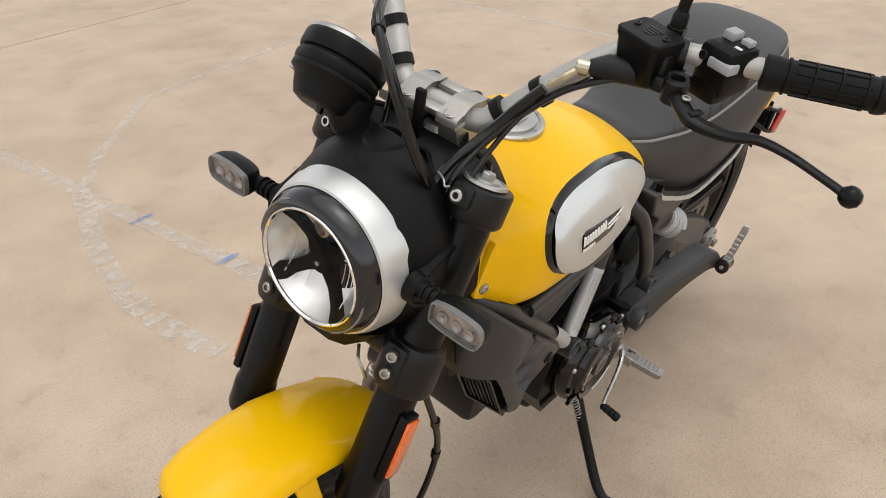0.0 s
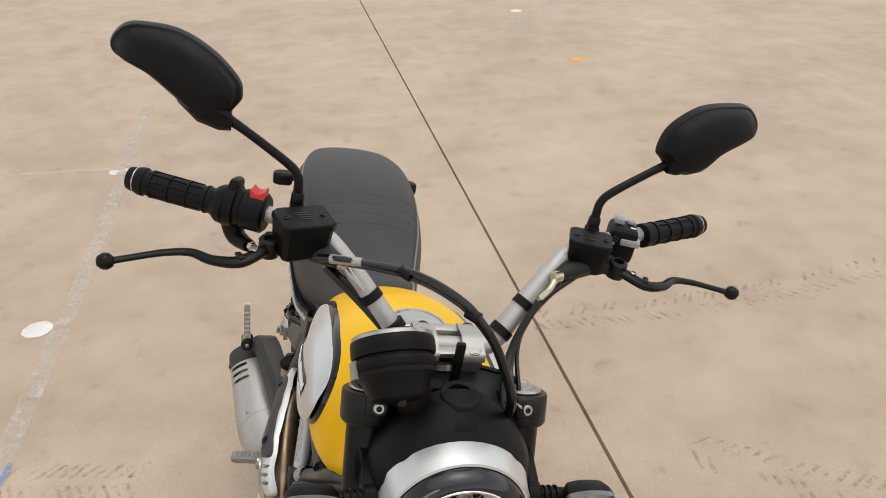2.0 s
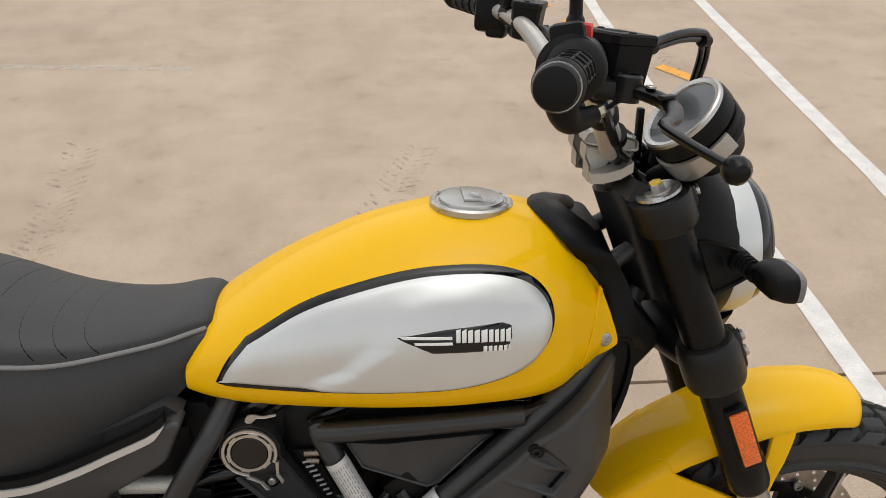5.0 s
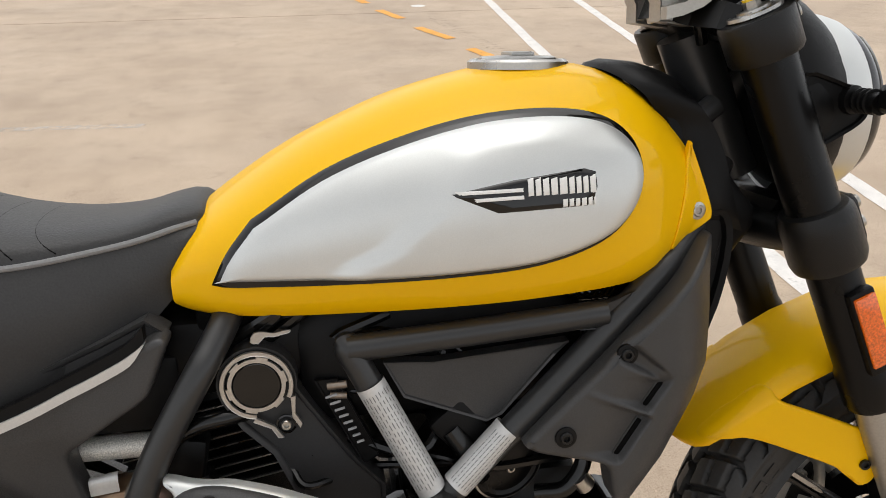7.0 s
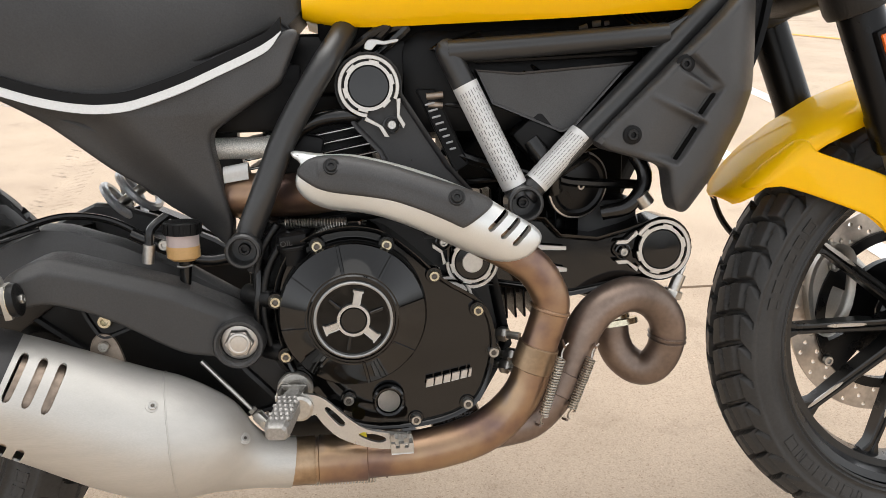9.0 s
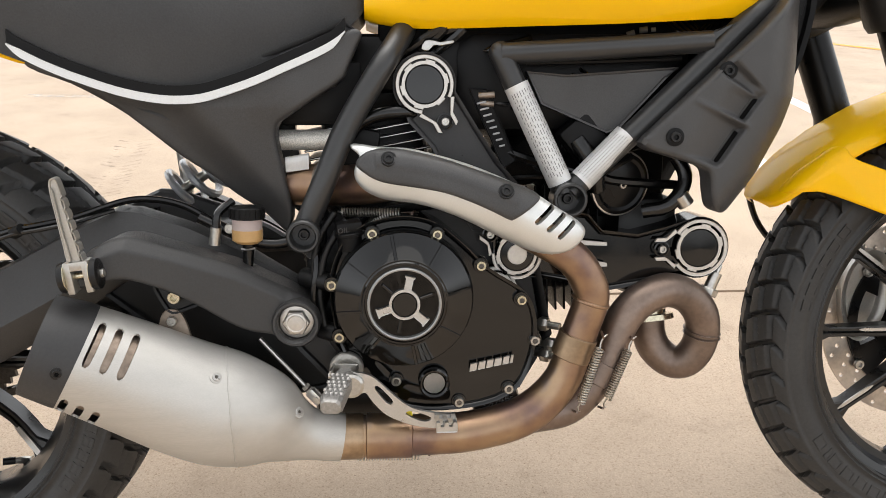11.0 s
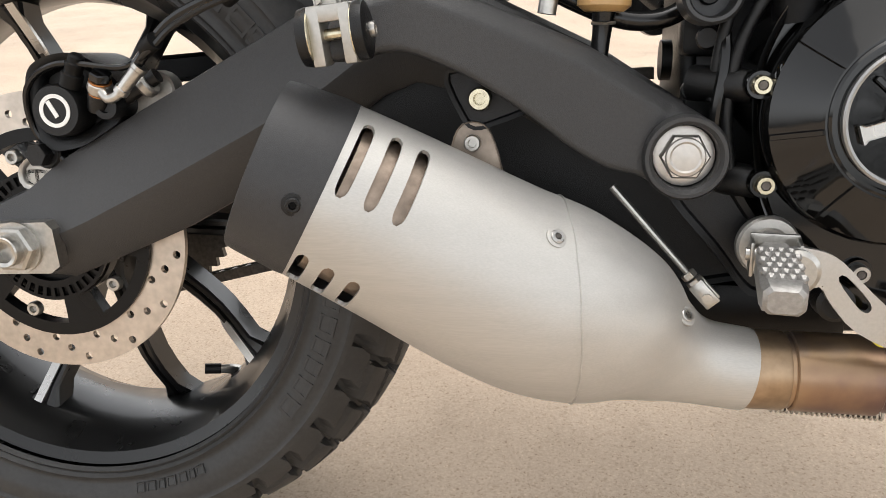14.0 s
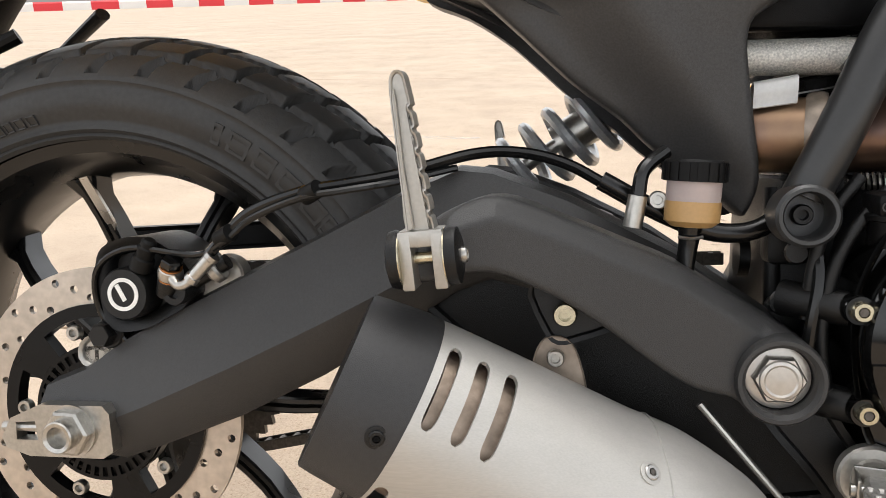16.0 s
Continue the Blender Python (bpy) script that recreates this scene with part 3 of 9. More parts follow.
strip("road_marking", [(-6.8, 3.14), (-5.4, 2.5), (-4.73, 1.92)], 0.07, FADED_WHITE, "worn off curved line far across the yard")
strip("road_marking", [(-1.15, 3.15), (-0.1, 3.08)], 0.06, FADED_WHITE, "short worn white line")
dab("road_marking", -0.72, -1.0, 0.055, 0.055, ROAD_WHITE, "round white paint dot")
dab("road_marking", -2.26, -0.95, 0.055, 0.055, ROAD_WHITE, "round white paint dot")
dab("road_marking", -5.49, 2.22, 0.06, 0.055, ROAD_WHITE, "round white paint dot")
dab("road_marking", -3.66, 2.18, 0.06, 0.05, ROAD_ORANGE, "round orange paint dot")
dab("road_marking", 1.56, 6.1, 0.06, 0.06, ROAD_WHITE, "round white paint dot")
for x, y in ((0.06, -0.90), (0.30, -0.94), (0.56, -1.62), (0.55, -1.15)):
    dab("road_marking", x, y, 0.05, 0.012, BLUE_CHALK, "smear of blue chalk on the worn line", 0.005)


def tread_print(pts, width, pitch, label):
    """Two rows of slanting block prints that a tyre left along a path of (x, y) points."""
    path = spline([(*p, 0) for p in pts], 40)
    rnd = random.Random(len(label))
    v, f, run = [], [], 0.0
    for a, b in zip(path, path[1:]):
        run += float(np.linalg.norm(b - a))
        if run < pitch:
            continue
        run = 0.0
        t = (b - a) / np.linalg.norm(b - a)
        n = np.array([-t[1], t[0], 0])
        for s in (-1, 1):
            if rnd.random() < 0.12:
                continue
            mid = a + n * s * width * 0.28 + t * rnd.uniform(-0.004, 0.004) + np.array([0, 0, 0.003])
            along_n, along_t = n * width * rnd.uniform(0.15, 0.22) + t * s * width * 0.12, t * pitch * rnd.uniform(0.16, 0.28)
            k = len(v)
            v += [tuple(mid - along_n - along_t), tuple(mid + along_n - along_t), tuple(mid + along_n + along_t), tuple(mid - along_n + along_t)]
            f.append((k, k + 1, k + 2, k + 3))
    ob = part("tyre_mark", (v, f), DARK_SCUFF, None, label, flip=False)
    ob.visible_shadow = False
    return tagged(ob, category="tyre mark", kind="structure")


tread_print([(-0.36, 0.7), (-0.33, 0.9), (-0.30, 1.3), (-0.32, 1.75), (-0.38, 2.3)], 0.15, 0.032, "dark tread print of a tyre on the concrete")
tread_print([(-0.12, -1.5), (0.01, -1.16), (0.10, -0.85), (0.17, -0.52)], 0.15, 0.032, "faint tread print of a tyre beside the worn line")
tread_print([(0.40, 1.05), (0.62, 1.35), (0.82, 1.75), (0.98, 2.2)], 0.15, 0.032, "tread print of a tyre behind the front wheel")
tread_print([(1.60, 5.6), (1.74, 4.9), (2.0, 3.85), (2.2, 3.4), (2.34, 3.0)], 0.12, 0.032, "dark tread print of a tyre among painted dashes")


def build_kerb():
    """Low red and white striped barrier across the far end of the yard."""
    far = Vector((-73.0, 94.0, 0))
    along = Vector((0.83, 0.55, 0)).normalized()
    top = new("striped_barrier")
    top.matrix_world = Matrix.Translation(far)
    tagged(top, "red and white striped low barrier at the end of the yard", "barrier")
    red = surface("barrier_red", (0.65, 0.03, 0.04), 0.5, grain=0.05)
    white = surface("barrier_white", (0.75, 0.73, 0.70), 0.5, grain=0.05)
    for k in range(-14, 26):
        c = along * (k * 3.5)
        m = Matrix.Translation(c) @ pose(0, 0, 0, 0, 0, math.degrees(math.atan2(along.y, along.x)))
        shape = moved(loft([[(x, -0.45, 0), (x, 0.45, 0), (x, 0.36, 0.95), (x, 0.14, 1.15), (x, -0.14, 1.15), (x, -0.36, 0.95)] for x in (-1.745, 1.745)]), m)
        part("block", shape, red if k % 2 else white, top)


build_kerb()


# ---- the motorcycle: x ahead from the rear axle, y to its left, z up from the ground line ----
bike = new("motorcycle")
bike.matrix_world = BIKE
tagged(bike, "yellow and black naked motorcycle leaning on its side stand", "motorcycle")
REAR, FRONT = (0.0, 0.316), (1.445, 0.316)


def wheel_pose(c, y=0.0):
    """Wheel space: its z axis is the bike's left, its x ahead and its y up."""
    return Matrix(((1, 0, 0, c[0]), (0, 0, 1, y), (0, 1, 0, c[1]), (0, 0, 0, 1)))


def groove(d, half):
    """0 on the block, 1 in the groove, with a short slope between."""
    return np.clip((half + 0.0008 - np.abs(d)) / 0.0016, 0.0, 1.0)


def tread_depth(u, s, blocks, r, half):
    """Share of the groove depth at u (turns) and s (across, -1 to 1): rows of three blocks a side between bent cross grooves."""
    a = np.abs(s)
    pitch = 2 * math.pi * r / blocks
    k = u * blocks + np.where(s > 0, 0.5, 0.0)
    w = a * half
    # the cross groove: slanted over the crown, steeper between the rows, hooked at the shoulder
    if half > 0.07:
        bend = -np.interp(a, (0.0, 0.12, 0.33, 0.45, 0.62, 0.72, 0.84, 0.955), (0.0, 0.05, 0.22, 0.42, 0.52, 0.80, 0.98, 1.02))
    else:
        bend = np.interp(a, (0.0, 0.12, 0.35, 0.62, 0.71, 0.80, 0.955), (0.0, 0.10, 0.30, 0.46, 0.46, 0.38, 0.10))
    cell = (k + bend) % 1
    wide = 1.6 if half > 0.07 else 1.35
    best = groove(np.minimum(cell, 1 - cell) * pitch, np.where(a < 0.62, 0.0028, 0.0036) * wide)
    # the ring grooves between the rows, slanted with the block
    for at, tilt, gw, deep in ((0.035, 0.05, 0.0013, 0.9), (0.34, 0.10, 0.0016, 0.75), (0.665, 0.07, 0.0018, 0.75)):
        best = np.maximum(best, groove(w - (at + tilt * (cell - 0.5)) * half, gw * wide) * deep)
    return np.where(a > 0.955, 0.0, best)


def tyre_shape(r_out, r_bead, half, crown, blocks, seg, depth=0.0112):
    """Tyre section swept round, with tread blocks standing proud between the grooves."""
    across = 104 if half > 0.07 else 84
    prof = []
    for j in range(across + 1):
        s = -1 + 2 * j / across
        a = s * crown
        r = r_out - (half / math.sin(crown)) * 0.92 * (1 - math.cos(a))
        prof.append((r, half * math.sin(a) / math.sin(crown), s))
    r_sh = prof[0][0]
    side = []
    for k in range(1, 19):
        q = k / 18
        r = r_sh + (r_bead - r_sh) * q
        w = half * (1.0 + 0.035 * math.sin(math.pi * min(1, q * 1.5)) - 0.22 * max(0, q - 0.45) ** 1.3)
        step = -0.0030 if 2 <= k <= 13 else 0.0
        step += 0.0026 if k in (15, 17) else 0.0
        side.append((r, w + step, None))
    line = [(r, -w, None) for r, w, _ in reversed(side)] + prof + [(r, w, None) for r, w, _ in side]
    n = len(line)
    r = np.array([q[0] for q in line])[None, :]
    h = np.array([q[1] for q in line])[None, :]
    is_tread = np.array([q[2] is not None for q in line])[None, :]
    across_at = np.array([q[2] if q[2] is not None else 1.0 for q in line])[None, :]
    u = (np.arange(seg) / seg)[:, None]
    d = np.where(is_tread, -depth * tread_depth(u, across_at, blocks, r_out, half), 0.0)
    x, y = (r + d) * np.cos(2 * math.pi * u), (r + d) * np.sin(2 * math.pi * u)
    v = np.stack((x, y, np.broadcast_to(h, x.shape)), axis=-1).reshape(-1, 3).tolist()
    f = []
    for i in range(seg):
        a, b = i * n, ((i + 1) % seg) * n
        f += [(a + j, b + j, b + j + 1, a + j + 1) for j in range(n - 1)]
    return v, f


def sidewall_marks(r_out, r_bead, half, crown, spans):
    """Low raised bars in place of the moulded words, on both flanks."""
    r_sh = r_out - (half / math.sin(crown)) * 0.92 * (1 - math.cos(crown))
    shapes = []
    for a0, widths, q0, q1 in spans:
        for sgn in (-1, 1):
            a = a0
            for wd in widths:
                ring = []
                for q, dq in ((q0, 0), (q0, wd), (q1, wd), (q1, 0)):
                    r = r_sh + (r_bead - r_sh) * q
                    w = half * (1.0 + 0.035 * math.sin(math.pi * min(1, q * 1.5)) - 0.22 * max(0, q - 0.45) ** 1.3) - 0.0022
                    t = radians(a + dq)
                    ring.append((r * math.cos(t), r * math.sin(t), sgn, w))
                low = [(x, y, s * (w - 0.0010)) for x, y, s, w in ring]
                high = [(x, y, s * (w + 0.0009)) for x, y, s, w in ring]
                cx, cy, cz = np.mean(np.array(high), axis=0)
                mid = [(cx + (x - cx) * 0.72, cy + (y - cy) * 0.72, z) for x, y, z in high]
                dip = [(x, y, z - sgn * 0.0008) for x, y, z in mid]
                shapes.append(loft([low, high, mid, dip]))
                a += wd * 1.35
    return shapes


def rim_outline(r_lip, half, r_in):
    return [(r_lip, -half), (r_lip - 0.004, -half - 0.003), (r_lip - 0.014, -half + 0.002), (r_lip - 0.020, -half + 0.016), (r_in, -half * 0.55), (r_in - 0.004, 0.0), (r_in, half * 0.55),
            (r_lip - 0.020, half - 0.016), (r_lip - 0.014, half - 0.002), (r_lip - 0.004, half + 0.003), (r_lip, half), (r_lip - 0.006, half - 0.012), (r_in + 0.012, half * 0.4), (r_in + 0.012, -half * 0.4), (r_lip - 0.006, -half + 0.012)]


def spoke_lean(x, r1, lean):
    """Sideways shift of a spoke: straight at the hub, then bent out towards one edge of the rim."""
    return lean * (float(np.interp(x, (0.0, 0.62 * r1, 0.74 * r1, r1), (-0.30, -0.30, -0.12, 1.0))))


def spoke_shape(r0, r1, w0, w1, d0, d1, lean=0.0):
    """One cast spoke along x, flared where it meets hub and rim."""
    rings = []
    for k in range(9):
        q = k / 8
        x = r0 + (r1 - r0) * q
        w = w0 + (w1 - w0) * q + 0.012 * max(0, (q - 0.84) / 0.16) ** 2 + 0.006 * max(0, (0.15 - q) / 0.15) ** 2
        d = d0 + (d1 - d0) * q
        b = min(w, d) * 0.25
        e = spoke_lean(x, r1, lean)
        rings.append([(p, q2, h + e) for p, q2, h in ((x, -w, -d + b), (x, -w + b, -d), (x, -w * 0.25, -d), (x, 0, -d + 0.003), (x, w * 0.25, -d), (x, w - b, -d), (x, w, -d + b), (x, w, d - b), (x, w - b, d), (x, -w + b, d), (x, -w, d - b))])
    return loft(rings)


def facet_shape(r0, r1, y0, y1, r_end, lean, d0, d1):
    """Bare milled facet on a spoke's edge, following its lean, with rounded ends."""
    rings = []
    for k in range(13):
        q = k / 12
        x = r0 + (r1 - r0) * q
        mid, half = (y0 + y1) / 2, (y1 - y0) / 2 * max(0.25, 1 - abs(2 * q - 1) ** 8)
        z = spoke_lean(x, r_end, lean) - (d0 + (d1 - d0) * (x - 0.038) / (r_end - 0.038))
        rings.append([(x, mid - half, z - 0.0010), (x, mid + half, z - 0.0010), (x, mid + half, z + 0.0030), (x, mid - half, z + 0.0030)])
    return loft(rings)


def disc_shape(r_in, r_out, thick, rows, per, y):
    holes = []
    for k in range(per):
        for j, (r, off) in enumerate(rows):
            a = 2 * math.pi * (k + off) / per
            holes.append(circle(r * math.cos(a), r * math.sin(a), 0.0035, 10))
    return holed(circle(0, 0, r_out, 96), [circle(0, 0, r_in, 72)] + holes, y - thick / 2, y + thick / 2)


def build_wheel(name, c, r_out, r_lip, half, tyre_half, blocks, turn, label):
    m = wheel_pose(c)
    spokes = []
    rim = part(name, moved(ring_lathe(rim_outline(r_lip, half, r_lip - 0.030), 120), m), RIM, bike, label)
    part("tyre", moved(tyre_shape(r_out, r_lip - 0.004, tyre_half, radians(56 if tyre_half > 0.07 else 62), blocks, 1800 if tyre_half > 0.07 else 1560), m), TYRE, rim, "black block-tread tyre with slanted grooves", sharp=55)
    spans = []
    for a in (20, 200):
        spans += [(a + 12, (4.6, 1.8, 4.6, 4.4, 4.2, 4.2, 1.8), 0.26, 0.60), (a + 82, (2.0, 2.0, 1.6, 2.2, 2.0, 1.4, 2.0), 0.50, 0.66), (a + 122, (4.0, 3.6, 3.4, 3.4, 3.8, 3.4), 0.28, 0.60)]
    for shape in sidewall_marks(r_out, r_lip - 0.004, tyre_half, radians(56 if tyre_half > 0.07 else 62), spans):
        part("raised_mark", moved(shape, m), TYRE, rim, sharp=30)
    hub = [(0.030, -half * 0.95), (0.042, -half * 0.9), (0.046, -half * 0.55), (0.036, -half * 0.3), (0.036, half * 0.3), (0.046, half * 0.55), (0.042, half * 0.9), (0.030, half * 0.95)]
    part("hub", moved(lathe([(0.012, -half * 0.95)] + hub + [(0.012, half * 0.95)], 40), m), RIM, rim)
    d0, d1 = (0.017, 0.014) if half > 0.05 else (half * 0.42, half * 0.24)
    for k in range(10):
        a = turn + 36 * k
        wide = half > 0.05
        lean = (-0.024 if k % 2 else 0.024) if wide else 0.0
        s = moved(spoke_shape(0.038, r_lip - 0.026, 0.0088, 0.0066, d0, d1, lean), m @ pose(0, 0, 0, 0, 0, a))
        part("spoke", s, RIM, rim)
        # the wide wheel has facets on the spokes of this side alone, the narrow one far out and near the hub by turns
        spans = ((0.148, r_lip - 0.018, -0.0092, -0.0010) if k % 2 else None) if wide else ((0.145, r_lip - 0.034, -0.0068, -0.0016) if k % 2 == 0 else (0.092, 0.150, -0.0062, -0.0012))
        if spans:
            fa = facet_shape(*spans, r_lip - 0.026, lean, d0, d1)
            part("milled_facet", moved(fa, m @ pose(0, 0, 0, 0, 0, a)), ALU, rim, "bare milled facet on the spoke")
    return rim


rear_wheel = build_wheel("rear_wheel", REAR, 0.318, 0.229, 0.072, 0.089, 40, 69, "black ten-spoke cast rear wheel")
front_wheel = build_wheel("front_wheel", FRONT, 0.316, 0.240, 0.040, 0.057, 43, 0, "black ten-spoke cast front wheel")


def at_xz(c, shape):
    return [(x + c[0], y, z + c[1]) for x, y, z in shape[0]], shape[1]


# rear disc on the right side, front disc on the left side
rear_disc = part("rear_brake_disc", at_xz(REAR, disc_shape(0.088, 0.121, 0.005, ((0.0955, 0.0), (0.1045, 0.33), (0.1135, 0.66)), 15, -0.082)), DISC, bike, "drilled steel brake disc")
front_disc = part("front_brake_disc", at_xz(FRONT, disc_shape(0.122, 0.162, 0.005, ((0.130, 0.0), (0.142, 0.33), (0.154, 0.66)), 26, 0.062)), DISC, bike, "large drilled steel front brake disc")
spider = []
out = []
for k in range(60):
    a = 2 * math.pi * k / 60
    out.append((0.091 * math.cos(a), 0.091 * math.sin(a)))
windows = []
for k in range(5):
    a0 = 2 * math.pi * (k + 0.18) / 5
    a1 = 2 * math.pi * (k + 0.82) / 5
    arc = [(0.080 * math.cos(a0 + (a1 - a0) * q / 8), 0.080 * math.sin(a0 + (a1 - a0) * q / 8)) for q in range(9)]
    arc += [(0.058 * math.cos(a1 - (a1 - a0) * q / 8), 0.058 * math.sin(a1 - (a1 - a0) * q / 8)) for q in range(9)]
    windows.append(arc)
part("disc_carrier", at_xz(REAR, holed(out, windows + [circle(0, 0, 0.02, 20)], -0.088, -0.076)), SATIN, rear_disc, "black disc carrier")
part("disc_carrier", at_xz(FRONT, holed([(x * 1.37, z * 1.37) for x, z in out], [[(x * 1.37, z * 1.37) for x, z in w] for w in windows] + [circle(0, 0, 0.03, 20)], 0.054, 0.066)), SATIN, front_disc, "black disc carrier")
for k in range(5):
    a = 2 * math.pi * (k + 0.1) / 5 + 0.5
    p = (REAR[0] + 0.070 * math.cos(a), -0.088, REAR[1] + 0.070 * math.sin(a))
    part("carrier_bolt", bolt_shape(p, (0, -1, 0), 0.0065, 0.006), STEEL, rear_disc)
    a = 2 * math.pi * k / 5
    for y, w in ((0.066, 1), (0.054, -1)):
        part("carrier_bolt", bolt_shape((FRONT[0] + 0.125 * math.cos(a), y, FRONT[1] + 0.125 * math.sin(a)), (0, w, 0), 0.008, 0.005), STEEL, front_disc)
# toothed speed-sensor ring inside the rear disc
teeth = [circle(0, 0, 0.001, 3)]
slots = []
for k in range(40):
    a0, a1 = 2 * math.pi * (k + 0.2) / 40, 2 * math.pi * (k + 0.75) / 40
    slots.append([(r * math.cos(a), r * math.sin(a)) for r, a in ((0.046, a0), (0.054, a0), (0.054, a1), (0.046, a1))])
part("sensor_ring", at_xz(REAR, holed(circle(0, 0, 0.057, 60), slots + [circle(0, 0, 0.040, 40)], -0.094, -0.091)), SATIN, rear_disc, "slotted speed-sensor ring")
# valve stem
part("valve", tube([(0.118, 0.004, 0.158), (0.114, -0.004, 0.163), (0.106, -0.010, 0.165)], [0.0062, 0.0050, 0.0040], 10), STEEL, rear_wheel, "angled steel valve stem")
part("valve_cap", tube([(0.107, -0.009, 0.165), (0.093, -0.015, 0.1665)], 0.0050, 10, 1), RUBBER, rear_wheel, "black valve cap")


# ---- tank ----
TOP = [(0.585, 0.775), (0.607, 0.813), (0.64, 0.84), (0.70, 0.877), (0.76, 0.905), (0.817, 0.926), (0.894, 0.944), (0.96, 0.948), (1.0, 0.945), (1.04, 0.933), (1.065, 0.917), (1.085, 0.897), (1.10, 0.876), (1.115, 0.852), (1.135, 0.830)]
LOW = [(0.585, 0.745), (0.61, 0.735), (0.667, 0.729), (0.80, 0.731), (0.906, 0.734), (1.02, 0.741), (1.06, 0.748), (1.104, 0.781), (1.135, 0.812)]
WIDE = [(0.585, 0.088), (0.62, 0.102), (0.67, 0.116), (0.73, 0.130), (0.80, 0.143), (0.87, 0.151), (0.93, 0.154), (1.0, 0.150), (1.04, 0.138), (1.06, 0.125), (1.08, 0.112), (1.10, 0.101), (1.12, 0.092), (1.135, 0.076)]


def along(table, x):
    return float(np.interp(x, [q[0] for q in table], [q[1] for q in table]))


def smooth_table(table):
    return [tuple(q) for q in spline(table, 5)]


TOP, LOW, WIDE = smooth_table(TOP), smooth_table(LOW), smooth_table(WIDE)


def bulge(t):
    """Share of the half width at height t (0 at the tank's lower rim, 1 on its spine)."""
    if t < 0.36:
        return 1 - 0.16 * ((0.36 - t) / 0.36) ** 3.2
    return max(0.0, 1 - ((t - 0.36) / 0.64) ** 2.5) ** 0.52


def tank_side(x, z):
    """y of the right flank of the tank."""
    lo, hi = along(LOW, x), along(TOP, x)
    return -along(WIDE, x) * bulge(min(max((z - lo) / (hi - lo), 0), 0.999))


def tank_shape():
    rings = []
    for k in range(96):
        x = 0.594 + (1.108 - 0.594) * k / 95
        lo, hi, w = along(LOW, x), along(TOP, x), along(WIDE, x)
        half = []
        for j in range(45):
            a = j / 44
            t = 1 - (1 - a) ** 1.0
            t = math.sin(a * math.pi / 2) if a > 0 else 0
            t = 1 - (1 - a) ** 2 if a > 0.3 else a * 1.7
            t = min(t, 1.0)
            half.append((w * bulge(t), lo + (hi - lo) * t))
        right = [(x, -y, z) for y, z in half]
        left = [(x, y, z) for y, z in reversed(half[:-1])]
        under = [(x, w * 0.62, lo + 0.004), (x, -w * 0.62, lo + 0.004)]
        rings.append(right + left + under)
    return loft(rings)


tank = part("fuel_tank", tank_shape(), YELLOW, bike, "glossy yellow teardrop fuel tank", sharp=50)
PANEL = [(0.629, 0.766), (0.669, 0.822), (0.734, 0.862), (0.803, 0.889), (0.877, 0.907), (0.945, 0.911), (0.993, 0.903), (1.020, 0.882), (1.028, 0.850), (1.016, 0.817), (0.985, 0.791), (0.926, 0.773), (0.847, 0.766), (0.746, 0.763), (0.673, 0.762)]
outline = [tuple(q) for q in spline(PANEL[1:], 6)] + [(0.655, 0.761), (0.640, 0.761), (0.630, 0.763)] + [(0.642, 0.787)]
outline = [tuple(q) for q in spline([(0.629, 0.764), (0.645, 0.793), (0.669, 0.822)], 4)][:-1] + [tuple(q) for q in spline(PANEL[1:], 6)] + [(0.65, 0.7615), (0.638, 0.762)]
c_panel = np.mean(np.array(outline), axis=0)


def shrink(o, d):
    return [tuple(q) for q in inset(o, d)]


def swell(x, z):
    """Raised field with the badge in the fore part of the side panel."""
    lo = float(np.interp(z, (0.760, 0.785, 0.798, 0.830, 0.874, 0.900), (0.735, 0.766, 0.792, 0.829, 0.851, 0.870)))
    hi = float(np.interp(x, (0.80, 0.851, 0.881, 0.932, 0.991, 1.03), (0.850, 0.876, 0.892, 0.895, 0.888, 0.870)))
    e = min((x - lo) * 0.75, hi - z) / 0.013
    e = min(1.0, max(0.0, e * 0.5 + 0.5))
    return 0.0065 * e * e * (3 - 2 * e)


def panel_side(x, z):
    return tank_side(x, z) - swell(x, z)


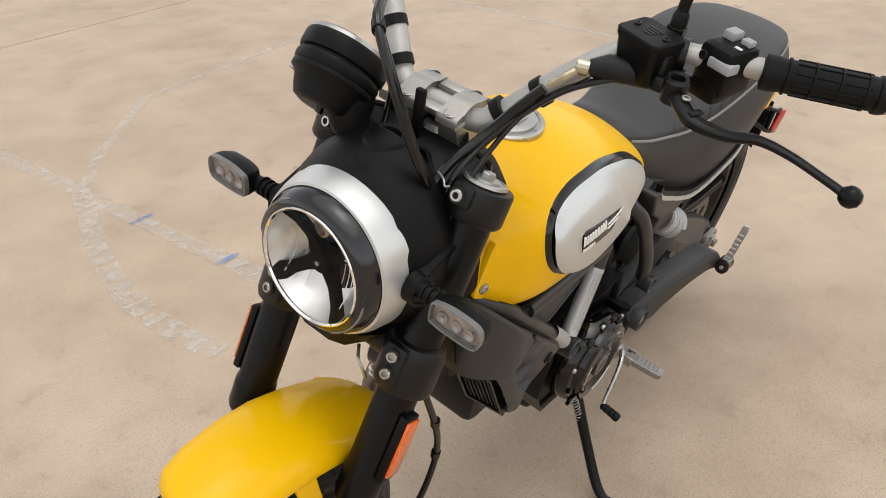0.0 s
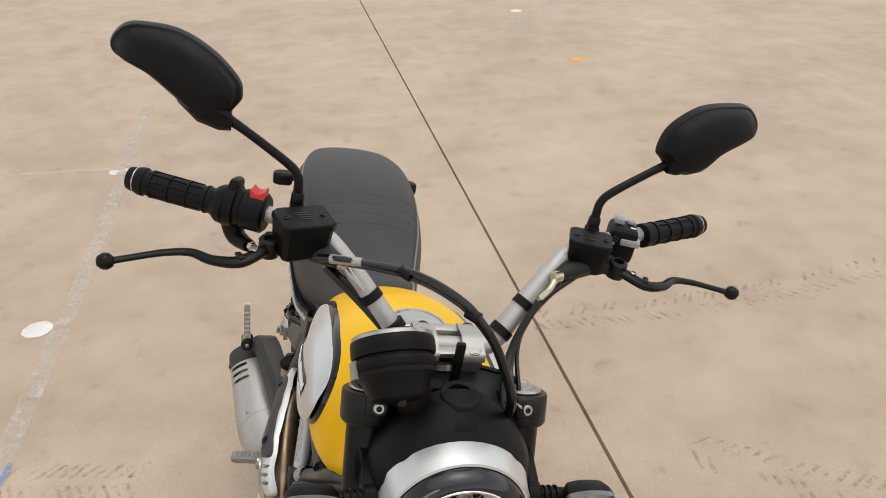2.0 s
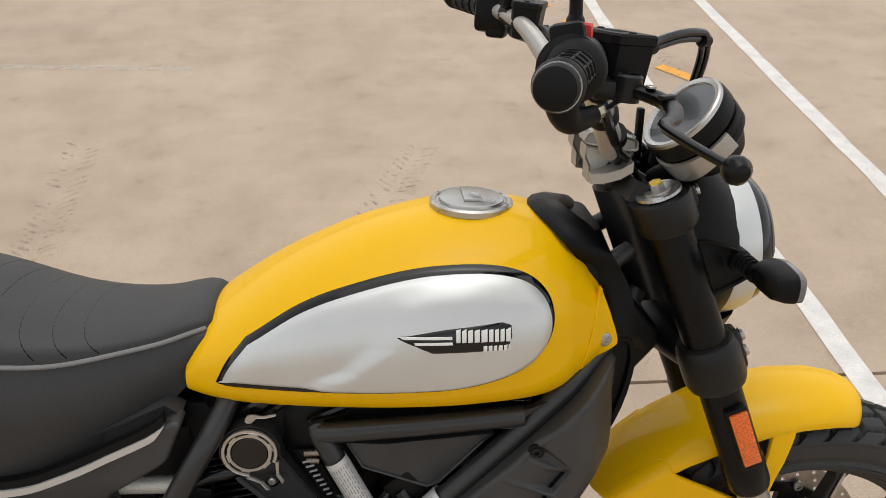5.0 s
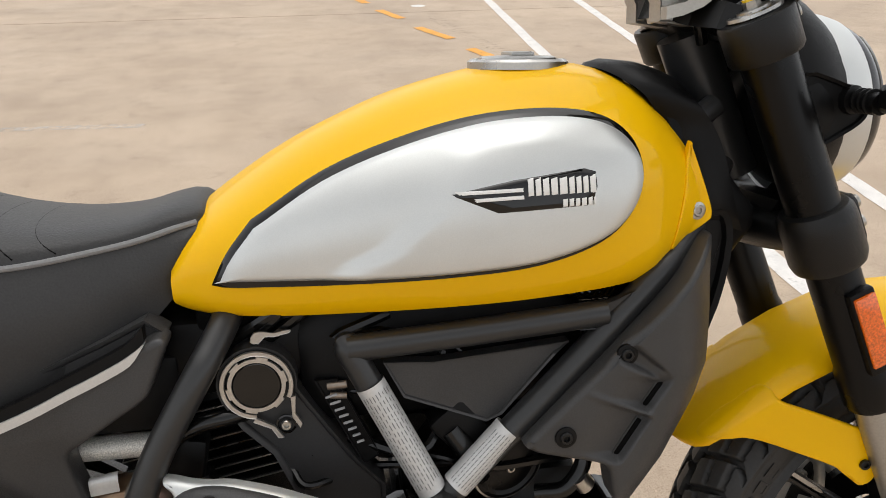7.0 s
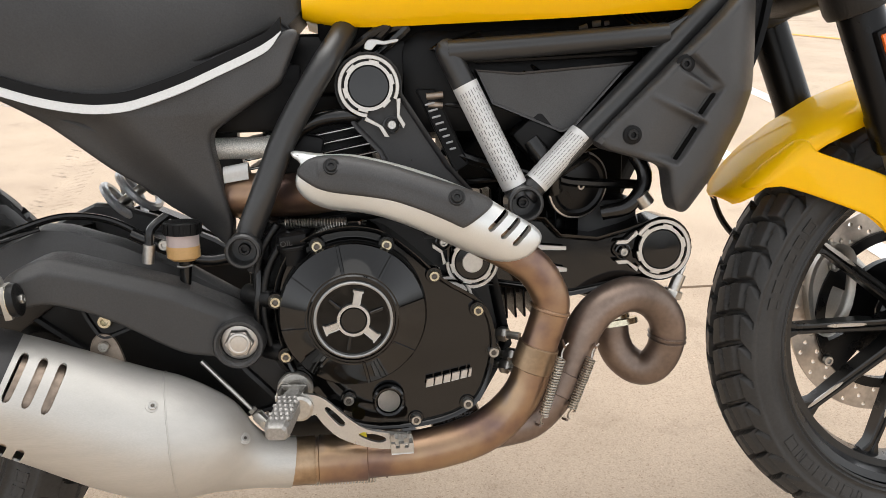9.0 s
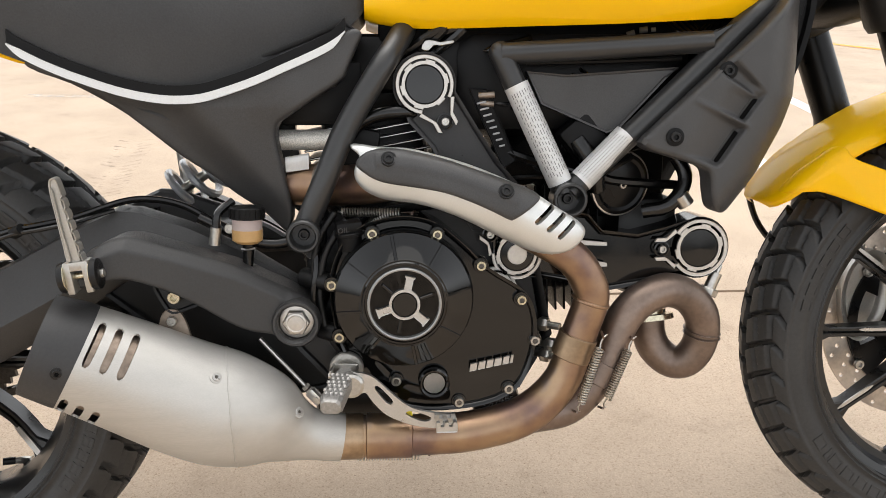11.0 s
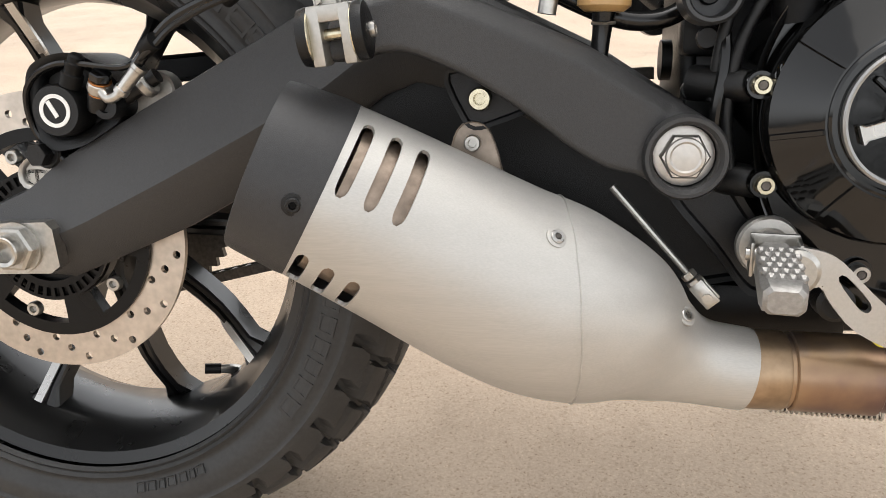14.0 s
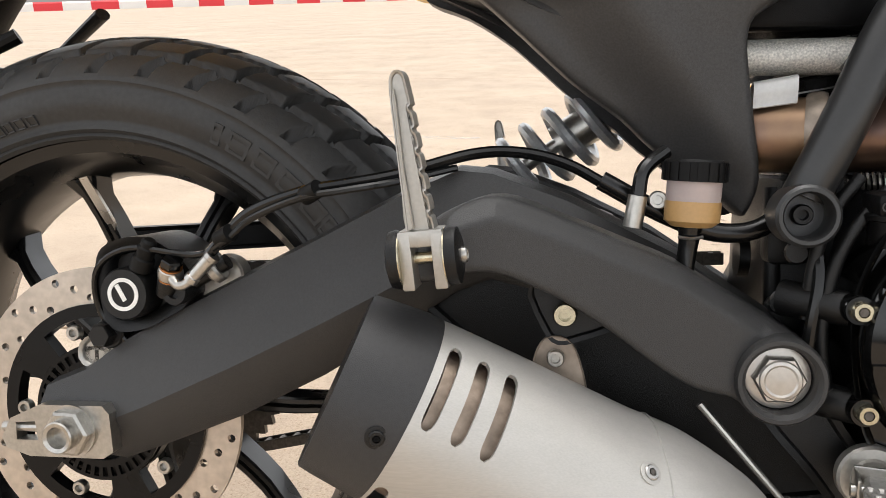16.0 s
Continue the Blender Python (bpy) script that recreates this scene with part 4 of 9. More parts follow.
for side in (1, -1):
    border = patch(outline, tank_side, 30, lambda s: 0.0048 if s < 0.995 else -0.003)
    skin = patch(shrink(outline, 0.0075), panel_side, 26, lambda s: 0.0045 * min(1, (1.0 - s) / 0.06) ** 0.5 + 0.0045)
    if side < 0:
        border, skin = mirrored(border), mirrored(skin)
    panel = part("side_panel", skin, SILVER, bike, "satin silver tank side panel", sharp=60)
    part("seal", border, GLOSS, panel, "black rubber seal round the panel", sharp=60)
    # winged badge: a black plate with pale bars in place of its words
    wing = [(0.838, 0.8445), (0.898, 0.8555), (0.965, 0.8625), (0.976, 0.8590), (0.977, 0.845), (0.971, 0.8285), (0.882, 0.826)]
    fine = []
    for a, b in zip(wing, wing[1:] + wing[:1]):
        fine += [tuple(np.array(a) + (np.array(b) - np.array(a)) * k / 4) for k in range(4)]
    plate_skin = patch(fine, panel_side, 6, lambda s: 0.0115 if s < 0.95 else 0.007)
    marks = []

    def quad(pts):
        f = []
        for a, b in zip(pts, pts[1:] + pts[:1]):
            f += [tuple(np.array(a) + (np.array(b) - np.array(a)) * k / 3) for k in range(3)]
        return patch(f, panel_side, 3, lambda s: 0.0125 if s < 0.9 else 0.0112)

    for z0, z1, x0, x1 in ((0.8440, 0.8466, 0.853, 0.909), (0.8378, 0.8404, 0.867, 0.909)):
        marks.append(quad([(x0, z0), (x1, z0 + 0.001), (x1, z1 + 0.002), (x0 - 0.004, z1 + 0.0005)]))
    x = 0.9110
    for w in (0.0052, 0.0052, 0.0058, 0.0062, 0.0072, 0.0052, 0.0048, 0.0050, 0.0055):
        marks.append(quad([(x, 0.8405), (x + w, 0.8410), (x + w, 0.8565), (x, 0.8550)]))
        x += w + 0.0013
    x = 0.9410
    for w in (0.0045, 0.0045, 0.0042, 0.0048, 0.0040, 0.0020):
        marks.append(quad([(x, 0.8300), (x + w, 0.8305), (x + w, 0.8375), (x, 0.8370)]))
        x += w + 0.0012
    if side < 0:
        plate_skin, marks = mirrored(plate_skin), [mirrored(q) for q in marks]
    badge = part("badge", plate_skin, GLOSS, panel, "black winged badge with pale bars", sharp=60)
    for q in marks:
        part("pale_bar", q, WHITE, panel, sharp=60)
    # fixing flange with a screw at the fore lower corner
    corner = [tuple(q) for q in spline([(1.087, 0.867), (1.092, 0.862), (1.110, 0.815), (1.114, 0.797), (1.109, 0.790), (1.090, 0.778), (1.072, 0.768), (1.066, 0.770), (1.068, 0.778), (1.078, 0.820)], 3, True)]

    def corner_face(x, z):
        return min(tank_side(x, z), -0.100) - 0.0026

    flange = slab(corner, corner_face, 0.008, 0.0022, 8)
    ys = corner_face(1.097, 0.803)
    scr = bolt_shape((1.097, ys, 0.803), (0.2, -1, 0), 0.0060, 0.003)
    washer = lathe([(0.0088, 0), (0.0088, 0.001), (0.007, 0.0016)], 20, axis_pose((1.097, ys, 0.803), (0.2, -1, 0)))
    if side < 0:
        flange, scr, washer = mirrored(flange), mirrored(scr), mirrored(washer)
    part("tank_flange", flange, YELLOW, bike, "yellow fixing flange of the tank")
    part("screw", join(scr, washer), STEEL, bike)

# filler cap
cap_pose = axis_pose((0.944, 0, 0.9455), (0.03, 0, 1))
cap = part("filler_cap", lathe([(0.052, -0.004), (0.052, 0.003), (0.049, 0.0055), (0.045, 0.005), (0.044, 0.0035), (0.041, 0.0035), (0.040, 0.007), (0.036, 0.0085), (0.0, 0.0095)], 48, cap_pose), ALU, bike, "round silver filler cap")
part("cap_flap", moved(box((0, 0, 0.0105), (0.050, 0.024, 0.005), 0.0022), cap_pose), ALU, cap, "keyhole flap of the cap")
for k in range(6):
    part("cap_screw", bolt_shape(cap_pose @ Vector((0.046 * math.cos(k * 1.047), 0.046 * math.sin(k * 1.047), 0.004)), (0, 0, 1), 0.003, 0.002), STEEL, cap)

# black cover between tank and steering head
REARC = [(x, tank_side(min(x, 1.107), z) - 0.002, z) for x, z in ((1.114, 0.786), (1.112, 0.806), (1.105, 0.835), (1.094, 0.860), (1.078, 0.886))] + [(1.054, -0.083, 0.918), (1.038, -0.060, 0.934), (1.025, -0.032, 0.943), (1.018, 0, 0.945)]
FOREC = [(1.158, -0.082, 0.772), (1.148, -0.088, 0.795), (1.137, -0.091, 0.828), (1.128, -0.092, 0.858), (1.117, -0.090, 0.882), (1.103, -0.082, 0.905), (1.084, -0.061, 0.930), (1.062, -0.030, 0.943), (1.052, 0, 0.946)]
DEEPC = [(x + 0.010, y * 0.66, z - 0.014) for x, y, z in FOREC]


def over(half):
    half = [tuple(q) for q in spline(half, 4)]
    return half + [(x, -y, z) for x, y, z in reversed(half[:-1])]


rear_edge, fore_edge, deep_edge = over(REARC), over(FOREC), over(DEEPC)
low_edge = [(x - 0.004, y * 0.965, z - 0.004) for x, y, z in rear_edge]
mid_edge = [((2 * a[0] + b[0]) / 3 + 0.002, (2 * a[1] + b[1]) / 3 * 1.025, (2 * a[2] + b[2]) / 3 + 0.003) for a, b in zip(rear_edge, fore_edge)]
core_rings = []
for z, x0, x1, w in ((0.925, 1.060, 1.098, 0.055), (0.890, 1.075, 1.112, 0.078), (0.850, 1.090, 1.130, 0.084), (0.815, 1.095, 1.158, 0.083), (0.797, 1.095, 1.174, 0.082), (0.776, 1.090, 1.174, 0.081), (0.745, 1.085, 1.150, 0.080), (0.712, 1.080, 1.126, 0.080), (0.660, 1.070, 1.108, 0.080), (0.600, 1.050, 1.090, 0.078)):
    core_rings.append([(x0, -w, z), (x1 - 0.010, -w, z), (x1 - 0.003, -w + 0.004, z), (x1, -w + 0.014, z), (x1, w - 0.014, z), (x1 - 0.003, w - 0.004, z), (x1 - 0.010, w, z), (x0, w, z)])
part("head_cover", loft(core_rings), PLASTIC, bike, "matt black cover round the steering head", sharp=40)
part("tank_cover", loft([low_edge, rear_edge, mid_edge, fore_edge, deep_edge], cap=False, closed=False), PLASTIC, bike, "matt black plastic cover ahead of the tank", sharp=50)

# ---- seat ----
S_TOP = smooth_table([(-0.150, 0.800), (-0.125, 0.836), (-0.05, 0.866), (0.05, 0.880), (0.15, 0.883), (0.25, 0.876), (0.33, 0.858), (0.40, 0.836), (0.45, 0.825), (0.50, 0.8195), (0.55, 0.8215), (0.585, 0.8305), (0.607, 0.8345), (0.618, 0.832), (0.628, 0.824)])
S_PIP = smooth_table([(-0.150, 0.793), (-0.125, 0.815), (-0.05, 0.840), (0.05, 0.851), (0.12, 0.850), (0.20, 0.842), (0.30, 0.823), (0.38, 0.803), (0.455, 0.792), (0.55, 0.801), (0.60, 0.812), (0.628, 0.816)])
S_LOW = smooth_table([(-0.150, 0.785), (-0.08, 0.780), (0.05, 0.752), (0.15, 0.720), (0.24, 0.685), (0.30, 0.664), (0.36, 0.652), (0.42, 0.656), (0.48, 0.674), (0.54, 0.706), (0.59, 0.745), (0.612, 0.79), (0.628, 0.812)])
S_WID = smooth_table([(-0.150, 0.024), (-0.125, 0.072), (-0.05, 0.116), (0.04, 0.143), (0.14, 0.156), (0.24, 0.157), (0.34, 0.146), (0.44, 0.122), (0.52, 0.101), (0.58, 0.088), (0.61, 0.078), (0.628, 0.064)])


def seat_point(x, a):
    """Right half of the seat's section: a from 0 on the spine to 1 at the piping and 2 at the lower rim."""
    top, pip, low, w = along(S_TOP, x), along(S_PIP, x), along(S_LOW, x), along(S_WID, x)
    wp = w * 0.86
    if a <= 1:
        s = a * math.pi / 2
        return (x, -wp * math.sin(s) ** 0.92 if s > 0 else 0.0, pip + (top - pip) * max(math.cos(s), 0) ** 0.62)
    b = a - 1
    return (x, -(wp + (w - wp) * math.sin(min(b * 2.2, 1) * math.pi / 2) - 0.10 * w * max(0, b - 0.55)), pip + (low - pip) * b)


def seat_shape():
    rings = []
    for k in range(64):
        x = -0.149 + (0.628 + 0.149) * k / 63
        half = [seat_point(x, 2 * j / 22) for j in range(23)]
        rings.append(half[::-1] + [(p[0], -p[1], p[2]) for p in half[1:]] + [(x, 0.04, along(S_LOW, x) + 0.006), (x, -0.04, along(S_LOW, x) + 0.006)])
    return loft(rings)


seat = part("seat", seat_shape(), VINYL, bike, "black vinyl seat with stitched cross seams", sharp=60)
for side in (1, -1):
    line = [seat_point(x, 1.0) for x in np.linspace(-0.142, 0.618, 40)]
    pipe = tube([(x, y - 0.0012, z + 0.0005) for x, y, z in line], 0.0030, 8, 2)
    part("piping", pipe if side > 0 else mirrored(pipe), GREY_PIPING, seat, "grey piping along the seat")
    hem = [(x, -float(np.interp(x, (0.10, 0.25, 0.40, 0.50, 0.59), (0.150, 0.156, 0.140, 0.131, 0.128))), z) for x, z in ((float(q[0]), float(q[1])) for q in spline([(0.219, 0.7065), (0.232, 0.697), (0.266, 0.680), (0.305, 0.665), (0.333, 0.656), (0.362, 0.650), (0.386, 0.648), (0.413, 0.650), (0.441, 0.658), (0.472, 0.669), (0.504, 0.683), (0.536, 0.697), (0.559, 0.709), (0.573, 0.723)], 3))]
    n = len(hem) - 1
    trim = loft([[(x, y - 0.0045, z + h), (x, y + 0.004, z + h), (x, y + 0.004, z - h), (x, y - 0.0045, z - h)] for (x, y, z), h in ((p, 0.0046 * min(1, 0.15 + 0.3 * k, 0.15 + 0.3 * (n - k))) for k, p in enumerate(hem))])
    # dark ribbon that paints the shadow line between seat and trim
    lip = loft([[(x, y - 0.0015, z + 0.0155), (x, y + 0.010, z + 0.0155), (x, y + 0.010, z + 0.002), (x, y - 0.0015, z + 0.002)] for x, y, z in hem])
    part("shadow_strip", lip if side > 0 else mirrored(lip), PLASTIC, seat, "dark strip standing in for the shadow line over the trim")
    part("seat_trim", trim if side > 0 else mirrored(trim), TRIM, seat, "silver trim strip under the seat")
for k in range(7):
    x0 = 0.300 + 0.034 * k
    seam = []
    for j in range(25):
        a = -0.93 + 1.86 * j / 24
        p = seat_point(x0 - 0.035 * (1 - a * a) + 0.0, abs(a))
        seam.append((p[0], math.copysign(p[1], -a) * -1 if a else 0.0, p[2] - 0.0006))
    part("seam", tube(seam, 0.0007, 6, 1), SHADE_AND_PART_BLACK, seat, "stitched seam across the seat")


# ---- tail: side panels, mudguard, plate holder, indicators ----
for side in (1, -1):
    low = [(0.588, 0.724), (0.560, 0.664), (0.515, 0.640), (0.480, 0.640), (0.430, 0.620), (0.404, 0.610), (0.333, 0.640), (0.280, 0.668), (0.245, 0.684), (0.18, 0.735), (0.24, 0.710), (0.30, 0.690), (0.36, 0.678), (0.42, 0.682), (0.48, 0.700), (0.53, 0.720), (0.57, 0.738)]
    shape = plate(low, -0.110, -0.080, 0.006, 3)
    v = [(x, y + 0.022 * max(0, (0.64 - z) / 0.14) - 0.020 * max(0, min(1, (0.45 - x) / 0.3)), z) for x, y, z in shape[0]]
    shape = (v, shape[1])
    spear = [tuple(q) for q in spline([(0.232, 0.683), (0.272, 0.666), (0.312, 0.640), (0.344, 0.613), (0.378, 0.583), (0.414, 0.557), (0.436, 0.537), (0.467, 0.515), (0.490, 0.4945), (0.4955, 0.491), (0.4995, 0.495), (0.5045, 0.517), (0.498, 0.557), (0.493, 0.584), (0.490, 0.607), (0.493, 0.620), (0.503, 0.628), (0.538, 0.651), (0.567, 0.670), (0.576, 0.687), (0.585, 0.707), (0.591, 0.722), (0.581, 0.726), (0.562, 0.716), (0.536, 0.700), (0.504, 0.686), (0.472, 0.672), (0.440, 0.661), (0.412, 0.654), (0.384, 0.651), (0.360, 0.653), (0.331, 0.660), (0.302, 0.669), (0.262, 0.684), (0.237, 0.696), (0.222, 0.704)], 3, True)]

    def spear_face(x, z):
        """Draws in towards the lower point, with a soft hollow along its middle."""
        y = -0.1315 + 0.022 * max(0, (0.64 - z) / 0.14) - 0.020 * max(0, min(1, (0.45 - x) / 0.3))
        # the lower rear face falls away behind a crease that runs down to the tip
        e = (np.interp(z, (0.516, 0.571, 0.620, 0.645), (0.503, 0.460, 0.419, 0.400)) - x) * 0.78
        fall = max(0.0, min(1.0, (e + 0.006) / 0.05))
        hollow = 0.005 * math.exp(-((x - 0.488) / 0.03) ** 2) * max(0.0, min(1.0, (0.66 - z) / 0.05))
        return y + 0.024 * fall * fall * (3 - 2 * fall) * max(0.0, min(1.0, (0.675 - z) / 0.04)) + hollow

    part_spear = slab(spear, spear_face, 0.030, 0.005, 14)
    part("side_cover", part_spear if side > 0 else mirrored(part_spear), MATT, bike, "matt black pointed side cover", sharp=50)
    part("side_cover", shape if side > 0 else mirrored(shape), MATT, bike, "matt black side cover under the seat")
    flank_tail = [tuple(q) for q in spline([(0.232, 0.686), (0.217, 0.705), (0.190, 0.724), (0.12, 0.757), (0.04, 0.782), (-0.08, 0.800), (-0.08, 0.774), (0.03, 0.752), (0.11, 0.728), (0.189, 0.699)], 3, True)]
    tail_side = slab(flank_tail, lambda x, z: -0.146 + 0.030 * max(0, (0.06 - x) / 0.14) ** 1.5, 0.026, 0.004, 8)
    part("tail_side", tail_side if side > 0 else mirrored(tail_side), YELLOW, bike, "yellow tail panel under the seat", sharp=50)
    inner_box = box((0.540, -0.078, 0.655), (0.10, 0.020, 0.075), 0.006)
    part("fuse_box", inner_box if side > 0 else mirrored(inner_box), PLASTIC, bike, "black box behind the frame tube")
rings = []
for q in range(17):
    a = radians(62 + 70 * q / 16)
    r = 0.390 + 0.012 * q / 16
    ring = []
    for k in range(13):
        b = radians(-68 + 136 * k / 12)
        ring.append((REAR[0] + (r + 0.012 * math.cos(b)) * math.cos(a) - 0.02, 0.060 * math.sin(b), REAR[1] + 0.045 + (r + 0.055 * (math.cos(b) - 0.4)) * math.sin(a)))
    inner = [(x * 1.0, y * 0.95, z - 0.006) for x, y, z in reversed(ring)]
    rings.append(ring + inner)
part("rear_mudguard", loft(rings), PLASTIC, bike, "black inner rear mudguard under the seat", sharp=50)
tail = []
for x, z, w in ((-0.165, 0.770, 0.050), (-0.150, 0.785, 0.085), (-0.08, 0.795, 0.120), (0.0, 0.790, 0.140), (0.09, 0.765, 0.148)):
    tail.append([(x, -w, z - 0.03), (x, -w * 0.97, z), (x, -w * 0.6, z + 0.010), (x, w * 0.6, z + 0.010), (x, w * 0.97, z), (x, w, z - 0.03), (x, w * 0.5, z - 0.036), (x, -w * 0.5, z - 0.036)])
part("tail_piece", loft(tail), YELLOW, bike, "yellow tail piece behind the seat", sharp=50)
holder = part("plate_holder", tube([(-0.07, 0, 0.76), (-0.13, 0, 0.69), (-0.185, 0, 0.62), (-0.20, 0, 0.55)], [0.02, 0.022, 0.03, 0.04], 12, 6, True, 0.35), PLASTIC, bike, "black number plate holder arm")
part("plate_carrier", box((-0.232, 0, 0.572), (0.010, 0.20, 0.10), 0.004, Matrix()), PLASTIC, holder, "black plate carrier")
rings = []
for k in range(15):
    a = radians(134 + 24 * k / 14)
    ring = [(r * math.cos(a), w, REAR[1] + r * math.sin(a)) for r, w in ((0.336, -0.080), (0.343, -0.078), (0.352, -0.055), (0.355, 0.0), (0.352, 0.055), (0.343, 0.078), (0.336, 0.080), (0.347, 0.054), (0.350, 0.0), (0.347, -0.054))]
    rings.append(ring)
part("rear_fender", loft(rings), PLASTIC, holder, "black plastic fender behind the rear tyre", sharp=50)
for side in (1, -1):
    part("side_reflector", moved(box((0, 0, 0), (0.026, 0.006, 0.066), 0.002), pose(-0.245, side * 0.124, 0.572, 0, -8, side * -20)), RED_REFLECTOR, holder, "red side reflector")
    for z0, z1 in ((0.603, 0.668), (0.545, 0.628)):
        part("carrier_arm", tube([(-0.248, side * 0.119, z0), (-0.200, side * 0.112, z0 + 0.012), (-0.085, side * 0.060, z1)], [0.006, 0.0065, 0.008], 10, 4, True, 0.8), PLASTIC, holder, "black carrier arm")
    part("carrier_strut", tube([(-0.205, side * 0.112, 0.552), (-0.200, side * 0.112, 0.618)], 0.007, 10, 1), PLASTIC, holder)
    part("reflector_holder", box((-0.240, side * 0.118, 0.572), (0.012, 0.006, 0.070), 0.002), PLASTIC, holder)
    stalk = tube([(-0.045, side * 0.09, 0.775), (-0.052, side * 0.13, 0.770), (-0.055, side * 0.150, 0.766)], [0.012, 0.009, 0.010], 12)
    ind = part("rear_indicator", stalk, PLASTIC, bike, "black rear indicator on a rubber stalk")
    head = loft([[(-0.056 + sx * (0.019 + w), side * y, 0.764 + sz * (0.017 + w * 0.4)) for sx, sz in ((-1, -0.7), (-0.7, -1), (0.7, -1), (1, -0.7), (1, 0.7), (0.7, 1), (-0.7, 1), (-1, 0.7))] for y, w in ((0.146, -0.008), (0.152, 0.0), (0.178, 0.001), (0.192, -0.004), (0.197, -0.010))])
    part("lamp_body", head, PLASTIC, ind)


# ---- trellis frame ----
def both(name, shape, material, parent, label="", **k):
    """A part on the right side and its mirror image on the left."""
    return [part(name, shape, material, parent, label, **k), part(name, mirrored(shape), material, parent, label, **k)]


TUBE = 0.0135
both("frame_tube", tube([(0.648, -0.060, 0.748), (0.640, -0.084, 0.728), (0.627, -0.107, 0.706), (0.610, -0.126, 0.680), (0.571, -0.135, 0.615), (0.545, -0.142, 0.555), (0.5240, -0.1405, 0.5065)], 0.0142, 16), FRAME, bike, "black steel frame tube")
both("frame_tube", tube([(0.750, -0.118, 0.701), (0.754, -0.123, 0.692), (0.790, -0.130, 0.615), (0.826, -0.137, 0.540)], TUBE, 16), FRAME, bike, "black steel frame tube")
both("frame_tube", tube([(1.150, -0.045, 0.840), (1.108, -0.078, 0.786), (1.078, -0.102, 0.762), (1.040, -0.120, 0.735), (0.940, -0.130, 0.640), (0.833, -0.137, 0.540)], TUBE, 16), FRAME, bike, "black steel frame tube")
both("frame_tube", tube([(0.750, -0.124, 0.699), (0.870, -0.126, 0.706), (0.998, -0.126, 0.714)], 0.0128, 16), FRAME, bike, "black steel frame tube")
both("frame_tube", tube([(1.135, -0.055, 0.90), (1.02, -0.075, 0.83), (0.86, -0.075, 0.775), (0.76, -0.07, 0.755)], 0.012, 12), FRAME, bike, "black steel frame tube under the tank")
for c, r in (((0.829, -0.143, 0.533), 0.0205), ((0.521, -0.150, 0.496), 0.0190)):
    m = axis_pose((c[0], c[1] + 0.012, c[2]), (0, -1, 0))
    boss = ring_lathe([(r, 0.0), (r, 0.026), (r - 0.0018, 0.028), (r - 0.004, 0.028), (r - 0.0052, 0.026), (r - 0.0055, 0.008), (0.004, 0.008), (0.004, 0.0)], 28, m)
    both("frame_boss", boss, FRAME, bike, "open tube boss of the frame")
    both("boss_bolt", bolt_shape((c[0], c[1] + 0.004, c[2]), (0, -1, 0), 0.0065, 0.006), CASTBLACK, bike)
# gusset where tubes meet
both("gusset", plate([(0.985, 0.722), (1.005, 0.728), (1.025, 0.735), (1.000, 0.700), (0.97, 0.700)], -0.132, -0.124, 0.002), FRAME, bike)
part("head_stock", tube([(1.125, 0, 0.97), (1.185, 0, 0.82)], 0.030, 20, 1), FRAME, bike, "black steering head")
# printed labels round two tubes, with small bars of print
def tube_label(a, b, r, y_face, rows):
    a, b = Vector(a), Vector(b)
    m = axis_pose(a, b - a)
    h = (b - a).length
    skin = loft([[tuple(m @ Vector((r * math.cos(q), r * math.sin(q), s * h))) for q in (2 * math.pi * k / 28 for k in range(28))] for s in (0, 1)], cap=False)
    return skin, m, h


for sgn in (1, -1):
    for a, b in (((0.768, -0.1265, 0.664), (0.821, -0.136, 0.551)), ((0.845, -0.1365, 0.5525), (0.899, -0.1325, 0.606))):
        skin, m, h = tube_label(a, b, 0.0146, -1, 5)
        ob = part("label_sleeve", skin if sgn > 0 else mirrored(skin), LABEL, bike, "silver printed label round the tube")
        way = (Vector(b) - Vector(a)).normalized()
        out = (Vector((0, -1, 0)) - way * (-way.y)).normalized()
        side = way.cross(out)
        rnd = random.Random(5)
        for row in range(9):
            ang = radians(-58 + 13 * row)
            d = (out * math.cos(ang) + side * math.sin(ang))
            tang = (side * math.cos(ang) - out * math.sin(ang))
            s = 0.05 + 0.02 * rnd.random()
            bars = []
            while s < 0.90:
                w = rnd.uniform(0.02, 0.06)
                p0 = Vector(a) + way * (s * h) + d * 0.0151
                p1 = Vector(a) + way * (min(s + w, 0.94) * h) + d * 0.0151
                e = tang * 0.00045
                bars.append(([tuple(p0 - e), tuple(p1 - e), tuple(p1 + e), tuple(p0 + e)], [(0, 1, 2, 3)]))
                s += w + rnd.uniform(0.012, 0.03)
            shape = join(*bars)
            part("print_line", shape if sgn > 0 else mirrored(shape), INK, ob, flip=False)

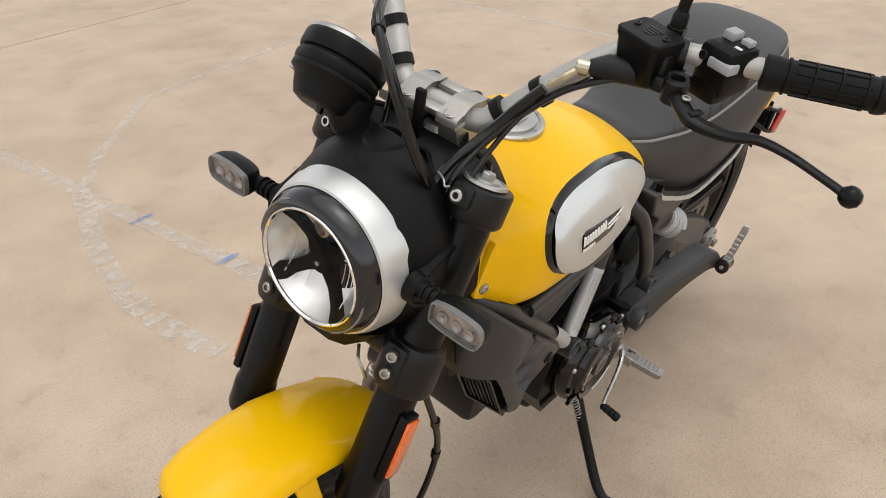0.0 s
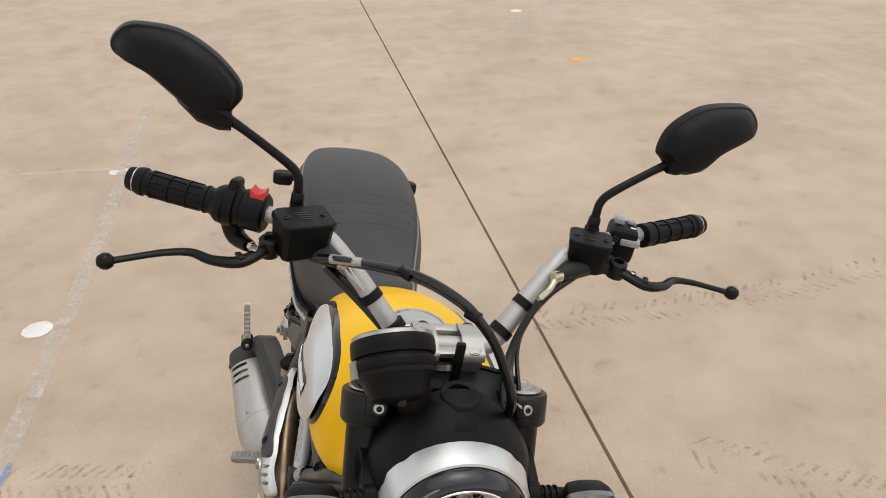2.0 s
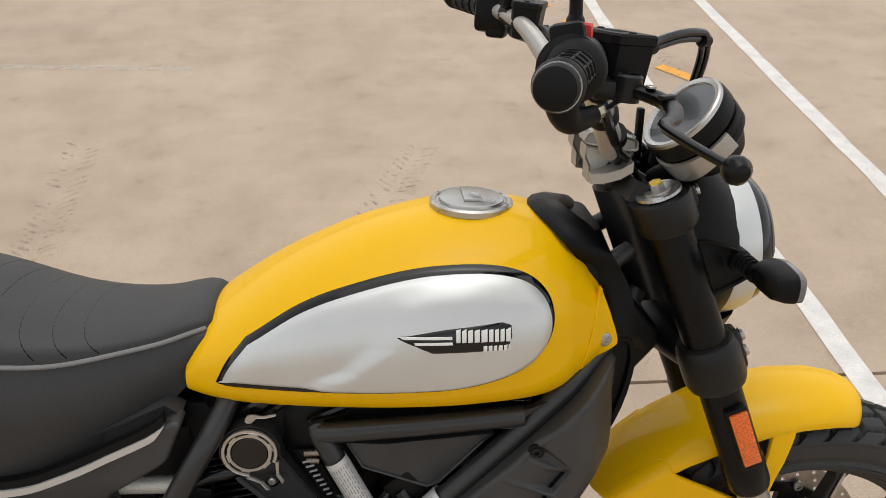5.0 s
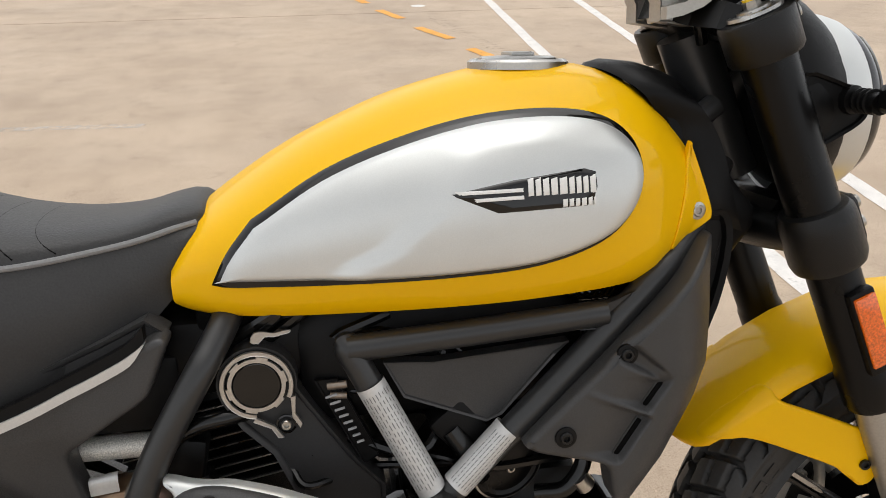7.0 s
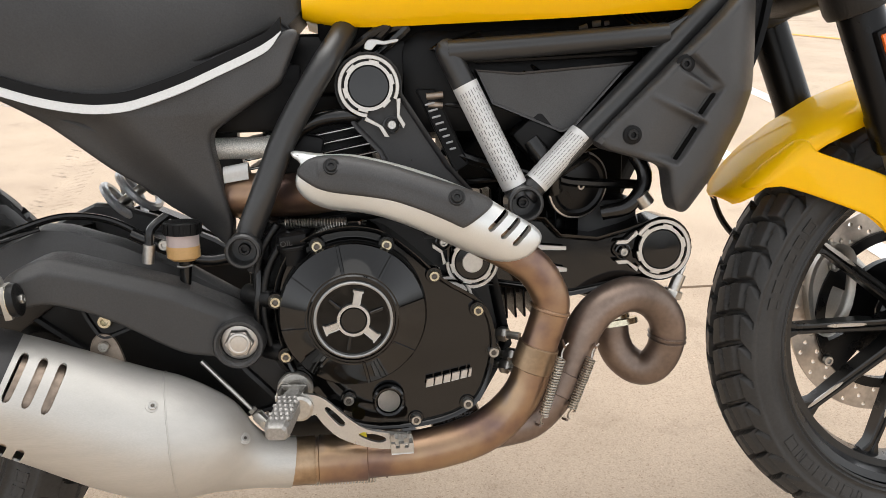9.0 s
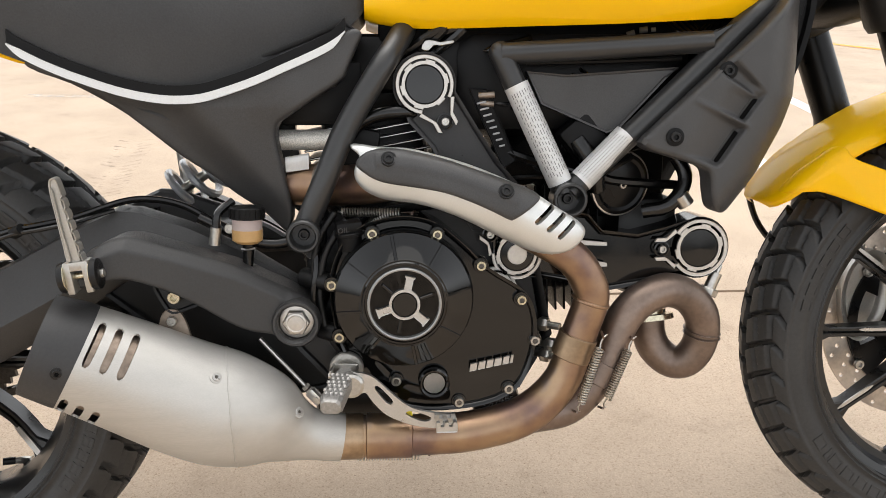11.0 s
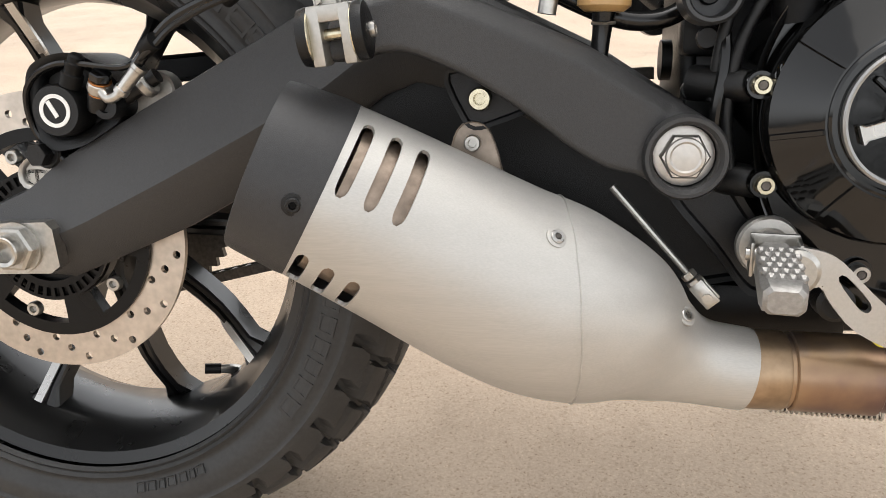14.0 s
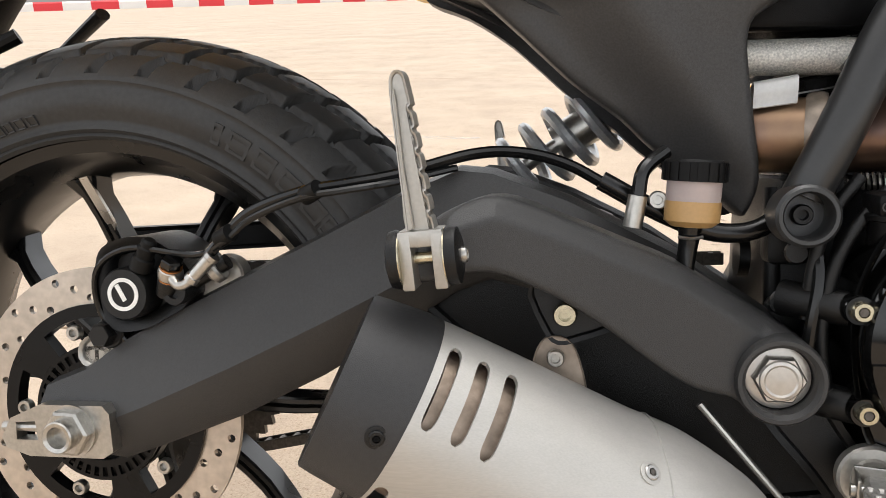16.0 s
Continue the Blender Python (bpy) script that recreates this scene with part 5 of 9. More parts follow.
# ---- swing arm, pivot, footrest brackets ----
ARM = [(-0.036, 0.346, 0.318, 0.294), (0.000, 0.361, 0.319, 0.286), (0.030, 0.384, 0.324, 0.284), (0.060, 0.401, 0.337, 0.296), (0.130, 0.4375, 0.371, 0.326), (0.200, 0.474, 0.407, 0.364), (0.262, 0.507, 0.441, 0.405), (0.300, 0.524, 0.468, 0.432), (0.325, 0.522, 0.478, 0.442), (0.380, 0.503, 0.465, 0.430), (0.450, 0.470, 0.440, 0.390), (0.520, 0.425, 0.400, 0.365)]
sections = []
for x, zt, zc, zb in ARM:
    g = 0.010 if x < 0.03 else 0.0
    sections.append([(x, -0.076, zt - 0.004), (x, -0.082, zt), (x, -0.092, zt), (x, -0.108, zt - 0.004), (x, -0.1245 + g * 0.3, zc + 0.004), (x, -0.1265 + g * 0.3, zc - 0.001), (x, -0.1255 + g * 0.3, zc - 0.005), (x, -0.106, zb + 0.003), (x, -0.102, zb), (x, -0.080, zb), (x, -0.074, zb + 0.006)])
both("swing_arm", loft(sections), ARM_BLACK, bike, "matt black cast swing arm", sharp=24)
part("arm_web", plate([(0.27, 0.425), (0.29, 0.445), (0.36, 0.45), (0.50, 0.40), (0.565, 0.36), (0.575, 0.30), (0.50, 0.285), (0.44, 0.305), (0.38, 0.340), (0.33, 0.375)], -0.104, -0.050, 0.006), CASTBLACK, bike, "black lower web of the swing arm")
part("arm_bridge", box((0.385, 0, 0.455), (0.07, 0.16, 0.06), 0.015), CASTBLACK, bike, "cross piece of the swing arm")


BRACKET = [(0.292, 0.470), (0.300, 0.488), (0.314, 0.499), (0.340, 0.507), (0.378, 0.494), (0.415, 0.479), (0.448, 0.465), (0.480, 0.446), (0.507, 0.430), (0.534, 0.412), (0.538, 0.392), (0.524, 0.372), (0.500, 0.372), (0.483, 0.383), (0.460, 0.390), (0.438, 0.403), (0.407, 0.427), (0.385, 0.442), (0.367, 0.452), (0.340, 0.463), (0.318, 0.462), (0.300, 0.458)]
fine = [tuple(q) for q in spline(BRACKET, 4, True)]


def bracket_face(x, z):
    """Flat face that turns up into a chamfer along the upper edge."""
    top = float(np.interp(x, (0.29, 0.314, 0.340, 0.378, 0.448, 0.507, 0.54), (0.470, 0.499, 0.507, 0.494, 0.465, 0.430, 0.40)))
    low = float(np.interp(x, (0.29, 0.340, 0.367, 0.407, 0.438, 0.483, 0.54), (0.455, 0.463, 0.452, 0.427, 0.403, 0.383, 0.37)))
    return -0.163 - 0.36 * max(0, 0.50 - x) + 0.9 * max(0, 0.012 - (top - z))


shell = grid_fill(fine, bracket_face, 0.040, 0.004, 0.0025)
# open round the pivot cup
shell = shell[0], [q for q in shell[1] if math.hypot(sum(shell[0][i][0] for i in q) / len(q) - 0.510, sum(shell[0][i][2] for i in q) / len(q) - 0.396) > 0.0240]
brackets = both("footrest_bracket", shell, ARM_BLACK, bike, "matt black cast passenger footrest bracket", sharp=40)
for sgn in (1, -1):
    m = axis_pose((0.510, -0.148, 0.396), (0, -1, 0))
    cup = ring_lathe([(0.0272, 0.0), (0.0272, 0.022), (0.0256, 0.025), (0.0232, 0.025), (0.0208, 0.022), (0.0200, 0.006), (0.002, 0.006), (0.002, 0.0)], 40, m)
    head = join(lathe([(0.0195, 0.006), (0.0195, 0.012), (0.017, 0.0125)], 36, m), lathe([(0.0150, 0.011), (0.0158, 0.0125), (0.0158, 0.0185), (0.0146, 0.0202), (0.0120, 0.0204)], 6, m), lathe([(0.0132, 0.0198), (0.0120, 0.0212), (0.0100, 0.0216), (0.0088, 0.0208), (0.0, 0.0212)], 32, m))
    ring = part("pivot_cup", cup if sgn > 0 else mirrored(cup), ARM_BLACK, bike, "black cup round the swing arm pivot")
    part("pivot_nut", head if sgn > 0 else mirrored(head), RING, ring, "large hexagonal pivot nut")
# lower arm of the bracket down to the rider's footrest
both("footrest_hanger", plate([tuple(q) for q in spline([(0.500, 0.375), (0.535, 0.385), (0.560, 0.355), (0.585, 0.325), (0.580, 0.305), (0.560, 0.300), (0.535, 0.330)], 4, True)], -0.150, -0.118, 0.006), CASTBLACK, bike, "black hanger of the rider footrest")

# passenger footrests, folded up
def peg_shape():
    """Flat cast peg along +z from its hinge with a toothed edge towards +x."""
    edge = [(-0.0125, 0.006), (-0.0128, 0.040), (-0.0135, 0.085), (-0.0133, 0.095), (-0.0115, 0.1015), (-0.0070, 0.1045), (-0.0020, 0.1040), (0.0010, 0.1010), (0.0022, 0.096)]
    for k in range(7):
        z = 0.092 - k * 0.0122
        x = 0.0030 + 0.0014 * k
        edge += [(x, z), (x + 0.0012, z - 0.0072), (x - 0.0012, z - 0.0086), (x - 0.0008, z - 0.0108)]
    edge += [(0.0120, 0.006)]
    return plate([(float(q[0]) * 0.80, float(q[1])) for q in spline(edge, 2, True)], -0.007, 0.007, 0.0022, 3)


hinge_at = Vector((0.304, -0.240, 0.478))
way = Vector((-0.011, -0.006, 0.096)).normalized()
side = (Vector((1, 0, 0)) - way * way.x).normalized()
back = way.cross(side)
MPEG = Matrix.Translation(hinge_at) @ Matrix(((side.x, back.x, way.x, 0), (side.y, back.y, way.y, 0), (side.z, back.z, way.z, 0), (0, 0, 0, 1))) @ Matrix.Diagonal((0.76, 0.82, 0.93, 1))
for sgn in (1, -1):
    fix = (lambda s: s) if sgn > 0 else mirrored
    peg = part("passenger_footrest", fix(moved(peg_shape(), MPEG)), CAST, bike, "cast aluminium passenger footrest folded up")
    for y in (-0.0072, 0.0072):
        part("raised_rim", fix(moved(plate([(-0.0100, 0.012), (-0.0104, 0.088), (-0.0090, 0.095), (-0.0070, 0.094), (-0.0064, 0.088), (-0.0066, 0.050), (-0.0044, 0.014)], y - 0.0016, y + 0.0016, 0.0012), MPEG)), CAST, peg)
    base = join(box((-0.0125, 0, -0.006), (0.0095, 0.022, 0.034), 0.0015), box((0.0115, 0, -0.006), (0.0095, 0.022, 0.034), 0.0015), box((-0.0005, 0.0, 0.0075), (0.0330, 0.021, 0.010), 0.0015))
    part("clamp", fix(moved(base, MPEG)), CAST, peg, "bright aluminium hinge clamp")
    part("hinge_pin", fix(moved(lathe([(0.0036, -0.026), (0.0036, 0.026)], 12, pose(0, 0, -0.005, 0, 90, 0)), MPEG)), ZINC_YELLOW, peg)
    for x, d in ((0.0165, 1), (-0.0175, -1)):
        part("hinge_end", fix(moved(lathe([(0.0175, 0), (0.0180, 0.003), (0.0170, 0.008), (0.012, 0.010), (0, 0.0105)], 28, axis_pose((x, 0, -0.005), (d, 0, 0))), MPEG)), CASTBLACK, peg)
        part("hinge_washer", fix(moved(lathe([(0.0172, -0.0010), (0.0172, 0.0), (0.01, 0.0)], 28, axis_pose((x, 0, -0.005), (d, 0, 0))), MPEG)), ZINC_YELLOW, peg)
    part("hinge_screw", fix(bolt_shape(MPEG @ Vector((0.0268, 0, -0.005)), side, 0.0045, 0.003)), STEEL, peg)

# axle, adjuster, nut on the right
adj = [(-0.058, 0.306), (-0.050, 0.322), (-0.024, 0.3345), (0.030, 0.337), (0.036, 0.331), (0.0385, 0.301), (0.030, 0.295), (-0.034, 0.2925), (-0.054, 0.298)]
for sgn in (1, -1):
    fix = (lambda s: s) if sgn > 0 else mirrored
    a = part("chain_adjuster", fix(holed(adj, [[(-0.045, 0.305), (-0.045, 0.319), (-0.028, 0.321), (-0.026, 0.306)]], -0.134, -0.122)), STEEL, bike, "bright steel axle adjuster plate")
    part("axle_nut", fix(hex_nut((0.004, -0.134, 0.316), (0, -1, 0), 0.0190, 0.010)), STEEL, a)
    part("axle_washer", fix(lathe([(0.021, 0), (0.021, 0.003), (0.01, 0.003)], 32, axis_pose((0.004, -0.1335, 0.316), (0, -1, 0)))), STEEL, a)
    part("axle_end", fix(ring_lathe([(0.0125, 0), (0.0125, 0.013), (0.0115, 0.014), (0.0085, 0.013), (0.0085, 0.0)], 28, axis_pose((0.004, -0.139, 0.316), (0, -1, 0)))), STEEL, a, "hollow threaded axle end")
    part("adjuster_screw", fix(tube([(-0.060, -0.128, 0.313), (-0.02, -0.128, 0.315)], 0.004, 10, 1)), STEEL, a)
# chain and sprocket on the left
part("rear_sprocket", at_xz(REAR, holed([((0.098 + (0.004 if k % 2 else -0.003)) * math.cos(2 * math.pi * k / 92), (0.098 + (0.004 if k % 2 else -0.003)) * math.sin(2 * math.pi * k / 92)) for k in range(92)], [circle(0.062 * math.cos(k * 1.2566), 0.062 * math.sin(k * 1.2566), 0.015, 14) for k in range(5)] + [circle(0, 0, 0.03, 20)], 0.070, 0.077)), CHAIN, bike, "steel rear sprocket")
links = []
for run in ((0.100, 0.048), (-0.100, -0.048)):
    for k in range(34):
        q = k / 34
        x = 0.0 + 0.52 * q
        z = REAR[1] + run[0] + (0.395 - REAR[1] + run[1] - run[0]) * q
        links.append((x, z, math.degrees(math.atan2(0.395 - REAR[1] + run[1] - run[0], 0.52))))
chain = new("drive_chain")
chain.parent = bike
link = part("chain_link", join(box((0, 0.0665, 0), (0.0185, 0.002, 0.011), 0.0008, seg=1), box((0, 0.0805, 0), (0.0185, 0.002, 0.011), 0.0008, seg=1), lathe([(0.005, 0.066), (0.005, 0.081)], 10, Matrix.Rotation(radians(-90), 4, "X"))), CHAIN, chain, "steel chain link")
for k, (x, z, a) in enumerate(links):
    ob = link if k == 0 else link.copy()
    if k:
        scene.collection.objects.link(ob)
    ob.matrix_basis = pose(x, 0, z, 0, -a, 0)
part("chain_guard", plate([(-0.08, 0.455), (0.10, 0.468), (0.30, 0.50), (0.30, 0.485), (0.10, 0.442), (-0.10, 0.425)], 0.060, 0.092, 0.004), PLASTIC, bike, "black plastic chain guard")

# shock absorber on the left flank
s0, s1 = Vector((0.455, 0.095, 0.605)), Vector((0.285, 0.105, 0.492))
d = (s1 - s0).normalized()
shock = part("shock_absorber", tube([s0, s0 + d * 0.06, s0 + d * 0.062, s0 + d * 0.11], [0.022, 0.022, 0.018, 0.018], 20, 1), STEEL, bike, "shock absorber with a grey coil spring")
part("coil_spring", coil(s0 + d * 0.045, s1 - d * 0.042, 0.031, 0.0058, 4.5, 8, 20), SPRING_GREY, shock, "grey steel coil spring")
part("rod", tube([s0 + d * 0.10, s1], 0.007, 12, 1), STEEL, shock)
part("preload_ring", lathe([(0.020, 0), (0.033, 0), (0.033, 0.010), (0.020, 0.010)], 24, axis_pose(s0 + d * 0.034, d)), STEEL, shock, "notched preload ring")


# ---- engine: dark core, finned cylinders, covers ----
core = part("crankcase", join(plate([(0.556, 0.452), (0.566, 0.52), (0.70, 0.53), (0.80, 0.46), (0.82, 0.36), (0.78, 0.29), (0.66, 0.27), (0.55, 0.31), (0.518, 0.37), (0.532, 0.410)], -0.118, 0.118, 0.012, 3), box((0.580, 0, 0.525), (0.06, 0.17, 0.08), 0.016)), CASTBLACK, bike, "black cast crankcase")
sump = part("sump", box((0.67, 0, 0.275), (0.20, 0.18, 0.05), 0.018), CASTBLACK, bike)


def fins(c, way, n, step, sx, sy, parent, name, bare=True):
    m = axis_pose(c, way)
    head = part(name, moved(box((0, 0, n * step * 0.5), (sx * 0.72, sy * 0.72, n * step + 0.02), 0.015), m), CASTBLACK, bike, "black finned engine cylinder")
    for k in range(n):
        part("fin", moved(box((0, 0, k * step), (sx, sy, 0.0030), 0.0012, seg=1), m), CASTBLACK, head)
        if bare:
            part("fin_edge", moved(box((0, 0, k * step + 0.0001), (sx + 0.0008, sy + 0.0008, 0.0012), 0), m), ALU, head, "bare machined fin edge")
    return head


fins((0.615, 0, 0.535), (-0.18, 0, 1), 9, 0.011, 0.125, 0.176, bike, "rear_cylinder")
fins((0.80, 0, 0.455), (1, 0, 0.05), 9, 0.0115, 0.115, 0.168, bike, "front_cylinder", False)
part("rear_head", moved(box((0, 0, 0), (0.13, 0.16, 0.085), 0.02), axis_pose((0.588, 0, 0.672), (-0.18, 0, 1))), CASTBLACK, bike)
part("front_head", box((0.95, 0, 0.462), (0.085, 0.16, 0.13), 0.02), CASTBLACK, bike)

# clutch cover
CC = (0.634, 0.423)
base = [tuple(q) for q in spline([(0.549, 0.430), (0.556, 0.470), (0.578, 0.502), (0.620, 0.517), (0.665, 0.513), (0.700, 0.488), (0.735, 0.455), (0.778, 0.425), (0.792, 0.385), (0.786, 0.340), (0.766, 0.303), (0.715, 0.284), (0.640, 0.285), (0.590, 0.318), (0.560, 0.365)], 4, True)]
cover = part("clutch_cover", plate(base, -0.162, -0.105, 0.006, 3), GLOSS, bike, "glossy black engine side cover")
mc = axis_pose((CC[0], -0.164, CC[1]), (0, -1, 0))
part("clutch_dome", lathe([(0.081, 0), (0.0805, 0.008), (0.078, 0.013), (0.066, 0.0185), (0.052, 0.026), (0.050, 0.0275), (0.0, 0.0275)], 64, mc), GLOSS, cover, "glossy domed clutch cover")
part("dome_ring", ring_lathe([(0.0485, 0.026), (0.0485, 0.0285), (0.0470, 0.0300), (0.0450, 0.0300), (0.0440, 0.026)], 64, mc), GLOSS, cover)
for k in range(8):
    a = 10 + 45 * k
    rib = loft([[(r, -0.0024, z0 - 0.001), (r, 0.0024, z0 - 0.001), (r, 0.0013, z0 + 0.0026), (r, -0.0013, z0 + 0.0026)] for r, z0 in ((0.050, 0.0262), (0.052, 0.0258), (0.066, 0.0183), (0.078, 0.0128))])
    part("dome_rib", moved(rib, mc @ pose(0, 0, 0, 0, 0, a)), GLOSS, cover)
ring = part("emblem", ring_lathe([(0.0418, 0.026), (0.0418, 0.0320), (0.0405, 0.0330), (0.0390, 0.0325), (0.0384, 0.026)], 64, mc), EMBLEM_GREY, cover, "silver three-spoke ring on the cover")
part("emblem_well", lathe([(0.0380, 0.0280), (0.0, 0.0280)], 48, mc), GLOSS, ring)
part("emblem_ring", ring_lathe([(0.0175, 0.028), (0.0175, 0.0335), (0.0145, 0.0335), (0.0140, 0.028)], 40, mc), ALU, ring)
part("emblem_disc", lathe([(0.0140, 0.030), (0.013, 0.033), (0.0, 0.033)], 32, mc), GLOSS, ring)
for k in range(3):
    part("emblem_spoke", moved(plate([(0.016, -0.0042), (0.0295, -0.0042), (0.0312, -0.0058), (0.0325, -0.0058), (0.0325, 0.0058), (0.0312, 0.0058), (0.0295, 0.0042), (0.016, 0.0042)], 0.0285, 0.0335, 0.0006), mc @ pose(0, 0, 0, 0, 0, 78 + 120 * k) @ Matrix(((1, 0, 0, 0), (0, 0, 1, 0), (0, 1, 0, 0), (0, 0, 0, 1)))), ALU, ring)
    part("emblem_vane", moved(box((0.026, 0, 0.0300), (0.016, 0.004, 0.003), 0.0008, seg=1), mc @ pose(0, 0, 0, 0, 0, 18 + 120 * k)), GLOSS, ring)
for x, z, y in ((0.599, 0.499, -0.166), (0.673, 0.497, -0.166), (0.552, 0.441, -0.168), (0.559, 0.379, -0.167), (0.724, 0.459, -0.162), (0.772, 0.417, -0.162), (0.624, 0.321, -0.160), (0.699, 0.291, -0.158), (0.759, 0.306, -0.158), (0.790, 0.365, -0.156)):
    part("cover_boss", lathe([(0.0095, 0), (0.009, 0.010), (0.0085, 0.011), (0, 0.011)], 20, axis_pose((x, y + 0.0105, z), (0, -1, 0))), GLOSS, cover)
    part("cover_bolt", bolt_shape((x, y, z), (0, -1, 0), 0.0062, 0.0065), ZINC_YELLOW if z > 0.37 else STEEL, cover, "plated socket-head bolt")
    part("socket", socket_shape((x, y, z), (0, -1, 0), 0.0062, 0.0065), CHAIN, cover)
# oil sight glass and filler
ms = axis_pose((0.669, -0.160, 0.317), (0, -1, 0))
sight = part("oil_sight_glass", ring_lathe([(0.0185, 0), (0.0185, 0.006), (0.0165, 0.008), (0.0145, 0.007), (0.0135, 0.004), (0.0135, 0)], 36, ms), GLOSS, cover, "round oil sight glass in a black ring")
part("sight_disc", lathe([(0.0128, 0.0045), (0.0, 0.0045)], 24, ms), ALU, sight)
moil = pose(0.5735, -0.150, 0.491, 4, -6, 8)
oil = part("oil_cap", moved(join(lathe([(0.0150, -0.012), (0.0150, 0.004), (0.0175, 0.005), (0.0175, 0.008), (0.0160, 0.009), (0.0, 0.009)], 28), box((0, 0, 0.014), (0.030, 0.024, 0.014), 0.0035)), moil), PLASTIC, cover, "black oil filler cap with raised letters")
part("cap_words", words("OIL", 0.0085, moil @ pose(-0.0075, -0.0122, 0.0105, 90, 0, 0)), MATT, oil, flip=False)
# raised bars in place of the maker's name
x = 0.711
for w in (0.0085, 0.0085, 0.0080, 0.0088, 0.0075, 0.0035):
    bar = plate([(x, 0.3300 + (x - 0.711) * 0.19), (x + w, 0.3300 + (x + w - 0.711) * 0.19), (x + w + 0.0015, 0.3395 + (x + w - 0.711) * 0.19), (x + 0.0015, 0.3395 + (x - 0.711) * 0.19)], -0.1645, -0.161, 0.0005, 1)
    part("raised_bar", bar, ALU, cover)
    x += w + 0.0014
# lower edge ledge with lettering
text = bpy.data.curves.new("oil_filter_lettering", "FONT")
text.body, text.size, text.extrude = "Oil Filter", 0.012, 0.0004
lettering = new("oil_filter_lettering", text)
lettering.parent = cover
lettering.matrix_basis = pose(0.722, -0.1525, 0.287, 90, 0, 0)
text.materials.append(DARKGREY)
part("filter_housing", lathe([(0.030, 0), (0.030, 0.045), (0.027, 0.05), (0, 0.05)], 32, axis_pose((0.745, -0.10, 0.287), (0, -1, 0))), GLOSS, bike, "black oil filter housing")

# timing belt covers with silver rings
def ring_badge(c, y, r, parent, tail, turn=0.0):
    """Silver notched ring round a glossy disc, with a forked tail down to the screw."""
    m = axis_pose((c[0], y, c[1]), (0, -1, 0))
    t = Vector((tail[0] - c[0], 0, tail[1] - c[1]))
    n = t.normalized()
    s = Vector((-n.z, 0, n.x))
    cc = Vector((c[0], 0, c[1]))
    to = math.atan2(t.z, t.x)
    gap = radians(34)
    outer = circle(c[0], c[1], r, 48, to + gap, to + 2 * math.pi - gap, False)
    inner = circle(c[0], c[1], r * 0.875, 48, to + 2 * math.pi - gap, to + gap, False)
    arms = []
    for e in (1, -1):
        pts = [cc + n * (r * 0.80) + s * (e * r * 0.57), cc + n * (t.length - 0.004) + s * (e * r * 0.27), cc + n * (t.length + 0.010) + s * (e * r * 0.27), cc + n * (t.length + 0.007) + s * (e * r * 0.40), cc + n * (t.length - 0.005) + s * (e * r * 0.40), cc + n * (r * 0.86) + s * (e * r * 0.70)]
        arms.append(plate([(q.x, q.z) for q in (pts if e > 0 else pts[::-1])], y - 0.0034, y, 0.0005, 1))
    a = part("cover_ring", join(plate(outer + inner, y - 0.0035, y, 0.0006, 1), *arms), RING, parent, "thin silver ring with a forked tail on the belt cover")
    part("inner_ring", ring_lathe([(r * 0.79, 0), (r * 0.79, 0.003), (r * 0.68, 0.003), (r * 0.68, 0)], 56, m), RING, a)
    for k in range(6):
        part("ring_tab", moved(box((r * 0.80, 0, 0.0015), (r * 0.09, r * 0.34, 0.0028), 0.0004, seg=1), m @ pose(0, 0, 0, 0, 0, 60 * k + 15)), RING, a)
    part("ring_disc", lathe([(r * 0.66, 0.002), (r * 0.63, 0.003), (0, 0.0035)], 40, m), GLOSS, a, "glossy black disc in the ring")
    if turn:
        part("centre_disc", lathe([(r * 0.40, 0.0035), (r * 0.38, 0.0045), (0, 0.0045)], 32, m), RING, a)
    part("screw_well", ring_lathe([(0.0098, 0.0), (0.0098, 0.0012), (0.0082, 0.0016), (0.0078, 0.0)], 24, axis_pose((tail[0], y, tail[1]), (0, -1, 0))), GLOSS, a)
    part("tail_screw", bolt_shape((tail[0], y - 0.001, tail[1]), (0, -1, 0), 0.0050, 0.004), STEEL, a)
    return a


def hull_circle(c, r, a0, a1, n=16):
    return [(c[0] + r * math.cos(radians(a0 + (a1 - a0) * k / (n - 1))), c[1] + r * math.sin(radians(a0 + (a1 - a0) * k / (n - 1)))) for k in range(n)]


up = hull_circle((0.663, 0.665), 0.0375, 205, -12) + [(0.728, 0.612), (0.752, 0.575), (0.778, 0.545), (0.778, 0.490), (0.720, 0.490), (0.690, 0.545), (0.672, 0.590), (0.645, 0.620)]
belt = part("upper_belt_cover", plate(up, -0.108, -0.070, 0.006, 3), DARKGREY, bike, "satin black upright timing belt cover")
ring_badge((0.663, 0.665), -0.1085, 0.034, belt, (0.687, 0.622))
lo = [(0.745, 0.490), (0.790, 0.512), (0.840, 0.513), (0.862, 0.510), (0.880, 0.490), (0.925, 0.484), (0.962, 0.493)] + hull_circle((1.003, 0.466), 0.039, 95, -110) + [(0.960, 0.424), (0.893, 0.414), (0.800, 0.432), (0.745, 0.440)]
belt = part("lower_belt_cover", plate(lo, -0.116, -0.070, 0.007, 3), GLOSS, bike, "glossy black timing belt cover")
ring_badge((1.003, 0.466), -0.1165, 0.036, belt, (0.956, 0.465))
ring_badge((0.774, 0.462), -0.1165, 0.031, belt, (0.741, 0.487), 1.0)
part("name_bar", plate([(0.835, 0.473), (0.886, 0.4705), (0.886, 0.4750), (0.840, 0.4800)], -0.1185, -0.116, 0.0004, 1), ALU, belt)
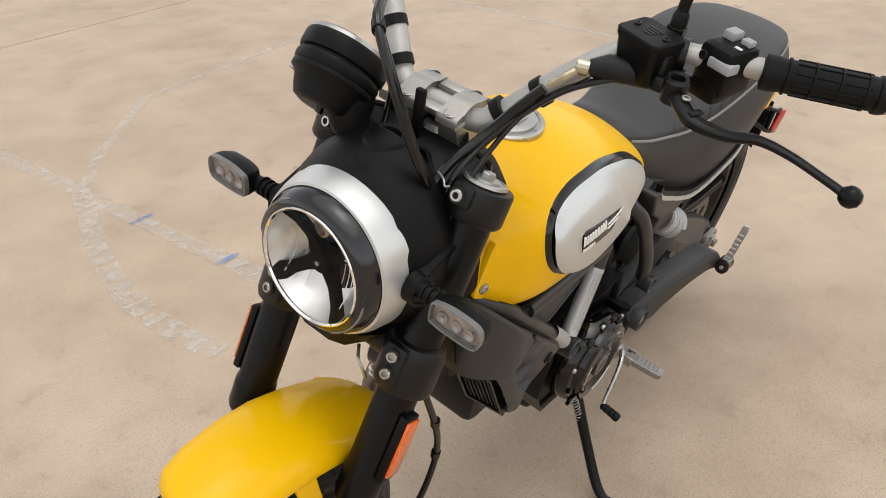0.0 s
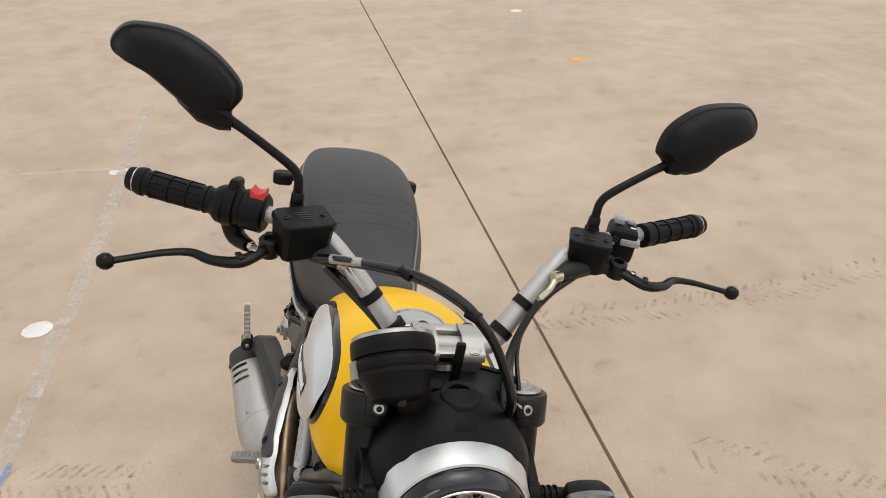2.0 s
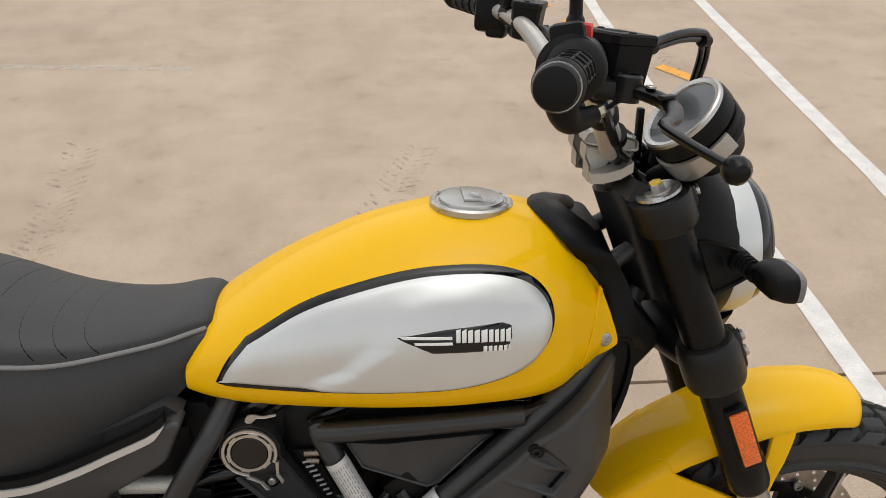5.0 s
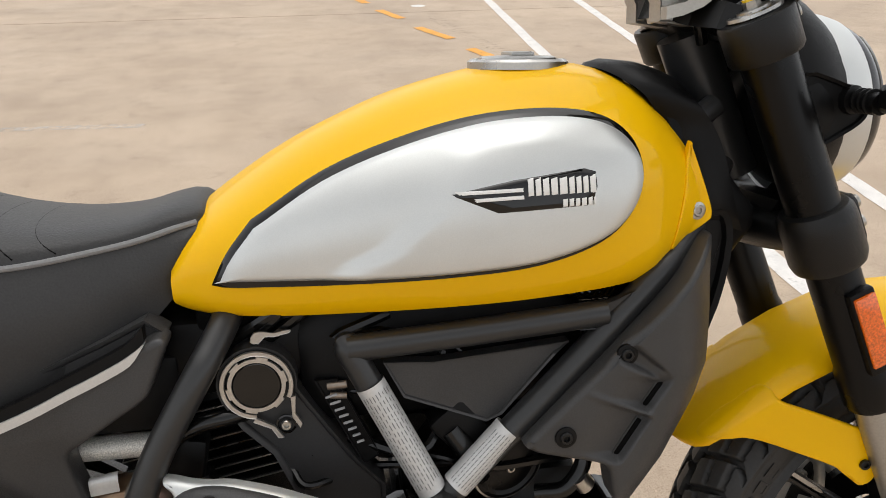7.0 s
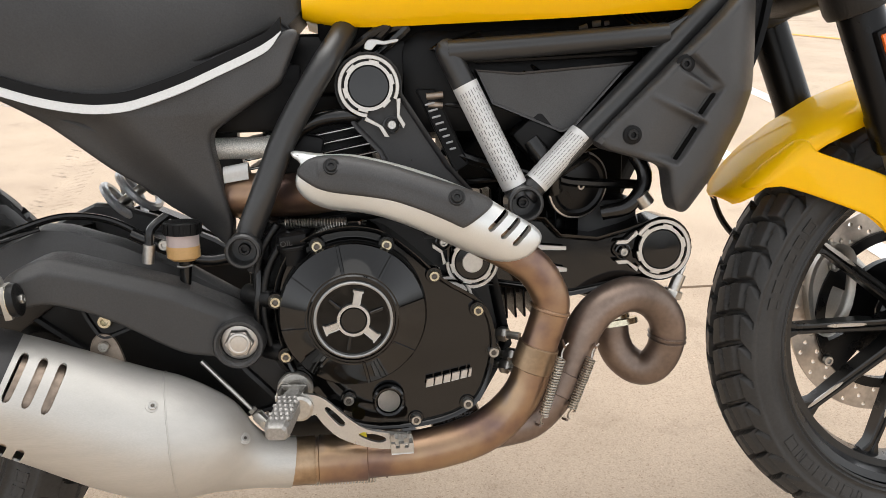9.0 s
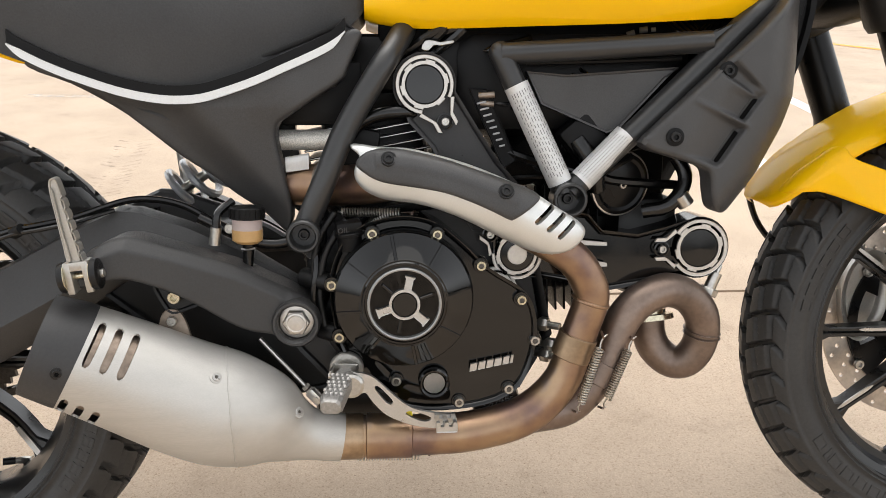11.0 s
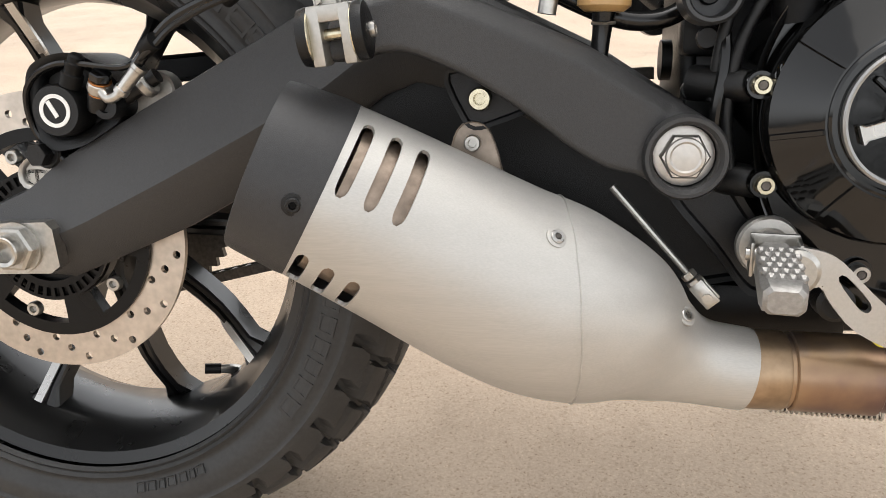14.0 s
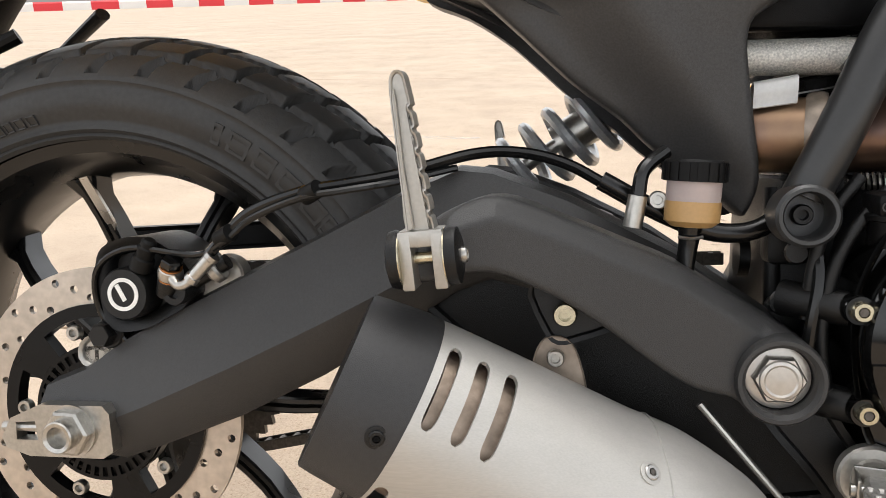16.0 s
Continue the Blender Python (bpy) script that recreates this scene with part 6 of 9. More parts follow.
part("name_bar", plate([(0.860, 0.445), (0.887, 0.4445), (0.887, 0.4490), (0.872, 0.4525), (0.860, 0.4525)], -0.1185, -0.116, 0.0004, 1), ALU, belt)
# louvred strip beside the upper belt cover
for k in range(8):
    p = (0.731 + 0.0036 * k, -0.104, 0.644 - 0.0073 * k)
    part("vent_slot", moved(box((0, 0, 0), (0.012 - 0.0006 * k, 0.003, 0.0024), 0.0011, seg=2), pose(*p, 0, -14, 0)), LIGHT_GREY, bike, "pale edge of a cooling louvre")
part("louvre_panel", plate([(0.716, 0.660), (0.738, 0.660), (0.775, 0.575), (0.758, 0.565)], -0.101, -0.095, 0.002), PLASTIC, bike)

# left side: alternator cover, sprocket cover
ma = axis_pose((0.680, 0.118, 0.395), (0, 1, 0))
alt = part("alternator_cover", lathe([(0.100, 0), (0.100, 0.024), (0.097, 0.032), (0.088, 0.036), (0.086, 0.046), (0.080, 0.052), (0.060, 0.054), (0.056, 0.052), (0.050, 0.048), (0.030, 0.048), (0.028, 0.053), (0.0, 0.054)], 48, ma), GLOSS, bike, "glossy black left engine cover")
for a0, a1 in ((25, 75), (150, 200), (262, 318)):
    arc = [tuple(ma @ Vector((0.070 * math.cos(radians(a0 + (a1 - a0) * k / 10)), 0.070 * math.sin(radians(a0 + (a1 - a0) * k / 10)), 0.0535))) for k in range(11)]
    part("silver_arc", tube(arc, 0.0022, 8, 1), ALU, alt, "silver arc on the left cover")
for k in range(5):
    a = radians(20 + 26 * k)
    part("cover_pocket", moved(box((0.0925, 0, 0.031), (0.012, 0.020, 0.016), 0.004), ma @ pose(0, 0, 0, 0, 0, 20 + 26 * k)), CASTBLACK, alt)
part("name_plate", plate([(0.722, 0.352), (0.780, 0.368), (0.783, 0.352), (0.725, 0.336)], 0.160, 0.166, 0.001, 1), GLOSS, alt, "black name plate with pale bars")
x = 0.727
for w in (0.008, 0.008, 0.007, 0.008, 0.007, 0.003):
    z = 0.340 + (x - 0.725) * 0.276
    part("raised_bar", plate([(x, z), (x + w, z + w * 0.276), (x + w, z + w * 0.276 + 0.009), (x, z + 0.009)], 0.165, 0.1672, 0.0005, 1), ALU, alt)
    x += w + 0.0015
for k in range(6):
    a = radians(60 * k + 20)
    part("cover_bolt", bolt_shape((0.680 + 0.097 * math.cos(a), 0.150, 0.395 + 0.097 * math.sin(a)), (0, 1, 0), 0.0055, 0.006), STEEL, alt)
part("sprocket_cover", plate([(0.535, 0.435), (0.59, 0.465), (0.60, 0.36), (0.51, 0.33), (0.515, 0.39)], 0.105, 0.145, 0.012, 3), CASTBLACK, bike, "black sprocket cover")

# air box side panels, dark core under the tank
both("air_box_panel", plate([(0.782, 0.680), (0.830, 0.676), (0.964, 0.685), (0.950, 0.672), (0.896, 0.614), (0.880, 0.608), (0.800, 0.642)], -0.119, -0.104, 0.003), MATT, bike, "black air box side panel")
both("panel_lip", tube([(0.782, -0.114, 0.690), (0.87, -0.115, 0.692), (0.968, -0.114, 0.6955)], 0.0035, 8, 2), PLASTIC, bike)
part("air_box", box((0.845, 0, 0.668), (0.30, 0.19, 0.13), 0.03), PLASTIC, bike, "black air box under the tank")
# added block: its black gives the shade between tank and frame tubes
part("under_tank_fill", box((0.835, 0, 0.728), (0.45, 0.170, 0.030), 0.006), SHADE_AND_PART_BLACK, bike, "black block added to darken the gap under the tank")
part("throttle_body", tube([(0.78, 0.0, 0.60), (0.80, -0.06, 0.57)], 0.035, 20, 1), CASTBLACK, bike)
rnd = random.Random(11)
for k in range(16):
    x, z = rnd.uniform(0.66, 1.0), rnd.uniform(0.56, 0.725)
    y = rnd.uniform(-0.10, -0.085)
    p = [(x, y, z), (x + rnd.uniform(-0.05, 0.08), y - 0.012, z + rnd.uniform(-0.03, 0.03)), (x + rnd.uniform(-0.08, 0.12), y + 0.02, z + rnd.uniform(-0.06, 0.05))]
    part("wiring", tube(p, rnd.choice((0.003, 0.004, 0.006)), 8), HOSE, bike, "black wiring under the tank")

both("foil_bracket", plate([tuple(q) for q in spline([(0.660, 0.706), (0.664, 0.715), (0.674, 0.7155), (0.682, 0.7135), (0.690, 0.7150), (0.698, 0.7155), (0.697, 0.7125), (0.690, 0.7110), (0.682, 0.7095), (0.674, 0.7100), (0.668, 0.704)], 2, True)], -0.1045, -0.1025, 0.0006, 1), ALU, bike, "crumpled silver bracket under the tank")
part("fuel_hose", tube([(0.560, -0.095, 0.585), (0.574, -0.104, 0.607), (0.588, -0.108, 0.622), (0.610, -0.108, 0.631), (0.640, -0.102, 0.633), (0.665, -0.080, 0.630)], 0.0090, 14), HOSE, bike, "thick black rubber hose")
# block added to darken the rear ends of the fins
part("fin_hiding_block", moved(box((0, 0, 0), (0.044, 0.030, 0.050), 0.005), pose(0.585, -0.092, 0.590, 0, 12, 0)), PLASTIC, bike, "black block added in front of the cylinder fins")
part("plug_cap", join(tube([(0.728, -0.098, 0.652), (0.747, -0.100, 0.6535)], 0.0042, 12, 1), tube([(0.730, -0.100, 0.643), (0.746, -0.101, 0.642)], 0.0036, 12, 1)), TAN_STEEL, bike, "tan metal plug cap")
for p, q, r in (((0.908, -0.092, 0.724), (0.916, -0.096, 0.7265), 0.0030), ((0.922, -0.096, 0.7285), (0.931, -0.098, 0.7295), 0.0036), ((0.936, -0.097, 0.7290), (0.941, -0.098, 0.7295), 0.0026)):
    part("wire_end", tube([p, q], r, 10, 1), STEEL, bike, "bright connector among the wiring")
for k in range(5):
    part("wiring", tube([(0.955 + 0.008 * k, -0.085, 0.742), (0.966 + 0.008 * k, -0.098, 0.728), (0.985 + 0.006 * k, -0.102, 0.722), (1.005 + 0.004 * k, -0.095, 0.735)], 0.0022, 8), GLOSS, bike, "thin glossy wires under the tank")
# casting lugs and ribs at the rear rim of the clutch cover
for x, z in ((0.552, 0.439), (0.559, 0.378)):
    part("casting_lug", tube([(x - 0.034, -0.128, z + 0.002), (x - 0.012, -0.146, z + 0.001), (x, -0.153, z)], [0.012, 0.011, 0.0105], 24, 4), CASTBLACK, core)
for pts in ([(0.556, -0.140, 0.520), (0.538, -0.143, 0.492), (0.531, -0.143, 0.462), (0.529, -0.142, 0.430)], [(0.570, -0.146, 0.512), (0.549, -0.149, 0.483), (0.540, -0.149, 0.455), (0.537, -0.148, 0.420), (0.542, -0.148, 0.385)]):
    part("casting_rib", tube(pts, 0.0042, 14, 8), CASTBLACK, core)
for x, z, r in ((0.528, 0.470, 0.008), (0.519, 0.436, 0.007), (0.546, 0.515, 0.009)):
    part("casting_boss", lathe([(r, -0.01), (r, 0.006), (r * 0.8, 0.009), (0, 0.009)], 26, axis_pose((x, -0.118, z), (-0.3, -1, 0))), CASTBLACK, core)

part("gearbox_rear", join(box((0.555, 0, 0.445), (0.070, 0.170, 0.150), 0.012), box((0.528, -0.085, 0.478), (0.030, 0.024, 0.040), 0.006), box((0.530, -0.088, 0.420), (0.026, 0.022, 0.030), 0.005), tube([(0.522, -0.070, 0.510), (0.522, -0.078, 0.450), (0.524, -0.076, 0.390)], 0.007, 12), tube([(0.516, -0.02, 0.455), (0.508, -0.02, 0.455)], 0.016, 18, 1)), CASTBLACK, core, "black cast rear wall of the gearbox")
# plain block added behind the pipe, black to stand for the dark there
part("pipe_gap_fill", box((0.585, 0.015, 0.570), (0.075, 0.120, 0.110), 0.012), SHADE_AND_PART_BLACK, core, "black block added to darken the gap behind the pipe")
part("sump", box((0.585, -0.020, 0.268), (0.125, 0.150, 0.050), 0.012), CASTBLACK, core, "black cast sump under the gearbox")
# horn and bits between the tubes
mh = axis_pose((0.905, -0.095, 0.545), (0.25, -0.9, -0.1))
horn = part("horn", lathe([(0.020, -0.03), (0.036, -0.012), (0.040, 0), (0.0395, 0.004), (0.034, 0.006), (0.030, 0.004), (0.018, 0.007), (0.0, 0.008)], 40, mh), SATIN, bike, "black disc horn")
part("horn_rim", ring_lathe([(0.0405, -0.002), (0.0412, 0.001), (0.0405, 0.004), (0.0385, 0.0045), (0.0385, -0.002)], 48, mh), ALU, horn, "bright pressed rim of the horn")
part("horn_bolt", bolt_shape(mh @ Vector((0, 0, 0.007)), (0.25, -0.9, -0.1), 0.005), STEEL, horn)
part("hose", tube([(0.96, -0.09, 0.60), (0.985, -0.105, 0.555), (0.965, -0.112, 0.52), (0.935, -0.10, 0.51)], 0.009, 12), HOSE, bike)
part("hose", tube([(0.845, -0.11, 0.60), (0.865, -0.115, 0.57), (0.875, -0.10, 0.54)], 0.012, 12), HOSE, bike)
part("coil_box", moved(box((0, 0, 0), (0.045, 0.035, 0.06), 0.006), pose(0.858, -0.10, 0.598, 0, -40, 0)), PLASTIC, bike, "black coil box")
# added backing: closes the view between the tubes with painted darkness
part("frame_gap_fill", box((0.895, 0, 0.560), (0.17, 0.12, 0.13), 0.02), SHADE_AND_PART_BLACK, bike, "black backing block added to darken the gap between the frame tubes")
part("clamp", tube([(0.976, -0.114, 0.532), (0.985, -0.114, 0.520)], 0.0105, 12, 1), STEEL, bike, "steel hose clamp")
# plates on the right behind the lower cylinder: bolts and nuts
for x, z in ((0.803, 0.375), (0.812, 0.348), (0.806, 0.335)):
    part("stud_nut", hex_nut((x, -0.122, z), (0.8, -0.6, 0), 0.009, 0.012), STEEL, bike, "plated stud nut")
    part("stud", tube([(x - 0.01, -0.115, z), (x + 0.022, -0.139, z)], 0.0045, 10, 1), STEEL, bike)

# ---- radiator shrouds and oil cooler ----
SH = [tuple(q) for q in spline([(1.098, 0.776), (1.050, 0.730), (0.985, 0.670), (0.915, 0.606), (0.912, 0.598), (0.922, 0.589), (0.960, 0.578), (0.985, 0.570), (0.9935, 0.561), (0.997, 0.538), (1.004, 0.520), (1.024, 0.511), (1.043, 0.517), (1.074, 0.557), (1.103, 0.615), (1.114, 0.650), (1.115, 0.690), (1.110, 0.738), (1.113, 0.776)], 3, True)]


def ease(q):
    q = min(1.0, max(0.0, q))
    return q * q * (3 - 2 * q)


def shroud_face(x, z):
    """Flank that rolls in towards its fore edge; two panels sink towards their slots, under sharp ridges, beside a hollow for the upper screw."""
    fore = float(np.interp(z, (0.51, 0.557, 0.615, 0.65, 0.70, 0.78), (1.040, 1.074, 1.103, 1.114, 1.115, 1.113)))
    d = max(0.0, 0.062 - (fore - x))
    y = -0.160 + 0.85 * d * d / 0.062
    # teardrop hollow that runs down from the upper screw
    u, w = (x - 1.008) * 0.80 - (z - 0.684) * 0.60, (x - 1.008) * 0.60 + (z - 0.684) * 0.80
    wide = 0.0125 - 0.14 * max(0.0, u - 0.006)
    y += 0.0085 * ease((1 - abs(w) / max(wide, 0.003)) * 1.6) * ease((u + 0.014) / 0.010) * ease((0.056 - u) / 0.022)
    # two panels that sink towards their slots, a ridge between them
    ridge, roof, floor_z = 0.6495 - 0.46 * (x - 0.964), 0.672 - 0.27 * (x - 1.0), 0.5895 - 0.27 * (x - 0.921)
    if z > ridge:
        right, left = 1.0555 + (z - 0.653) * 0.71, 0.992 + (z - 0.650) * 0.50
        y += 0.0105 * ease((x - left) / (right - left)) * ease((roof - z) / 0.016) * ease((z - ridge) / 0.007) * ease((right - x) / 0.0045)
    else:
        right, left = 1.0315 + (z - 0.610) * 0.66, 0.962 + (z - 0.610) * 0.50
        y += 0.0115 * ease((x - left) / (right - left)) * ease((ridge - z) / 0.007) * ease((z - floor_z) / 0.010) * ease((right - x) / 0.0045)
    crest = (z - ridge) / 0.0035
    y -= 0.0022 * math.exp(-crest * crest) * ease((x - 0.962) / 0.02) * ease((1.040 - x) / 0.008)
    return y


SHROUD = grid_fill(SH, shroud_face, 0.034, 0.006, 0.0019)
for sgn in (1, -1):
    fix = (lambda s: s) if sgn > 0 else mirrored
    skin = SHROUD
    if sgn < 0:
        # the left one stands open where the grille sits
        def kept(q):
            x, z = sum(SHROUD[0][i][0] for i in q) / len(q), sum(SHROUD[0][i][2] for i in q) / len(q)
            return z > 0.650 or x < 1.0785 + (z - 0.643) * 0.524
        skin = SHROUD[0], [q for q in SHROUD[1] if kept(q)]
    shroud = part("cooler_shroud", fix(skin), MATT, bike, "matt black plastic oil cooler shroud", sharp=80)
    for x0, z0, x1, z1 in () if sgn < 0 else ((1.0500, 0.6530, 1.0290, 0.6235), (1.0260, 0.6100, 1.0015, 0.5730)):
        mid = ((x0 + x1) / 2, (z0 + z1) / 2)
        L = math.hypot(x1 - x0, z1 - z0)
        m = pose(mid[0], shroud_face(*mid) - 0.0004, mid[1], 0, math.degrees(math.atan2(x0 - x1, z0 - z1)), 0)
        part("shroud_slot", fix(moved(box((0, 0, 0), (0.0064, 0.0030, L), 0.0009), m)), SHADE_AND_PART_BLACK, shroud, "dark slot in the shroud")
        part("slot_rim", fix(moved(box((-0.0046, -0.0002, 0), (0.0016, 0.0030, L + 0.003), 0.0007), m)), MATT, shroud)
    for x, z in ((1.010, 0.680), (0.948, 0.605)):
        y = shroud_face(x, z)
        part("screw_cup", fix(lathe([(0.0105, -0.001), (0.0105, 0.002), (0.0085, 0.0026)], 20, axis_pose((x, y, z), (0, -1, 0)))), PLASTIC, shroud)
        part("shroud_screw", fix(bolt_shape((x, y - 0.001, z), (0, -1, 0), 0.0062, 0.004)), CASTBLACK, shroud)
    part("fore_cover", fix(plate([tuple(q) for q in spline([(1.100, 0.785), (1.128, 0.800), (1.140, 0.770), (1.128, 0.700), (1.100, 0.640), (1.085, 0.650), (1.092, 0.720)], 3, True)], -0.098, -0.080, 0.010, 2)), PLASTIC, bike, "matt black cover beside the steering head")
# finned grille in the mouth of the left shroud
GRILLE = [Vector(q) for q in ((1.091, 0.075, 0.648), (1.079, 0.140, 0.643), (1.004, 0.140, 0.500), (1.019, 0.075, 0.507))]


def on_grille(u, v, out=0.0):
    """A point of the grille: u from its inner to its outer edge, v from its head to its foot."""
    n = (GRILLE[1] - GRILLE[0]).cross(GRILLE[3] - GRILLE[0]).normalized()
    n = n if n.x > 0 else -n
    return (GRILLE[0] * (1 - u) + GRILLE[1] * u) * (1 - v) + (GRILLE[3] * (1 - u) + GRILLE[2] * u) * v + n * out


def grille_bar(u0, u1, v0, v1, lo, hi):
    return loft([[tuple(on_grille(u, v, o)) for u, v in ((u0, v0), (u1, v0), (u1, v1), (u0, v1))] for o in (lo, hi)])


cooler = part("oil_cooler", grille_bar(0, 1, 0, 1, -0.030, -0.006), SHADE_AND_PART_BLACK, bike, "black finned oil cooler")
for k in range(7):
    part("cooler_fin", grille_bar(0.13 + 0.115 * k, 0.15 + 0.115 * k, 0.05, 0.95, -0.008, 0.001), MATT, cooler)
for u0, u1, v0, v1 in ((0, 1, 0, 0.06), (0, 1, 0.94, 1), (0, 0.07, 0.06, 0.94), (0.93, 1, 0.06, 0.94)):
    part("cooler_frame", grille_bar(u0, u1, v0, v1, -0.012, 0.004), SATIN, cooler)

# dark core added so no ground shows past the belt cover
part("core_fill", box((0.645, 0, 0.690), (0.15, 0.17, 0.07), 0.015), PLASTIC, bike, "black block added to fill the space under the tank")


# ---- exhaust ----
P1 = [(0.505, -0.080, 0.546), (0.580, -0.104, 0.548), (0.650, -0.150, 0.556), (0.720, -0.160, 0.530), (0.790, -0.163, 0.492), (0.830, -0.164, 0.467), (0.850, -0.163, 0.440), (0.856, -0.162, 0.415), (0.843, -0.160, 0.371), (0.823, -0.158, 0.312), (0.780, -0.157, 0.270), (0.713, -0.157, 0.2515), (0.642, -0.157, 0.2490), (0.550, -0.158, 0.2505)]
pipe = part("exhaust_pipe", tube(P1, [0.0255, 0.0250, 0.0220, 0.021, 0.021, 0.021, 0.021, 0.0212, 0.0212, 0.0225, 0.0245, 0.0245, 0.0245, 0.0255], 24, 8), PIPE, bike, "heat-tinted bronze exhaust pipe")
P2 = [(0.790, -0.146, 0.264), (0.836, -0.143, 0.272), (0.870, -0.139, 0.303), (0.889, -0.136, 0.340), (0.903, -0.133, 0.376), (0.922, -0.130, 0.399), (0.947, -0.127, 0.412), (0.968, -0.124, 0.414), (0.992, -0.120, 0.404), (1.010, -0.117, 0.383), (1.016, -0.114, 0.360), (1.013, -0.110, 0.335), (1.001, -0.104, 0.315), (0.984, -0.095, 0.311), (0.966, -0.087, 0.325), (0.957, -0.083, 0.346), (0.954, -0.081, 0.372), (0.950, -0.070, 0.400)]
pipe2 = part("exhaust_pipe", tube(P2, 0.0216, 28, 6), DULL_PIPE, bike, "looped heat-tinted exhaust pipe")


def band(path, i, r, w, parent, material=PIPE, name="pipe_collar"):
    a, b = Vector(path[i]), Vector(path[i + 1])
    return part(name, ring_lathe([(r, 0), (r + 0.0012, 0.001), (r + 0.0012, w - 0.001), (r, w), (r - 0.004, w), (r - 0.004, 0)], 32, axis_pose(a, b - a)), material, parent)


band(P1, 8, 0.0226, 0.030, pipe, STRAW)
band(P1, 12, 0.0258, 0.055, pipe)
last, ahead = Vector(P1[-1]), (Vector(P1[-2]) - Vector(P1[-1])).normalized()
part("pipe_sleeve", ring_lathe([(0.0262, 0.0), (0.0272, 0.001), (0.0270, 0.032), (0.0258, 0.034), (0.0240, 0.034), (0.0240, 0.0)], 36, axis_pose(last, ahead)), STRAW, pipe, "straw-tinted slip sleeve at the silencer")
band(P2, 2, 0.0226, 0.028, pipe2, DULL_PIPE)
for d in (0.0, 0.006):
    a = Vector((1.0155, -0.1135, 0.358 - d))
    part("weld_ridge", ring_lathe([(0.0215, -0.0012), (0.0238, 0.0), (0.0215, 0.0012)], 36, axis_pose(a, (-0.12, 0.12, -1))), DULL_PIPE, pipe2)
band(P1, 7, 0.0222, 0.004, pipe)
part("pipe_flange", moved(join(lathe([(0.033, 0), (0.033, 0.007), (0.022, 0.007)], 24), lathe([(0.024, 0.008), (0.024, 0.013), (0.020, 0.013)], 24)), axis_pose((0.9550, -0.084, 0.364), (-0.1, 0.25, 1))), ZINC_YELLOW, pipe2, "straw-coloured pipe flange")
sensor = part("oxygen_sensor", join(tube([(1.016, -0.112, 0.396), (1.031, -0.110, 0.432)], 0.0075, 12, 1), hex_nut((1.020, -0.1115, 0.404), (0.38, 0, 1), 0.0115, 0.010), tube([(1.031, -0.110, 0.432), (1.036, -0.106, 0.446), (1.028, -0.090, 0.470)], 0.0035, 8)), STEEL, pipe2, "steel oxygen sensor")


def hooked_spring(name, a, b, parent):
    a, b = Vector(a), Vector(b)
    d = (b - a).normalized()
    s = part(name, coil(a, b, 0.0050, 0.0011, 22, 5, 9), STEEL, parent, "small steel tension spring")
    for p, q in ((a, -d), (b, d)):
        part("hook", tube([p, p + q * 0.006 + Vector((0, 0.003, 0)), p + q * 0.012 + Vector((0.002, 0.005, 0)), p + q * 0.015 + Vector((0.006, 0.008, 0))], 0.0010, 6), STEEL, s)
        part("lug", tube([p + q * 0.013, p + q * 0.017 + Vector((0, 0.014, 0))], 0.0016, 8, 1), DULL_PIPE, s)
    return s


hooked_spring("tension_spring", (0.862, -0.186, 0.362), (0.842, -0.183, 0.294), pipe)
hooked_spring("tension_spring", (0.905, -0.160, 0.350), (0.880, -0.164, 0.290), pipe2)
hooked_spring("tension_spring", (0.575, -0.163, 0.2275), (0.650, -0.160, 0.2235), pipe)
hooked_spring("tension_spring", (0.563, -0.116, 0.5165), (0.633, -0.134, 0.5175), pipe)

# heat shield over the rear header: silver shell, black insert, three slots
OUT = [tuple(q) for q in spline([(0.581, 0.573), (0.581, 0.560), (0.592, 0.546), (0.614, 0.536), (0.645, 0.533), (0.672, 0.527), (0.701, 0.516), (0.731, 0.501), (0.758, 0.487), (0.781, 0.478), (0.801, 0.476), (0.821, 0.481), (0.836, 0.492), (0.840, 0.502), (0.834, 0.511), (0.820, 0.521), (0.802, 0.532), (0.780, 0.546), (0.748, 0.561), (0.713, 0.575), (0.677, 0.586), (0.640, 0.594), (0.612, 0.595), (0.580, 0.599), (0.577, 0.594), (0.586, 0.586)], 3, True)]
SX = (0.575, 0.60, 0.65, 0.70, 0.75, 0.80, 0.845)
SZ = (0.573, 0.569, 0.560, 0.546, 0.528, 0.505, 0.488)
SY = (-0.158, -0.167, -0.181, -0.193, -0.203, -0.206, -0.196)


def shield_side(x, z):
    zc, yo = np.interp(x, SX, SZ), np.interp(x, SX, SY)
    d = min(abs(z - zc), 0.0395)
    return yo + 0.042 - math.sqrt(0.042 ** 2 - d * d) + 2.2 * max(0, x - 0.812) ** 1.6


cutters = []
for x0, z0, x1, z1 in ((0.798, 0.5305, 0.781, 0.5155), (0.811, 0.5215, 0.794, 0.507), (0.823, 0.5125, 0.807, 0.4985)):
    ang = math.degrees(math.atan2(z0 - z1, x0 - x1))
    L = math.hypot(x1 - x0, z1 - z0) / 2
    rim = [tuple(q) for q in circle(L, 0, 0.0031, 8, -math.pi / 2, math.pi / 2, False)] + [tuple(q) for q in circle(-L, 0, 0.0031, 8, math.pi / 2, 3 * math.pi / 2, False)]
    cutters.append(moved(plate(rim, -0.03, 0.03, 0), pose((x0 + x1) / 2, -0.185, (z0 + z1) / 2, 0, -ang, 0)))
